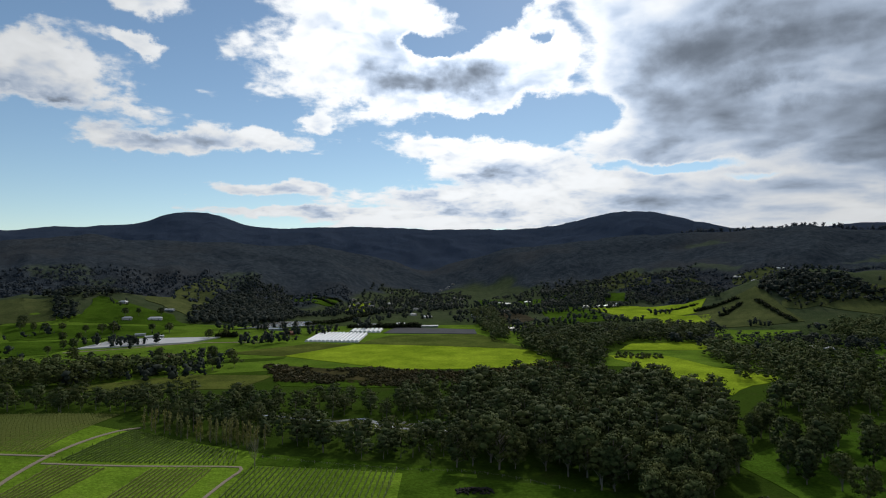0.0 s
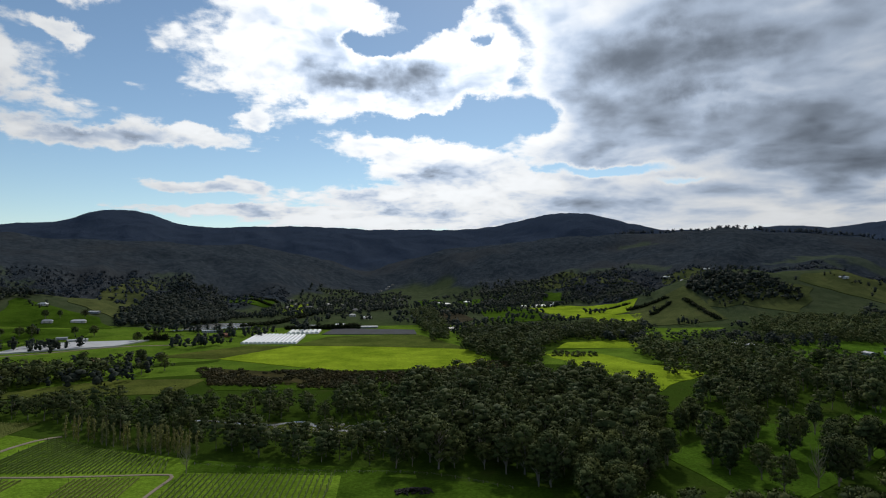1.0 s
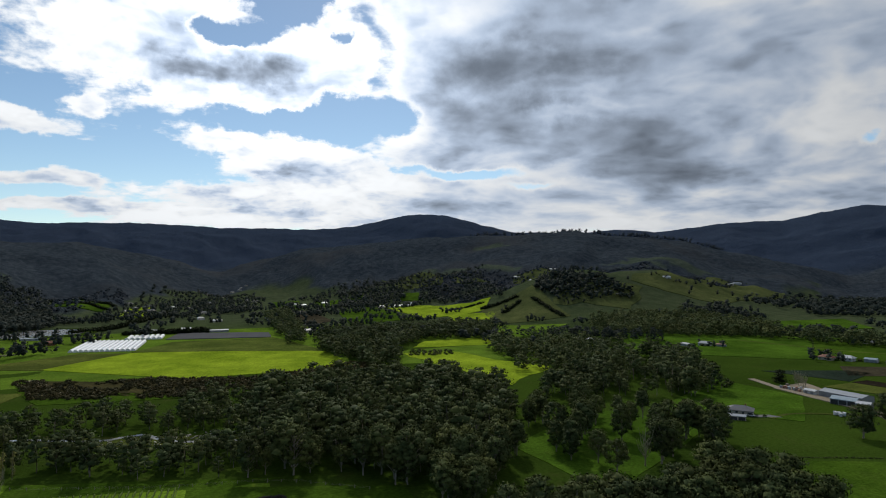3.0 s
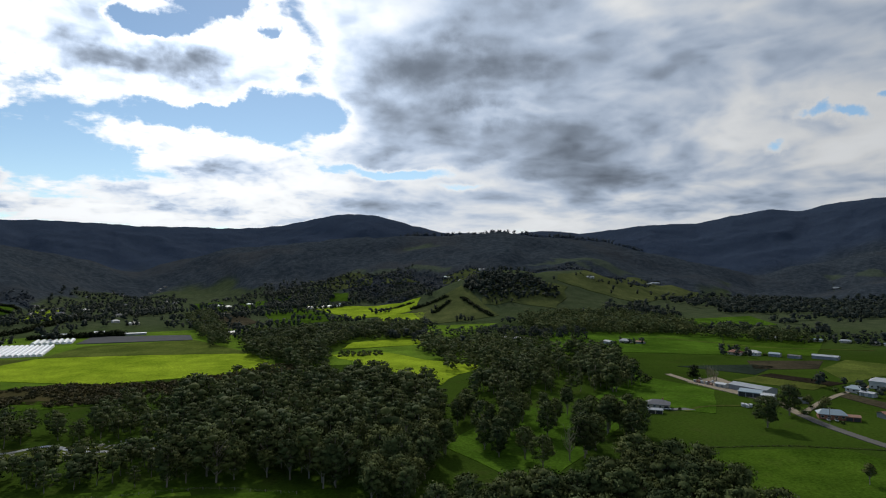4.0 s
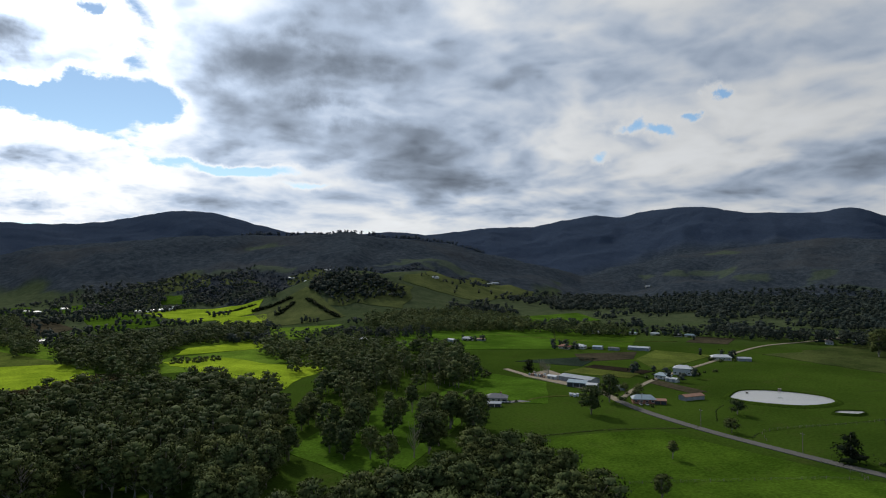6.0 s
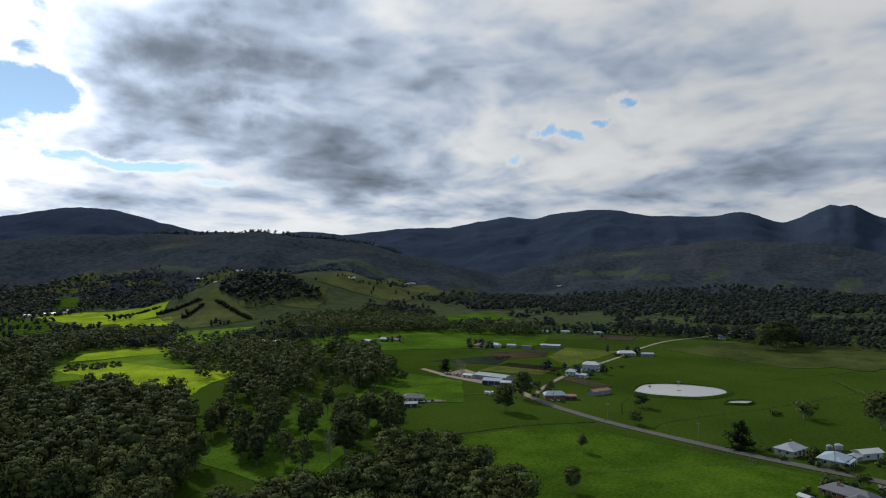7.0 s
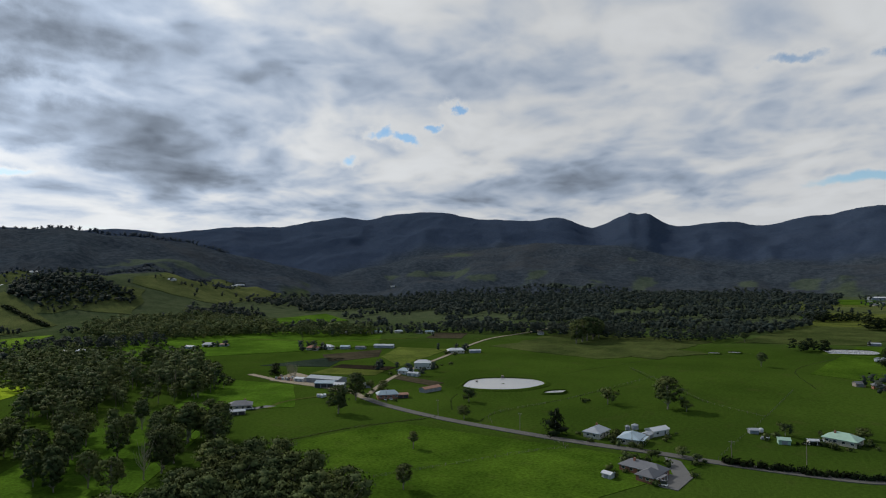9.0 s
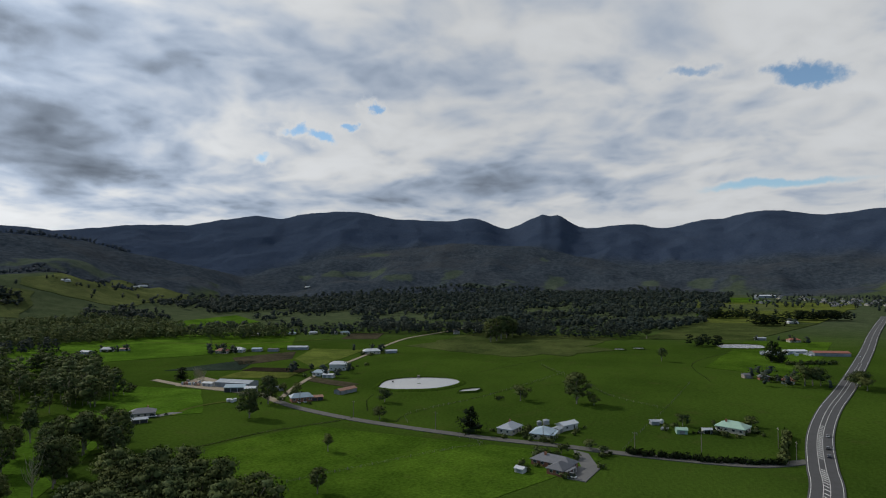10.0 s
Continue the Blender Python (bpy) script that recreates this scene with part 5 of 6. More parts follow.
shed(600, 449, 110, 12, 8, 3.4, 1.4, ROOF_BLUE, WALL_TIN, "pale blue iron shed beside market garden", 2)
shed(606, 431, 107, 13, 7, 3.0, 1.0, ROOF_GREY, WALL_TIN, "low grey shed beside market garden", 2)
shed(629, 413, 111, 26, 10, 3.6, 1.4, ROOF_PALE, WALL_TIN, "long grey packing shed by vegetable beds", 4)
house(541, 612, 116, 14, 8, 3.0, 2.0, ROOF_PALE, WALL_WHITE, "white farmhouse before the forest belt", 0.7, 3)
shed(552, 598, 116, 11, 7, 3.0, 1.0, ROOF_RUST, WALL_TIN, "rusty shed before the forest belt", 2)
shed(517, 616, 86, 15, 8, 3.4, 1.4, ROOF_PALE, WALL_TIN, "pale iron shed at the paddock's edge", 2)
shed(429, 700, 150, 30, 11, 4.2, 1.6, ROOF_WHITE, WALL_TIN, "long white-roofed shed among trees", 4)
for k, (x, y, ln) in enumerate(((738, 556, 12), (752, 540, 11), (764, 515, 16), (785, 490, 12), (795, 460, 10), (801, 446, 13))):
    house(x, y, 119 + 5 * (k % 3), ln, 7, 2.5, 1.5, (ROOF_PALE, ROOF_GREY, ROOF_BLUE)[k % 3], WALL_CREAM, "small pale-roofed house along the forest edge", 0.7, 2)
# along the highway
shed(768, -160, 102, 40, 14, 4.2, 1.8, ROOF_RED, WALL_TIN, "long red-roofed nursery shed by the highway", 4)
shed(775, -128, 110, 24, 12, 3.8, 1.2, ROOF_WHITE, WALL_WHITE, "white shade house beside red-roofed shed", 3)
shed(758, -105, 112, 12, 8, 3.0, 1.0, ROOF_PALE, WALL_TIN, "grey store shed in a nursery yard", 2)
house(571, -89, 72, 9, 7, 3.0, 2.0, ROOF_RED, WALL_CREAM, "small cream house with orange roof", 0.8, 2)
shed(590, -61, 111, 8, 6, 3.0, 1.6, ROOF_GREY, TIMBER, "old grey timber barn in a paddock", 1)
house(585, -73, 100, 8, 6, 2.8, 1.6, ROOF_GREY, WALL_BRICK, "brown brick cottage beside dark trees", 0.8, 2)
house(890, -146, 111, 14, 9, 3.0, 2.0, ROOF_RED, WALL_CREAM, "cream house with orange tiled roof", 0.8, 3)
house(1172, -191, 109, 16, 9, 3.2, 1.8, ROOF_WHITE, WALL_WHITE, "white house before a dark tree line", 0.6, 3)
shed(905, -110, 100, 14, 7, 3.0, 1.0, ROOF_PALE, WALL_TIN, "grey sheds behind a garden hedge", 2)
shed(2185, -282, 108, 62, 26, 9, 3, ROOF_WHITE, WALL_TIN, "very large pale factory shed at the town", 4)
# farms up the valley
house(-220, 887, 0, 16, 9, 3.0, 2.2, ROOF_RED, WALL_BRICK, "brick house with orange tiled roof", 0.8, 3)
house(-285, 650, -4, 14, 10, 3.2, 2.4, ROOF_RUST, WALL_BRICK, "brown-roofed house behind dark trees", 0.8, 3)
shed(-69, 1017, 4, 16, 12, 5.5, 1.6, ROOF_WHITE, WALL_WHITE, "tall white store shed beside fields", 1)
shed(-22, 995, 2, 30, 9, 3.4, 1.0, ROOF_WHITE, WALL_TIN, "low white packing shed beside fields", 3)
shed(-125, 1019, 0, 34, 10, 3.6, 1.2, ROOF_PALE, WALL_TIN, "long pale shed beside dark hedge", 3)
shed(-392, 842, 28, 26, 8, 3.2, 1.0, ROOF_WHITE, WALL_WHITE, "long white shed beside netted orchard", 3)
shed(-420, 860, 20, 14, 8, 3.2, 1.0, ROOF_PALE, WALL_TIN, "grey shed beside netted orchard", 2)
house(-546, 1058, -5, 12, 8, 3.0, 2.0, ROOF_PALE, WALL_WHITE, "small white farmhouse on green slope", 0.7, 3)
shed(-470, 1060, 0, 22, 8, 3.2, 1.2, ROOF_WHITE, WALL_TIN, "white farm shed on green slope", 2)
shed(-255, 950, 0, 26, 8, 3.2, 1.2, ROOF_PALE, WALL_TIN, "grey shed below the long dam", 3)
shed(377, 1470, 0, 28, 12, 5, 2, ROOF_WHITE, WALL_WHITE, "large white barn up the valley", 3)
for x, y, ln, r in ((340, 1478, 14, ROOF_PALE), (358, 1455, 12, ROOF_WHITE), (400, 1450, 16, ROOF_PALE), (415, 1470, 12, ROOF_BLUE), (230, 1690, 16, ROOF_WHITE), (150, 1640, 14, ROOF_PALE)):
    house(x, y, 10, ln, 9, 3.2, 2.0, r, WALL_WHITE, "pale farm building up the valley", 0.7, 2)
for x, y, ln, r in ((755, 1590, 18, ROOF_WHITE), (840, 1540, 22, ROOF_WHITE), (660, 1290, 30, ROOF_PALE), (911, 1147, 18, ROOF_WHITE), (1349, 1397, 24, ROOF_PALE), (1300, 1370, 16, ROOF_WHITE), (2200, 1400, 20, ROOF_PALE)):
    house(x, y, -30, ln, 9, 3.2, 2.0, r, WALL_WHITE, "pale farmhouse on a hillside paddock", 0.7, 2)
# a village at the head of the valley and the town beside the highway
village = house(-180, 1500, 10, 12, 9, 3.2, 2.2, ROOF_GREY, WALL_CREAM, "small pale village house among dark trees", 0.6, 2, name="village_house", group="village houses")
for k in range(28):
    x, y = (-260 + 330 * RNG.random(), 1380 + 620 * RNG.random()) if k < 18 else (-120 + 160 * RNG.random(), 2150 + 300 * RNG.random())
    copy_thing(village, pose(x, y, up(x, y) + 0.4, 0, 0, float(RNG.random() * 180)))
town = house(2100, -380, 10, 13, 9, 3.2, 2.2, ROOF_GREY, WALL_CREAM, "small pale town house among dark trees", 0.6, 2, name="town_house", group="town houses")
for k in range(60):
    r, a = 1750 + 600 * RNG.random(), 96.5 + 13 * RNG.random()
    x, y = r * math.sin(radians(a)), r * math.cos(radians(a))
    copy_thing(town, pose(x, y, up(x, y) + 0.4, 0, 0, float(RNG.random() * 180)))


# ---- vineyard ----
def rows_of(name, corners, gap, height, width, mat, label, category="vines", posts=True):
    """Rows of trellised vines between two opposite edges, each a ragged low hedge with end posts."""
    c = np.array(corners, float)
    n = int(np.linalg.norm(c[1] - c[0]) / gap)
    vs, fs, m = [], [], 0
    for k in range(n + 1):
        s = (k + 0.5) / (n + 1)
        p0, p1 = c[0] + (c[1] - c[0]) * s, c[3] + (c[2] - c[3]) * s
        q = max(3, int(np.linalg.norm(p1 - p0) / 2.2))
        t = np.linspace(0, 1, q)[:, None]
        p = p0 + (p1 - p0) * t
        d = (p1 - p0) / np.linalg.norm(p1 - p0)
        side = np.array([d[1], -d[0]])
        hh = height * (0.55 + 0.6 * RNG.random(q))
        ww = width * (0.5 + 0.8 * RNG.random(q))
        g = lift(p[:, 0], p[:, 1])
        left, right = p - side * ww[:, None] / 2, p + side * ww[:, None] / 2
        ring_ = np.stack([np.c_[left, g - 0.1], np.c_[left * .8 + p * .2, g + hh], np.c_[right * .8 + p * .2, g + hh * 0.95], np.c_[right, g - 0.1]], 1)
        vs.append(ring_.reshape(-1, 3))
        idx = np.arange(q * 4).reshape(q, 4) + m
        fs.append(np.stack([idx[:-1, :-1], idx[1:, :-1], idx[1:, 1:], idx[:-1, 1:]], -1).reshape(-1, 4))
        m += q * 4
        if posts:
            for w_ in t[::3, 0]:
                x, y = p0 + (p1 - p0) * w_
                z = float(lift(np.array([x]), np.array([y]))[0])
                b = 0.09
                vs.append(np.array([(x - b, y - b, z), (x + b, y - b, z), (x + b, y + b, z), (x - b, y + b, z), (x - b, y - b, z + 2.0), (x + b, y - b, z + 2.0), (x + b, y + b, z + 2.0), (x - b, y + b, z + 2.0)]))
                fs.append(np.array([[0, 1, 5, 4], [1, 2, 6, 5], [2, 3, 7, 6], [3, 0, 4, 7], [4, 5, 6, 7]]) + m)
                m += 8
    return tagged(new(name, raw(name, np.concatenate(vs), np.concatenate(fs), mat)), label, category, kind="stuff")


VINE = plain("bare_vine_rows", (0.17, 0.20, 0.05), 0.9, 0.0, 0.5, 0.8, 0.1)
VINE_GREEN = plain("budding_vine_rows", (0.10, 0.15, 0.03), 0.9, 0.0, 0.5, 0.8, 0.1)
patch("vineyard_grass", [(-300, 240), (-300, 402), (-92, 318), (-94, 235)], SUNLIT_VINE_GRASS, "bright grass between vine rows", n=24, more=-0.1)
patch("vineyard_grass", [(-96, 312), (15, 285), (15, 235), (-96, 235)], SUNLIT_VINE_GRASS, "bright grass between vine rows", n=20, more=-0.1)
patch("lush_strip", [(-92, 317), (20, 290), (0, 284), (-92, 299)], LUSH, "lush grass beside the dark gum trees", more=0.0, wobble=0.6)
patch("lush_strip", [(-19, 290), (70, 262), (70, 225), (-19, 225)], LUSH, "lush grass beside the vineyard", more=0.02, wobble=0.6)
rows_of("vine_rows", [(-300, 312), (-202, 312), (-205, 396), (-285, 398)], 2.6, 0.8, 0.34, VINE, "rows of bare vines on wire trellis")
rows_of("vine_rows", [(-186, 302), (-100, 300), (-104, 318), (-178, 356)], 2.4, 0.8, 0.5, VINE_GREEN, "rows of budding vines on wire trellis")
rows_of("vine_rows", [(-186, 240), (-164, 240), (-158, 293), (-186, 295)], 2.4, 0.8, 0.34, VINE, "rows of bare vines on wire trellis")
rows_of("vine_rows", [(-140, 240), (-108, 240), (-108, 293), (-138, 293)], 2.6, 0.8, 0.34, VINE, "rows of bare vines on wire trellis")
rows_of("vine_rows", [(-94, 235), (-24, 235), (-22, 289), (-92, 296)], 2.6, 0.8, 0.45, VINE_GREEN, "rows of budding vines on wire trellis")
ribbon("vine_track", [(-186, 240), (-194, 275), (-195, 304), (-191, 330), (-184, 352), (-176, 362)], 2.3, GRAVEL, "pale earth track through the vineyard", "track")
ribbon("vine_track", [(-192, 298), (-150, 297), (-104, 297), (-95, 293), (-97, 275), (-100, 240)], 1.7, GRAVEL, "pale earth track between vine blocks", "track")
ribbon("vine_track", [(-192, 308), (-215, 308), (-300, 312)], 1.7, GRAVEL, "pale earth track beside the vines", "track")
for k in range(17):
    s = k / 16
    put_tree(-172 + 74 * s + RNG.normal(), 360 - 38 * s + RNG.normal(), 13 + 4 * RNG.random(), "poplar", None, "", 1.0)
for k in range(9):
    put_tree(-128 + 34 * k / 8, 336 - 14 * k / 8 + 5, 12 + 3 * RNG.random(), "poplar", None, "", 1.0)


def bare_tree(x, y, h, label):
    top = tagged(new("bare_tree"), label, "tree", "bare trees")
    top.matrix_world = pose(x, y, up(x, y), 0, 0, float(RNG.random() * 360)) @ Matrix.Diagonal((h, h, h, 1))
    part("trunk", raw("trunk", *BARE[int(RNG.integers(2))], TWIG), None, top)
    return top


TWIG = plain("pale_twigs", (0.26, 0.24, 0.16), 0.9, 0.0, 0.4, 1.5)
DEAD = plain("dead_wood", (0.38, 0.36, 0.33), 0.85, 0.0, 0.3, 1.5)
bare_tree(-90, 297, 14, "leafless pale tree at the vineyard's corner")
bare_tree(185, 250, 18, "dead grey tree among the gum trees")
bare_tree(209, 330, 17, "dead grey tree beside the wood")
put_round(53, 318, 15, True, "", 1.1)
put_round(-75, 352, 8, True, "", 1.1)


# the heap of dark logs in the near paddock, and debris in the creek clearing
def heap(name, x, y, length, deep, count, mat, label, category, seed, size=(0.5, 2.6)):
    rng = np.random.default_rng(seed)
    vs, fs, n = [], [], 0
    for k in range(count):
        cx, cy = x + length * (rng.random() - .5), y + deep * (rng.random() - .5)
        lim = max(0.2, 1 - ((cx - x) / length * 2) ** 2 - ((cy - y) / deep * 2) ** 2)
        v = ICO_V * (0.7 + 0.6 * rng.random((len(ICO_V), 1))) * (size[1] * (0.3 + 0.5 * rng.random()), size[0] * (0.5 + rng.random()), size[0] * (0.5 + 0.8 * rng.random()))
        a = rng.random() * 6.28
        v = np.stack([v[:, 0] * math.cos(a) - v[:, 1] * math.sin(a), v[:, 0] * math.sin(a) + v[:, 1] * math.cos(a), v[:, 2]], 1)
        vs.append(v + (cx, cy, up(cx, cy) + 0.3 + lim * rng.random() * 1.4 * size[0] * 2))
        fs.append(ICO_F + n)
        n += len(v)
    return tagged(new(name, raw(name, np.concatenate(vs), np.concatenate(fs), mat)), label, category, kind="stuff")


LOG_DARK = plain("charred_logs", (0.030, 0.028, 0.026), 0.9, 0.0, 0.4, 1.0, 0.1)
heap("log_heap", 13, 263, 15, 6, 90, LOG_DARK, "heap of dark logs and stumps in a paddock", "logs", 3, (0.6, 2.2))
heap("creek_debris", -40, 368, 90, 34, 160, DEAD, "pale fallen logs and litter in a clearing", "debris", 5, (0.3, 2.4))
patch("creek_bed", [(-120, 404), (-118, 384), (0, 352), (6, 372)], DULL, "brown muddy creek flat between trees", more=0.02)
def stream(points, width):
    return ribbon("creek", points, width, WATER, "shining creek winding between gum trees", "creek", more=0.1)


stream([(-125, 402), (-100, 396), (-80, 386), (-66, 384), (-50, 390), (-40, 378), (-25, 366), (-5, 362), (10, 356)], 3.6)

# ---- plastic tunnels ----
def tunnel(x, y0, y1, width, turn=0.0):
    top = tagged(new("polytunnel"), "white plastic tunnel in a row of tunnels", "polytunnel", "plastic tunnels")
    top.matrix_world = pose(x, y0, up(x, y0) + 0.1)
    n, m = 10, 14
    ang = np.linspace(0, math.pi, n)
    ys = np.linspace(0, y1 - y0, m)
    v = np.array([(width / 2 * math.cos(a) + 0.5 * 0, yy + 0.13 * 0, 3.0 * math.sin(a)) for yy in ys for a in ang])
    k = np.arange(m * n).reshape(m, n)
    f = np.stack([k[:-1, :-1], k[1:, :-1], k[1:, 1:], k[:-1, 1:]], -1).reshape(-1, 4)
    me = raw("cover", v, f, WHITE_SHEET, True)
    part("cover", me, None, top)
    for yy in (0.05, y1 - y0 - 0.05):
        bm = bmesh.new()
        bm.faces.new([bm.verts.new((width / 2 * math.cos(a), yy, 3.0 * math.sin(a))) for a in ang])
        part("end_wall", bm, WHITE_SHEET, top)
    return top


for k in range(13):
    tunnel(-176 + 5.4 * k, 800 - 0.4 * k, 906 - 1.2 * k, 5.2)
for k in range(7):
    tunnel(-136 + 6.6 * k, 918, 962, 6.4)

# ---- highway paint, traffic, poles ----
highway = bpy.data.objects["highway"]
for off in (-5.9, 5.9):
    ribbon("edge_line", HIGHWAY, 0.22, LINE_PAINT, "", more=0.22, offset=off, parent=highway)
for off in (-1.3, 1.3):
    ribbon("median_line", HIGHWAY, 0.20, LINE_PAINT, "", more=0.22, offset=off, ends=(0.0, 0.42), parent=highway)
ribbon("centre_line", HIGHWAY, 0.2, LINE_PAINT, "", more=0.22, ends=(0.42, 1.0), parent=highway)
path_ = curve_through(HIGHWAY, 1.0)
bar = part("hatch_bar", boxed(-1.7, -0.28, 0, 1.7, 0.28, 0.02), LINE_PAINT, highway)
for n_, k in enumerate(q for q in range(75, 230, 4) if not 138 < q < 152):
    p, d = path_[k], path_[k + 1] - path_[k]
    ob = bar if n_ == 0 else part("hatch_bar", bar.data, None, highway)
    ob.matrix_world = pose(p[0], p[1], float(lift(p[0], p[1])) + 0.25, 0, 0, math.degrees(math.atan2(d[1], d[0])) + 35)

CAR_GLASS = GLASS
TYRE = plain("tyre", (0.02, 0.02, 0.02), 0.9, 0.0, 0.1, 2.0)


def car(x, y, turn, colour, label, long=4.4, tall=1.45):
    top = tagged(new("car"), label, "car", "cars")
    top.matrix_world = pose(x, y, float(lift(np.array([x]), np.array([y]))[0]) + 0.2, 0, 0, turn)
    paint = plain("car_paint", colour, 0.3, 0.1, 0.1, 2.0, 0.5)
    bm = boxed(-long / 2, -0.85, 0.3, long / 2, 0.85, 0.85)
    bmesh.ops.bevel(bm, geom=bm.edges[:], offset=0.12, segments=1, affect="EDGES")
    part("body", bm, paint, top)
    bm = bmesh.new()
    v = [bm.verts.new(p) for p in ((-long * .42, -.78, .85), (long * .25, -.78, .85), (long * .25, .78, .85), (-long * .42, .78, .85), (-long * .34, -.62, tall), (long * .08, -.62, tall), (long * .08, .62, tall), (-long * .34, .62, tall))]
    for f in ((4, 5, 6, 7), (0, 1, 5, 4), (1, 2, 6, 5), (2, 3, 7, 6), (3, 0, 4, 7)):
        bm.faces.new([v[i] for i in f])
    part("cabin", bm, CAR_GLASS, top)
    for sx in (-0.3, 0.3):
        for sy in (-0.8, 0.8):
            bm = bmesh.new()
            bmesh.ops.create_cone(bm, cap_ends=True, segments=10, radius1=0.32, radius2=0.32, depth=0.22)
            bmesh.ops.rotate(bm, matrix=Matrix.Rotation(math.pi / 2, 3, "X"), verts=bm.verts)
            bmesh.ops.translate(bm, vec=(sx * long, sy, 0.3), verts=bm.verts)
            part("wheel", bm, TYRE, top)
    return top


def on_highway(x, side):
    k = int(np.argmin(np.abs(path_[:, 0] - x)))
    d = path_[k + 1] - path_[k]
    d = d / np.linalg.norm(d)
    return path_[k][0] + d[1] * side, path_[k][1] - d[0] * side, math.degrees(math.atan2(d[1], d[0]))


for x, side, colour, label in ((398, 3.6, (0.6, 0.6, 0.62), "silver car driving on the highway"), (372, 3.6, (0.03, 0.03, 0.035), "black car driving on the highway"),
                               (356, 3.6, (0.05, 0.06, 0.09), "dark blue car driving on the highway"), (760, -3.4, (0.7, 0.7, 0.7), "white car driving on the highway")):
    cx, cy, ct = on_highway(x, side)
    car(cx, cy, ct, colour, label)
car(283, 43, 75, (0.7, 0.7, 0.7), "white van parked before the brick house", 5.2, 2.3)
car(309.5, 311, -50, (0.7, 0.71, 0.72), "white van parked beside lone house", 5.0, 2.0)
car(376, 246, 40, (0.6, 0.6, 0.6), "silver car parked beside brick house", 4.4)
car(379, 243, 40, (0.65, 0.65, 0.63), "white car parked beside brick house", 4.4)


def power_pole(x, y, turn):
    top = tagged(new("power_pole"), "grey timber power pole beside the road", "pole", "power poles")
    top.matrix_world = pose(x, y, up(x, y), 0, 0, turn)
    bm = bmesh.new()
    bmesh.ops.create_cone(bm, cap_ends=True, segments=8, radius1=0.18, radius2=0.13, depth=11)
    bmesh.ops.translate(bm, vec=(0, 0, 5.2), verts=bm.verts)
    part("post", bm, TIMBER, top)
    part("cross_arm", boxed(-1.2, -0.08, 9.8, 1.2, 0.08, 9.98), TIMBER, top)
    for s in (-1.0, 0.0, 1.0):
        part("insulator", boxed(s - 0.06, -0.06, 9.98, s + 0.06, 0.06, 10.25), TRIM, top)
    return top


for x, y, t in ((340, -56, 10), (366, -52, 10), (333, 18, 90), (338, 66, 90), (341, 130, 80), (352, 190, 70), (368, 240, 60), (345, -14, 90)):
    power_pole(x, y, t)


# ---- fences, hedges, ditches ----
def fence(points, label, gap=6.0):
    p = curve_through(points, gap)
    top = tagged(new("fence"), label, "fence", "paddock fences")
    top.matrix_world = pose(p[0][0], p[0][1], 0)
    me = None
    for x, y in p:
        if me is None:
            bm = boxed(-0.09, -0.09, -0.3, 0.09, 0.09, 1.25)
            ob = part("post", bm, TIMBER, top)
            me = ob.data
        else:
            ob = part("post", me, None, top)
        ob.location = (x - p[0][0], y - p[0][1], up(x, y) + 0.2)
    vs, fs, n = [], [], 0
    for h in (0.5, 0.8, 1.1):
        q = np.array([(x - p[0][0], y - p[0][1], up(x, y) + 0.2 + h) for x, y in p])
        vs.append(np.concatenate([q - (0, 0, .012), q + (0, 0, .012)]))
        k = np.arange(len(q) - 1)
        fs.append(np.stack([k, k + 1, k + 1 + len(q), k + len(q)], -1) + n)
        n += 2 * len(q)
    part("wires", raw("wires", np.concatenate(vs), np.concatenate(fs), TIMBER), None, top)


fence([(335, 24), (375, 17), (440, 4), (544, -14)], "wire fence between green paddocks")
fence([(335, 125), (322, 96), (308, 108), (265, 139), (235, 160)], "wire fence across the near paddock")
fence([(-22, 292), (-24, 260), (-28, 236)], "wire fence at the vineyard's edge", 4.0)
fence([(-90, 310), (-50, 298), (-22, 291), (20, 284), (55, 262)], "wire fence along the gum trees")
fence([(351, 152), (369, 161), (395, 152), (440, 130), (560, 90)], "wire fence between green paddocks")
fence([(600, 118), (520, 70), (470, 40), (440, 4)], "wire fence across the flat")


def hedge(points, height, thick, label, mat=DARK_LEAF, gap=2.0, seed=1):
    rng = np.random.default_rng(seed)
    p = curve_through(points, gap)
    p = p + rng.normal(size=p.shape) * thick * 0.15
    z = ground_z(p[:, 0], p[:, 1])
    h = height * (0.75 + 0.45 * rng.random(len(p)))
    vs, fs, ns, n = [], [], [], 0
    for (x, y), zz, hh in zip(p, z, h):
        sv, sf, sn = SHRUBS[int(rng.integers(len(SHRUBS)))]
        ns.append(sn)
        vs.append(sv * (thick, thick, hh * 1.25) + (x, y, zz - 0.1))
        fs.append(sf + n)
        n += len(sv)
    return tagged(new("hedge", raw("hedge", np.concatenate(vs), np.concatenate(fs), mat, False, np.concatenate(ns))), label, "hedge", "hedges")


hedge([(329, 21), (328, 9)], 3.6, 3.2, "clipped dark hedge along the side road", DARK_LEAF, 1.2, 2)
hedge([(329, 7), (329, -8)], 3.4, 3.2, "clipped dark hedge along the side road", DARK_LEAF, 1.2, 3)
hedge([(329, -11), (331, -30), (335, -50)], 3.2, 3.0, "long dark hedge along the side road", DARK_LEAF, 1.2, 4)
hedge([(336, -50), (360, -54), (392, -60)], 4.5, 3.4, "tall ragged hedge beside the highway", EUC, seed=5)
hedge([(382, -12), (386, -24)], 2.2, 2.0, "clipped reddish hedge before a carport", seed=6)
hedge([(680, -106), (690, -125), (700, -150)], 4.5, 5.0, "dark hedge before the nursery yard", EUC, 3.0, 7)
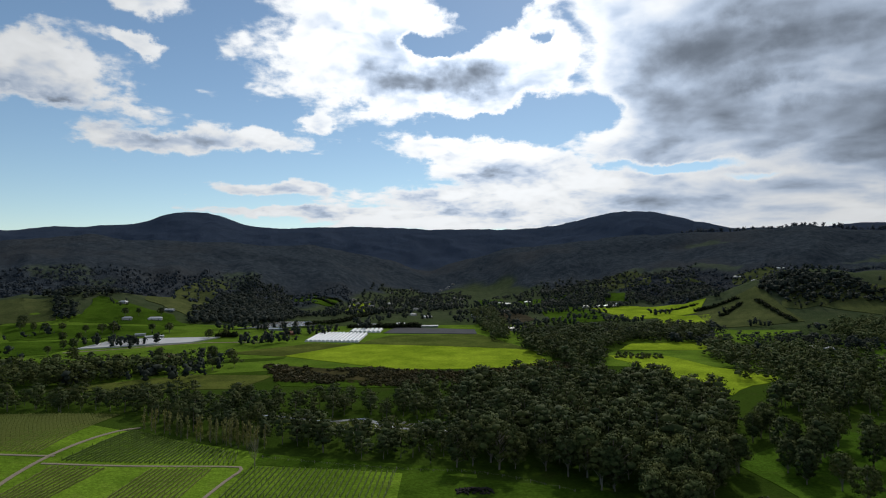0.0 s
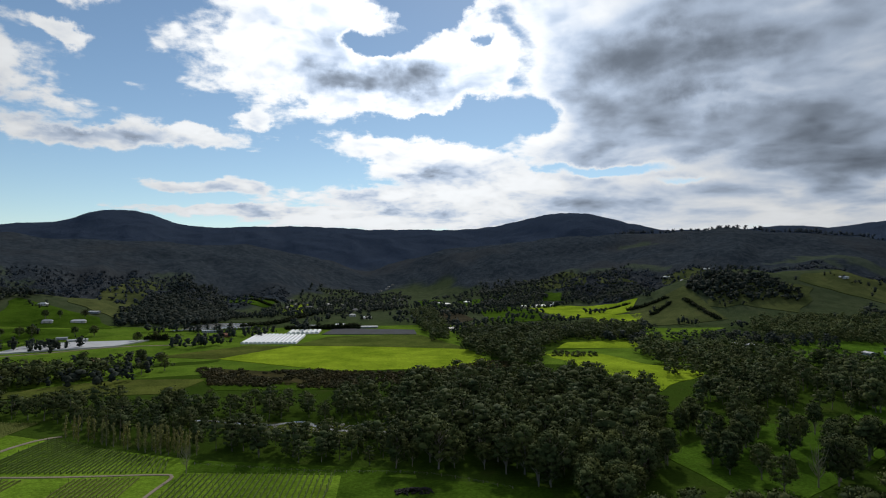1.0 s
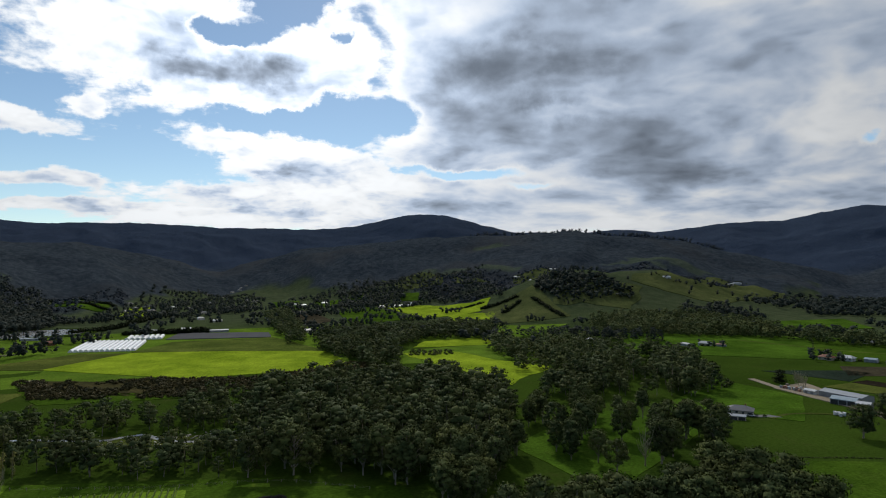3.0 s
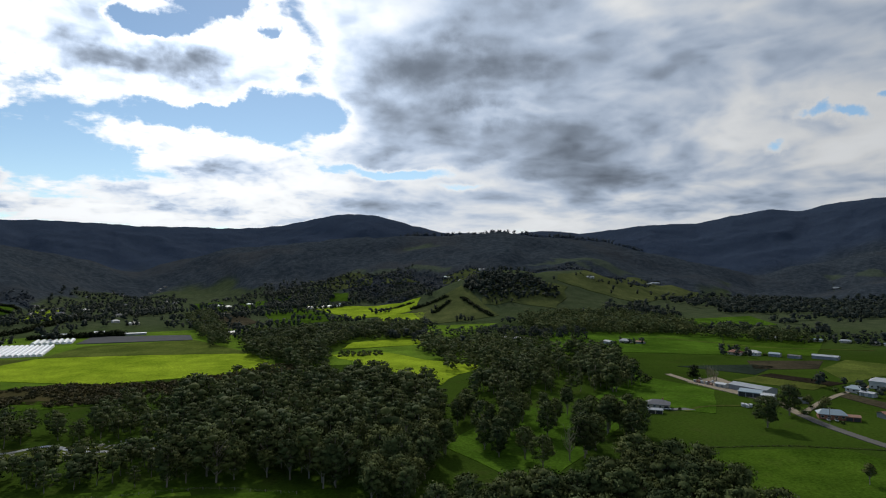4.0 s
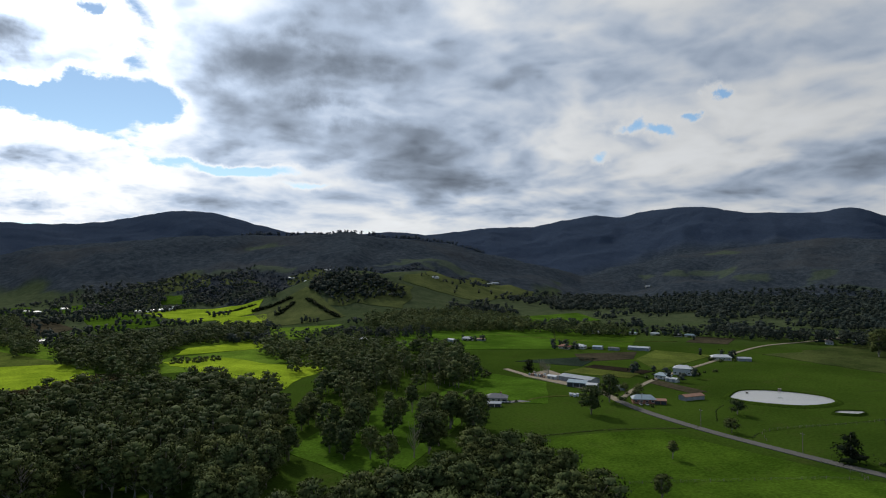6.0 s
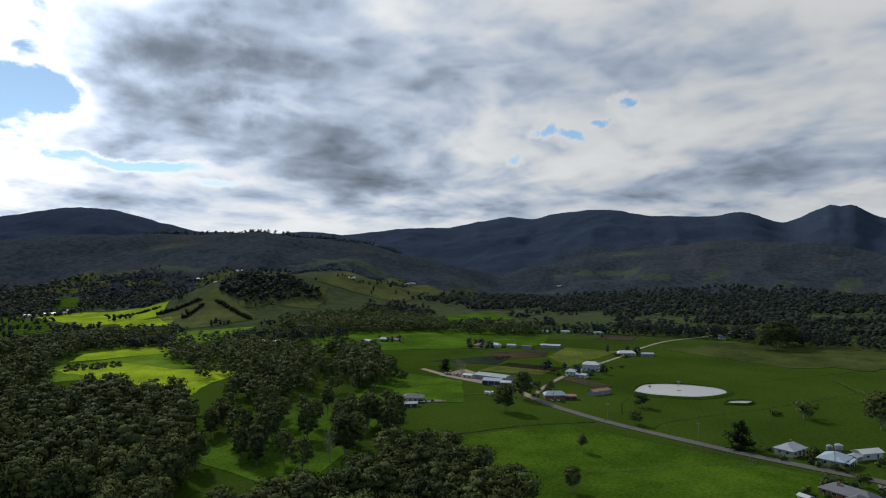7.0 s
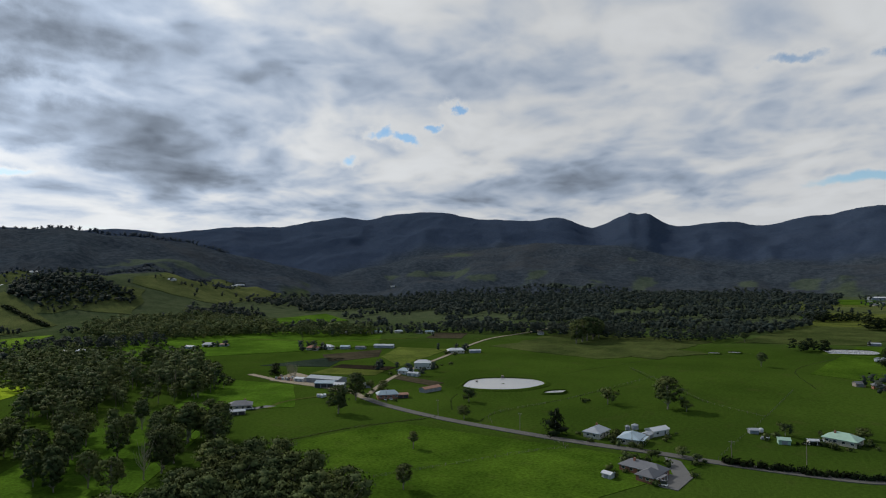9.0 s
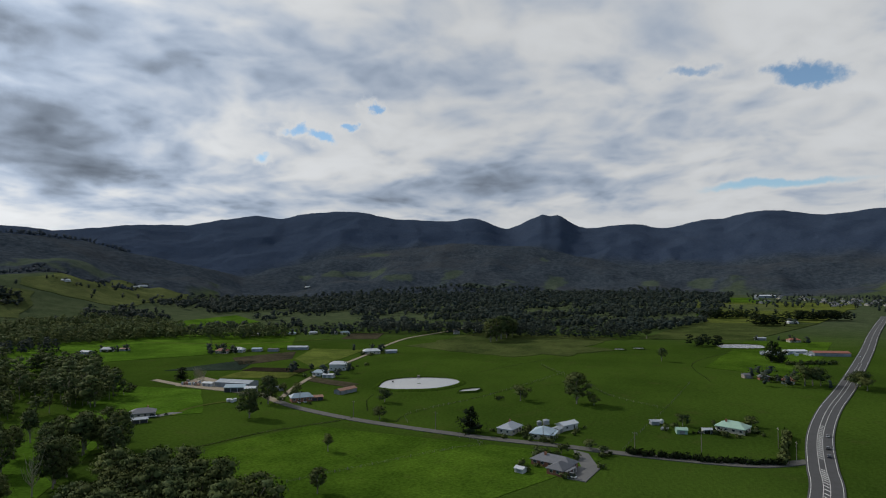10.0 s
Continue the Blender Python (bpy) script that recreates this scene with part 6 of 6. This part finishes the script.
for pts, hh, sd in (([(535, 1112), (508, 1092), (481, 1071)], 7, 11), ([(557, 1099), (552, 1030), (547, 964)], 7, 12), ([(541, 1144), (505, 1150), (472, 1157)], 9, 13), ([(504, 1230), (470, 1238), (436, 1247)], 6, 14),
                    ([(-480, 1596), (-370, 1540), (-255, 1476)], 8, 15), ([(-446, 1639), (-350, 1600), (-255, 1561)], 8, 16), ([(-150, 985), (-90, 990), (-40, 985)], 8, 17), ([(-310, 852), (-285, 853)], 11, 18)):
    hedge(pts, hh * 0.8, 7.5, "dark hedge row crossing the far hillside" if sd < 17 else "dense dark windbreak beside the sheds", DARK_LEAF, 2.6, sd)
# reeds and turned earth along the paddock ditches
hedge([(236, 268), (261, 240), (304, 221), (342, 194), (352, 190)], 0.7, 1.3, "dark rushes along a paddock ditch", EUC, 1.6, 21)
hedge([(236, 160), (265, 139), (308, 108), (322, 94)], 0.5, 1.0, "dark rushes along a paddock drain", EUC, 1.6, 22)
# garden shrubs
q = np.array([(345, 78), (343, 60), (356, 52), (362, 70), (336, 62), (309, 64), (312, 58), (290, 66), (314, 44), (318, 34), (321, 32), (326, 30), (330, 52), (331, 34), (404, -42), (400, -46), (392, -44), (389, -40), (384, -30), (392, 2), (388, 4), (382, 3), (420, 398), (392, 262), (398, 268), (396, 256), (380, 262), (402, 275), (404, 282), (468, 300), (486, 306), (502, 302), (525, 296), (535, 286), (545, 280), (520, 282), (490, 280), (380, 400), (372, 395), (384, 408), (366, 392), (434, 118), (438, 116), (640, 305)], float)
g = []
for x, y, L in GARDENS:
    for k in range(int(RNG.integers(3, 8))):
        a = RNG.random() * 6.28
        d = L * (0.62 + 0.45 * RNG.random())
        g.append((x + d * math.cos(a), y + d * math.sin(a)))
q = np.concatenate([q, np.array(g)])
far_gardens = np.array([(x + 16 * RNG.normal(), y + 16 * RNG.normal()) for x, y, L in GARDENS if math.hypot(x, y) > 550 for k in range(5)])
stand("garden_trees", GUMS_FAR, far_gardens, 6 + 6 * RNG.random(len(far_gardens)), EUC_FAR, RNG, "dark garden trees round the far farmhouses")
stand("garden_shrubs", SHRUBS, q + RNG.normal(size=q.shape), 2.2 + 2.6 * RNG.random(len(q)), EUC, RNG, "dark garden shrubs round the farmhouses", 1.0, "shrubs")
for x, y, h, wd in ((408, -44, 7, 1.2), (398, -6, 8, .9), (318, 53, 6, 1.1), (308, 62, 6, 1.2), (330, 40, 6, 1.1), (325, 33, 5, 1.2), (410, 270, 8, 1), (400, 275, 9, .9), (395, 262, 7, 1)):
    put_round(x, y, h, False, "small dark garden tree beside a house", wd)
put_tree(424, 395, 11, "cypress", 1, "dark dense conifer beside farm sheds", 1.4)
for x, y, h in ((697, -95, 22), (693, -103, 16)):
    put_tree(x, y, h, "cypress", None, "tall dark conifer before the nursery", 1.1)
for x, y, h in ((565, -100, 19), (568, -106, 16), (570, -112, 14), (562, -134, 15), (575, -140, 14), (556, -140, 12)):
    put_round(x, y, h, False, "large dark tree beside the highway", 1.0)
for k in range(7):
    bare_tree(428 - k * 1.2, 384 - 2.6 * k, 10 + RNG.random() * 2, "slender leafless poplar beside farm sheds")
for x, y, h in ((-216, 582, 13), (-202, 600, 10), (-235, 640, 11), (-300, 655, 13)):
    put_round(x, y, h)
# bracken on the rough bank
q = sow([(-176, 612), (-165, 580), (-140, 520), (-90, 505), (-30, 492), (20, 505), (60, 560), (-28, 574), (-60, 590), (-110, 588)], 4.2, RNG, 0.34, 26, 3)
stand("bracken", SHRUBS, q, 1.6 + 2.2 * RNG.random(len(q)), SCRUB_LEAF, RNG, "rust-brown bracken and scrub on a rough bank", 1.3, "scrub")
q = sow([(118, 628), (40, 578), (75, 540), (140, 590)], 4.0, RNG, 0.2, 30, 3)
stand("bracken", SHRUBS, q, 1.4 + 1.6 * RNG.random(len(q)), SCRUB_LEAF, RNG, "rust-brown bracken beside the wood", 1.3, "scrub")
ribbon("bank_track", [(-165, 612), (-150, 590), (-128, 545), (-115, 527)], 4.0, GRAVEL, "pale earth track down the bracken bank", "track")
ribbon("field_track", [(-430, 700), (-380, 735), (-320, 785), (-225, 800)], 4.0, GRAVEL, "pale farm track beside the netted orchard", "track")
# tree lines beyond the highway flats
for pts, hh in (([(1240, -70), (1280, -145)], 16), ([(1110, -130), (1125, -170)], 20), ([(1240, -200), (1285, -300)], 17), ([(800, -30), (812, -44), (806, -56)], 14)):
    p = curve_through(pts, 7.0)
    p = np.concatenate([p, p + 7]) + RNG.normal(size=(2 * len(p), 2)) * 3
    stand("windbreak", GUMS_LITE, p, hh * (0.7 + 0.5 * RNG.random(len(p))), DARK_LEAF, RNG, "dark windbreak trees across the flats", 1.2)
q = sow(ring([(96, 1700), (110, 1700), (110, 2400), (96, 2400)]), 34, RNG, 0.35, 150, 5)
stand("town_trees", GUMS_FAR, q, 8 + 7 * RNG.random(len(q)), EUC_FAR, RNG, "dark trees between the houses of the town")
q = sow([(820, 320), (560, 560), (640, 700), (900, 520)], 60, RNG, 0.6, 90, 6)
stand("paddock_trees", GUMS_FAR, q, 6 + 6 * RNG.random(len(q)), EUC_FAR, RNG, "single dark trees in broad green paddocks")
q = np.array([(950, 1130), (1000, 1160), (1060, 1180), (1010, 1100), (1100, 1220), (1150, 1260), (1180, 1300), (930, 1090), (1210, 1290), (1260, 1330), (900, 1060), (1080, 1130)], float)
stand("hillside_trees", GUMS_FAR, q, 10 + 7 * RNG.random(len(q)), EUC_FAR, RNG, "single dark trees on a hillside paddock")
# dark scrub on the slope beside the hedge hill, and bush in the gullies
q = np.concatenate([sow([(575, 1100), (610, 1180), (800, 1130), (760, 1060), (640, 1060)], 10, RNG, 0.46, 45, 4), sow([(-410, 985), (-470, 1380), (-330, 1350), (-275, 1070)], 10, RNG, 0.02, 60, 4),
                    sow([(150, 1900), (420, 2000), (700, 1700), (640, 1560), (420, 1720), (160, 1850)], 18, RNG, 0.3, 70, 4), sow([(-700, 1030), (-640, 1150), (-560, 1130), (-600, 1040)], 12, RNG, 0.1, 60, 5)])
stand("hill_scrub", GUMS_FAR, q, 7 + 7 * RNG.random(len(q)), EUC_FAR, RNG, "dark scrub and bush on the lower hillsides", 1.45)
# a young orchard and hedges beside the bright pasture
q = sow([(175, 640), (190, 690), (238, 668), (225, 640)], 6.5, RNG)
stand("orchard_trees", SHRUBS, q, 3.0 + RNG.random(len(q)), EUC, RNG, "rows of small bare orchard trees", 0.9, "trees")
q = np.concatenate([sow([(300, 725), (310, 760), (400, 790), (470, 760), (440, 730)], 11, RNG, 0.35, 40, 7), sow([(205, 790), (215, 830), (420, 930), (440, 900)], 12, RNG, 0.4, 40, 8), sow([(520, 660), (540, 690), (440, 760), (420, 720)], 11, RNG, 0.3, 40, 9)])
stand("hedgerow_gums", GUMS_LITE, q, 9 + 8 * RNG.random(len(q)), EUC_FAR, RNG, "dark gum trees in rows between paddocks")
# small things round the farms
def water_tank(x, y, r, h, mat, label):
    top = tagged(new("water_tank"), label, "tank", "water tanks")
    top.matrix_world = pose(x, y, up(x, y) + 0.2)
    bm = bmesh.new()
    bmesh.ops.create_cone(bm, cap_ends=False, segments=20, radius1=r, radius2=r, depth=h)
    bmesh.ops.translate(bm, vec=(0, 0, h / 2), verts=bm.verts)
    part("wall", bm, mat, top)
    bm = bmesh.new()
    bmesh.ops.create_cone(bm, cap_ends=True, segments=20, radius1=r * 1.04, radius2=0.3, depth=0.7)
    bmesh.ops.translate(bm, vec=(0, 0, h + 0.35), verts=bm.verts)
    part("lid", bm, mat, top)


water_tank(375.5, 71.5, 2.0, 2.4, ROOF_PALE, "round pale concrete water tank on grass")
water_tank(372, 75, 1.5, 2.0, WALL_TIN, "small round tin water tank on grass")
water_tank(288, 322, 1.3, 2.0, ROOF_PALE, "small pale water tank beside lone house")
water_tank(401, 6, 1.3, 1.8, ROOF_WHITE, "small white water tank in paddock")


def crate(x, y, turn, w_, d_, h_, mat, label, name="crate"):
    top = tagged(new(name), label, name.replace("_", " "), "boxes and bins on the farms")
    top.matrix_world = pose(x, y, up(x, y) + 0.35, 0, 0, turn)
    bm = boxed(-w_ / 2, -d_ / 2, 0, w_ / 2, d_ / 2, h_)
    bmesh.ops.bevel(bm, geom=bm.edges[:], offset=0.06, segments=1, affect="EDGES")
    part("box", bm, mat, top)
    part("lid", boxed(-w_ / 2 - 0.06, -d_ / 2 - 0.06, h_, w_ / 2 + 0.06, d_ / 2 + 0.06, h_ + 0.12), mat, top)


for k in range(7):
    crate(362 + 1.6 * (k % 4) + RNG.random(), 292 + 4.0 * (k // 4) + 1.8 * (k % 2), RNG.random() * 90, 1.6, 1.6, 1.7, ROOF_WHITE, "white feed box standing in grass", "feed_box")
for k in range(16):
    crate(404 + 12 * RNG.random(), 360 + 22 * RNG.random(), RNG.random() * 90, 1.4 + 2 * RNG.random(), 1.4, 1.0 + RNG.random(), (TIMBER, ROOF_PALE, ROOF_RUST)[k % 3], "stacked timber bin in the farm yard", "timber_bin")
for k in range(22):
    crate(752 + 22 * RNG.random(), -140 + 48 * RNG.random(), RNG.random() * 90, 2 + 3 * RNG.random(), 2.2, 1.2 + RNG.random(), (ROOF_WHITE, ROOF_PALE, WALL_TIN)[k % 3], "pale nursery bench in a yard", "nursery_bench")
for k in range(6):
    crate(383 + 5 * RNG.random(), 1 + 5 * RNG.random(), RNG.random() * 90, 1.0, 1.0, 0.9, (ROOF_WHITE, WALL_TIN)[k % 2], "pale bin beside a green hut", "bin")
crate(497, 205, 20, 3.0, 2.2, 2.0, TIMBER, "dark pump hut on the dam bank", "pump_hut")
crate(470, 217, 20, 2.0, 1.6, 1.2, TIMBER, "dark pump box on the dam bank", "pump_box")
q = np.array([(322, 31), (319, 33), (404, -38), (407, -40)], float)
stand("garden_bushes", SHRUBS, q, np.array([2.2, 1.6, 4.0, 5.0]), WILLOW_LEAF, RNG, "yellow-green garden bushes beside houses", 1.0, "shrubs")
# drains and rush lines in the wide paddocks
for pts, sd in (([(352, 160), (369, 161), (400, 150), (450, 128), (520, 100)], 31), ([(540, 165), (620, 130), (700, 90), (760, 20)], 32), ([(470, 40), (520, 75), (600, 118)], 33), ([(560, -30), (660, -20), (760, -60)], 34), ([(420, 210), (400, 205), (372, 190)], 35)):
    hedge(pts, 0.5, 0.9, "thin line of rushes along a paddock drain", EUC, 2.4, sd)
# trees between the fields of the town flats
q = sow(ring([(93, 1330), (112, 1400), (112, 1750), (94, 1750)]), 30, RNG, 0.62, 90, 12)
stand("flat_trees", GUMS_FAR, q, 8 + 8 * RNG.random(len(q)), EUC_FAR, RNG, "dark tree rows across the flats")

# the great spreading gums before the forest edge
for x, y, h in ((770, 217, 25), (786, 214, 30), (803, 212, 32), (820, 209, 30), (836, 205, 25), (812, 222, 27)):
    put_tree(x, y, h, "gum", None, "great spreading dark gum tree before the forest edge", 1.15)
# trees round the west flats
for x, y in ((-598, 876), (-580, 878), (-555, 865), (-495, 806), (-505, 875), (-484, 880), (-433, 680), (-441, 740), (-469, 881), (-507, 989), (-491, 999), (-464, 1019), (-418, 891), (-395, 895),
             (-238, 639), (-217, 637), (-376, 604), (-381, 639), (-316, 837), (-298, 851), (-610, 900), (-540, 880), (-470, 800), (-450, 735)):
    put_tree(x, y, 11 + 6 * RNG.random(), "gum", None, "dark gum tree on the green west flats", 1.2)
q = np.concatenate([sow([(238, 1484), (298, 1859), (463, 1714), (425, 1549)], 13, RNG, 0.2, 60, 4), sow([(445, 1518), (489, 1644), (641, 1474), (532, 1252)], 13, RNG, 0.3, 60, 5),
                    sow([(-406, 980), (-448, 1106), (-501, 1508), (-530, 1638), (-458, 1765), (-319, 1321), (-253, 1235), (-282, 1088)], 12, RNG, 0.06, 60, 6),
                    sow([(-580, 926), (-648, 1030), (-587, 999), (-561, 948)], 9, RNG), sow([(-250, 1400), (-230, 2100), (60, 2300), (90, 1900), (40, 1450), (-60, 1250)], 22, RNG, 0.38, 110, 6)])
q = np.concatenate([q, sow([(579, 1141), (590, 1060), (640, 1020), (730, 1010), (766, 1084), (690, 1123), (629, 1212)], 10, RNG, 0.3, 50, 7)])
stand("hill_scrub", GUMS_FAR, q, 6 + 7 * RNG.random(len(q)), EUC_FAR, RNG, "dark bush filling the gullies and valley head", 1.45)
hedge([(-222, 1020), (-182, 1083), (-159, 1206), (-123, 1430)], 8, 8, "dark tree hedge below the hedge-row hill", DARK_LEAF, 4.0, 51)
hedge([(-100, 978), (-70, 985), (-36, 997)], 9, 8, "dense dark windbreak beside white sheds", DARK_LEAF, 3.0, 52)

# small farms between the hedges up the valley
for x, y, ln, r in ((103, 942, 14, ROOF_PALE), (62, 1215, 12, ROOF_WHITE), (-30, 1180, 16, ROOF_WHITE), (-60, 1240, 12, ROOF_PALE), (165, 1603, 18, ROOF_WHITE), (130, 1330, 12, ROOF_GREY), (-139, 1617, 14, ROOF_WHITE), (-100, 1560, 12, ROOF_PALE),
                    (-494, 969, 14, ROOF_PALE), (-459, 988, 20, ROOF_WHITE), (893, 272, 14, ROOF_PALE), (852, 292, 12, ROOF_GREY)):
    house(x, y, 12 + 20 * RNG.random(), ln, 8, 3.0, 1.9, r, WALL_WHITE, "small pale farm building between hedges and trees", 0.7, 2)
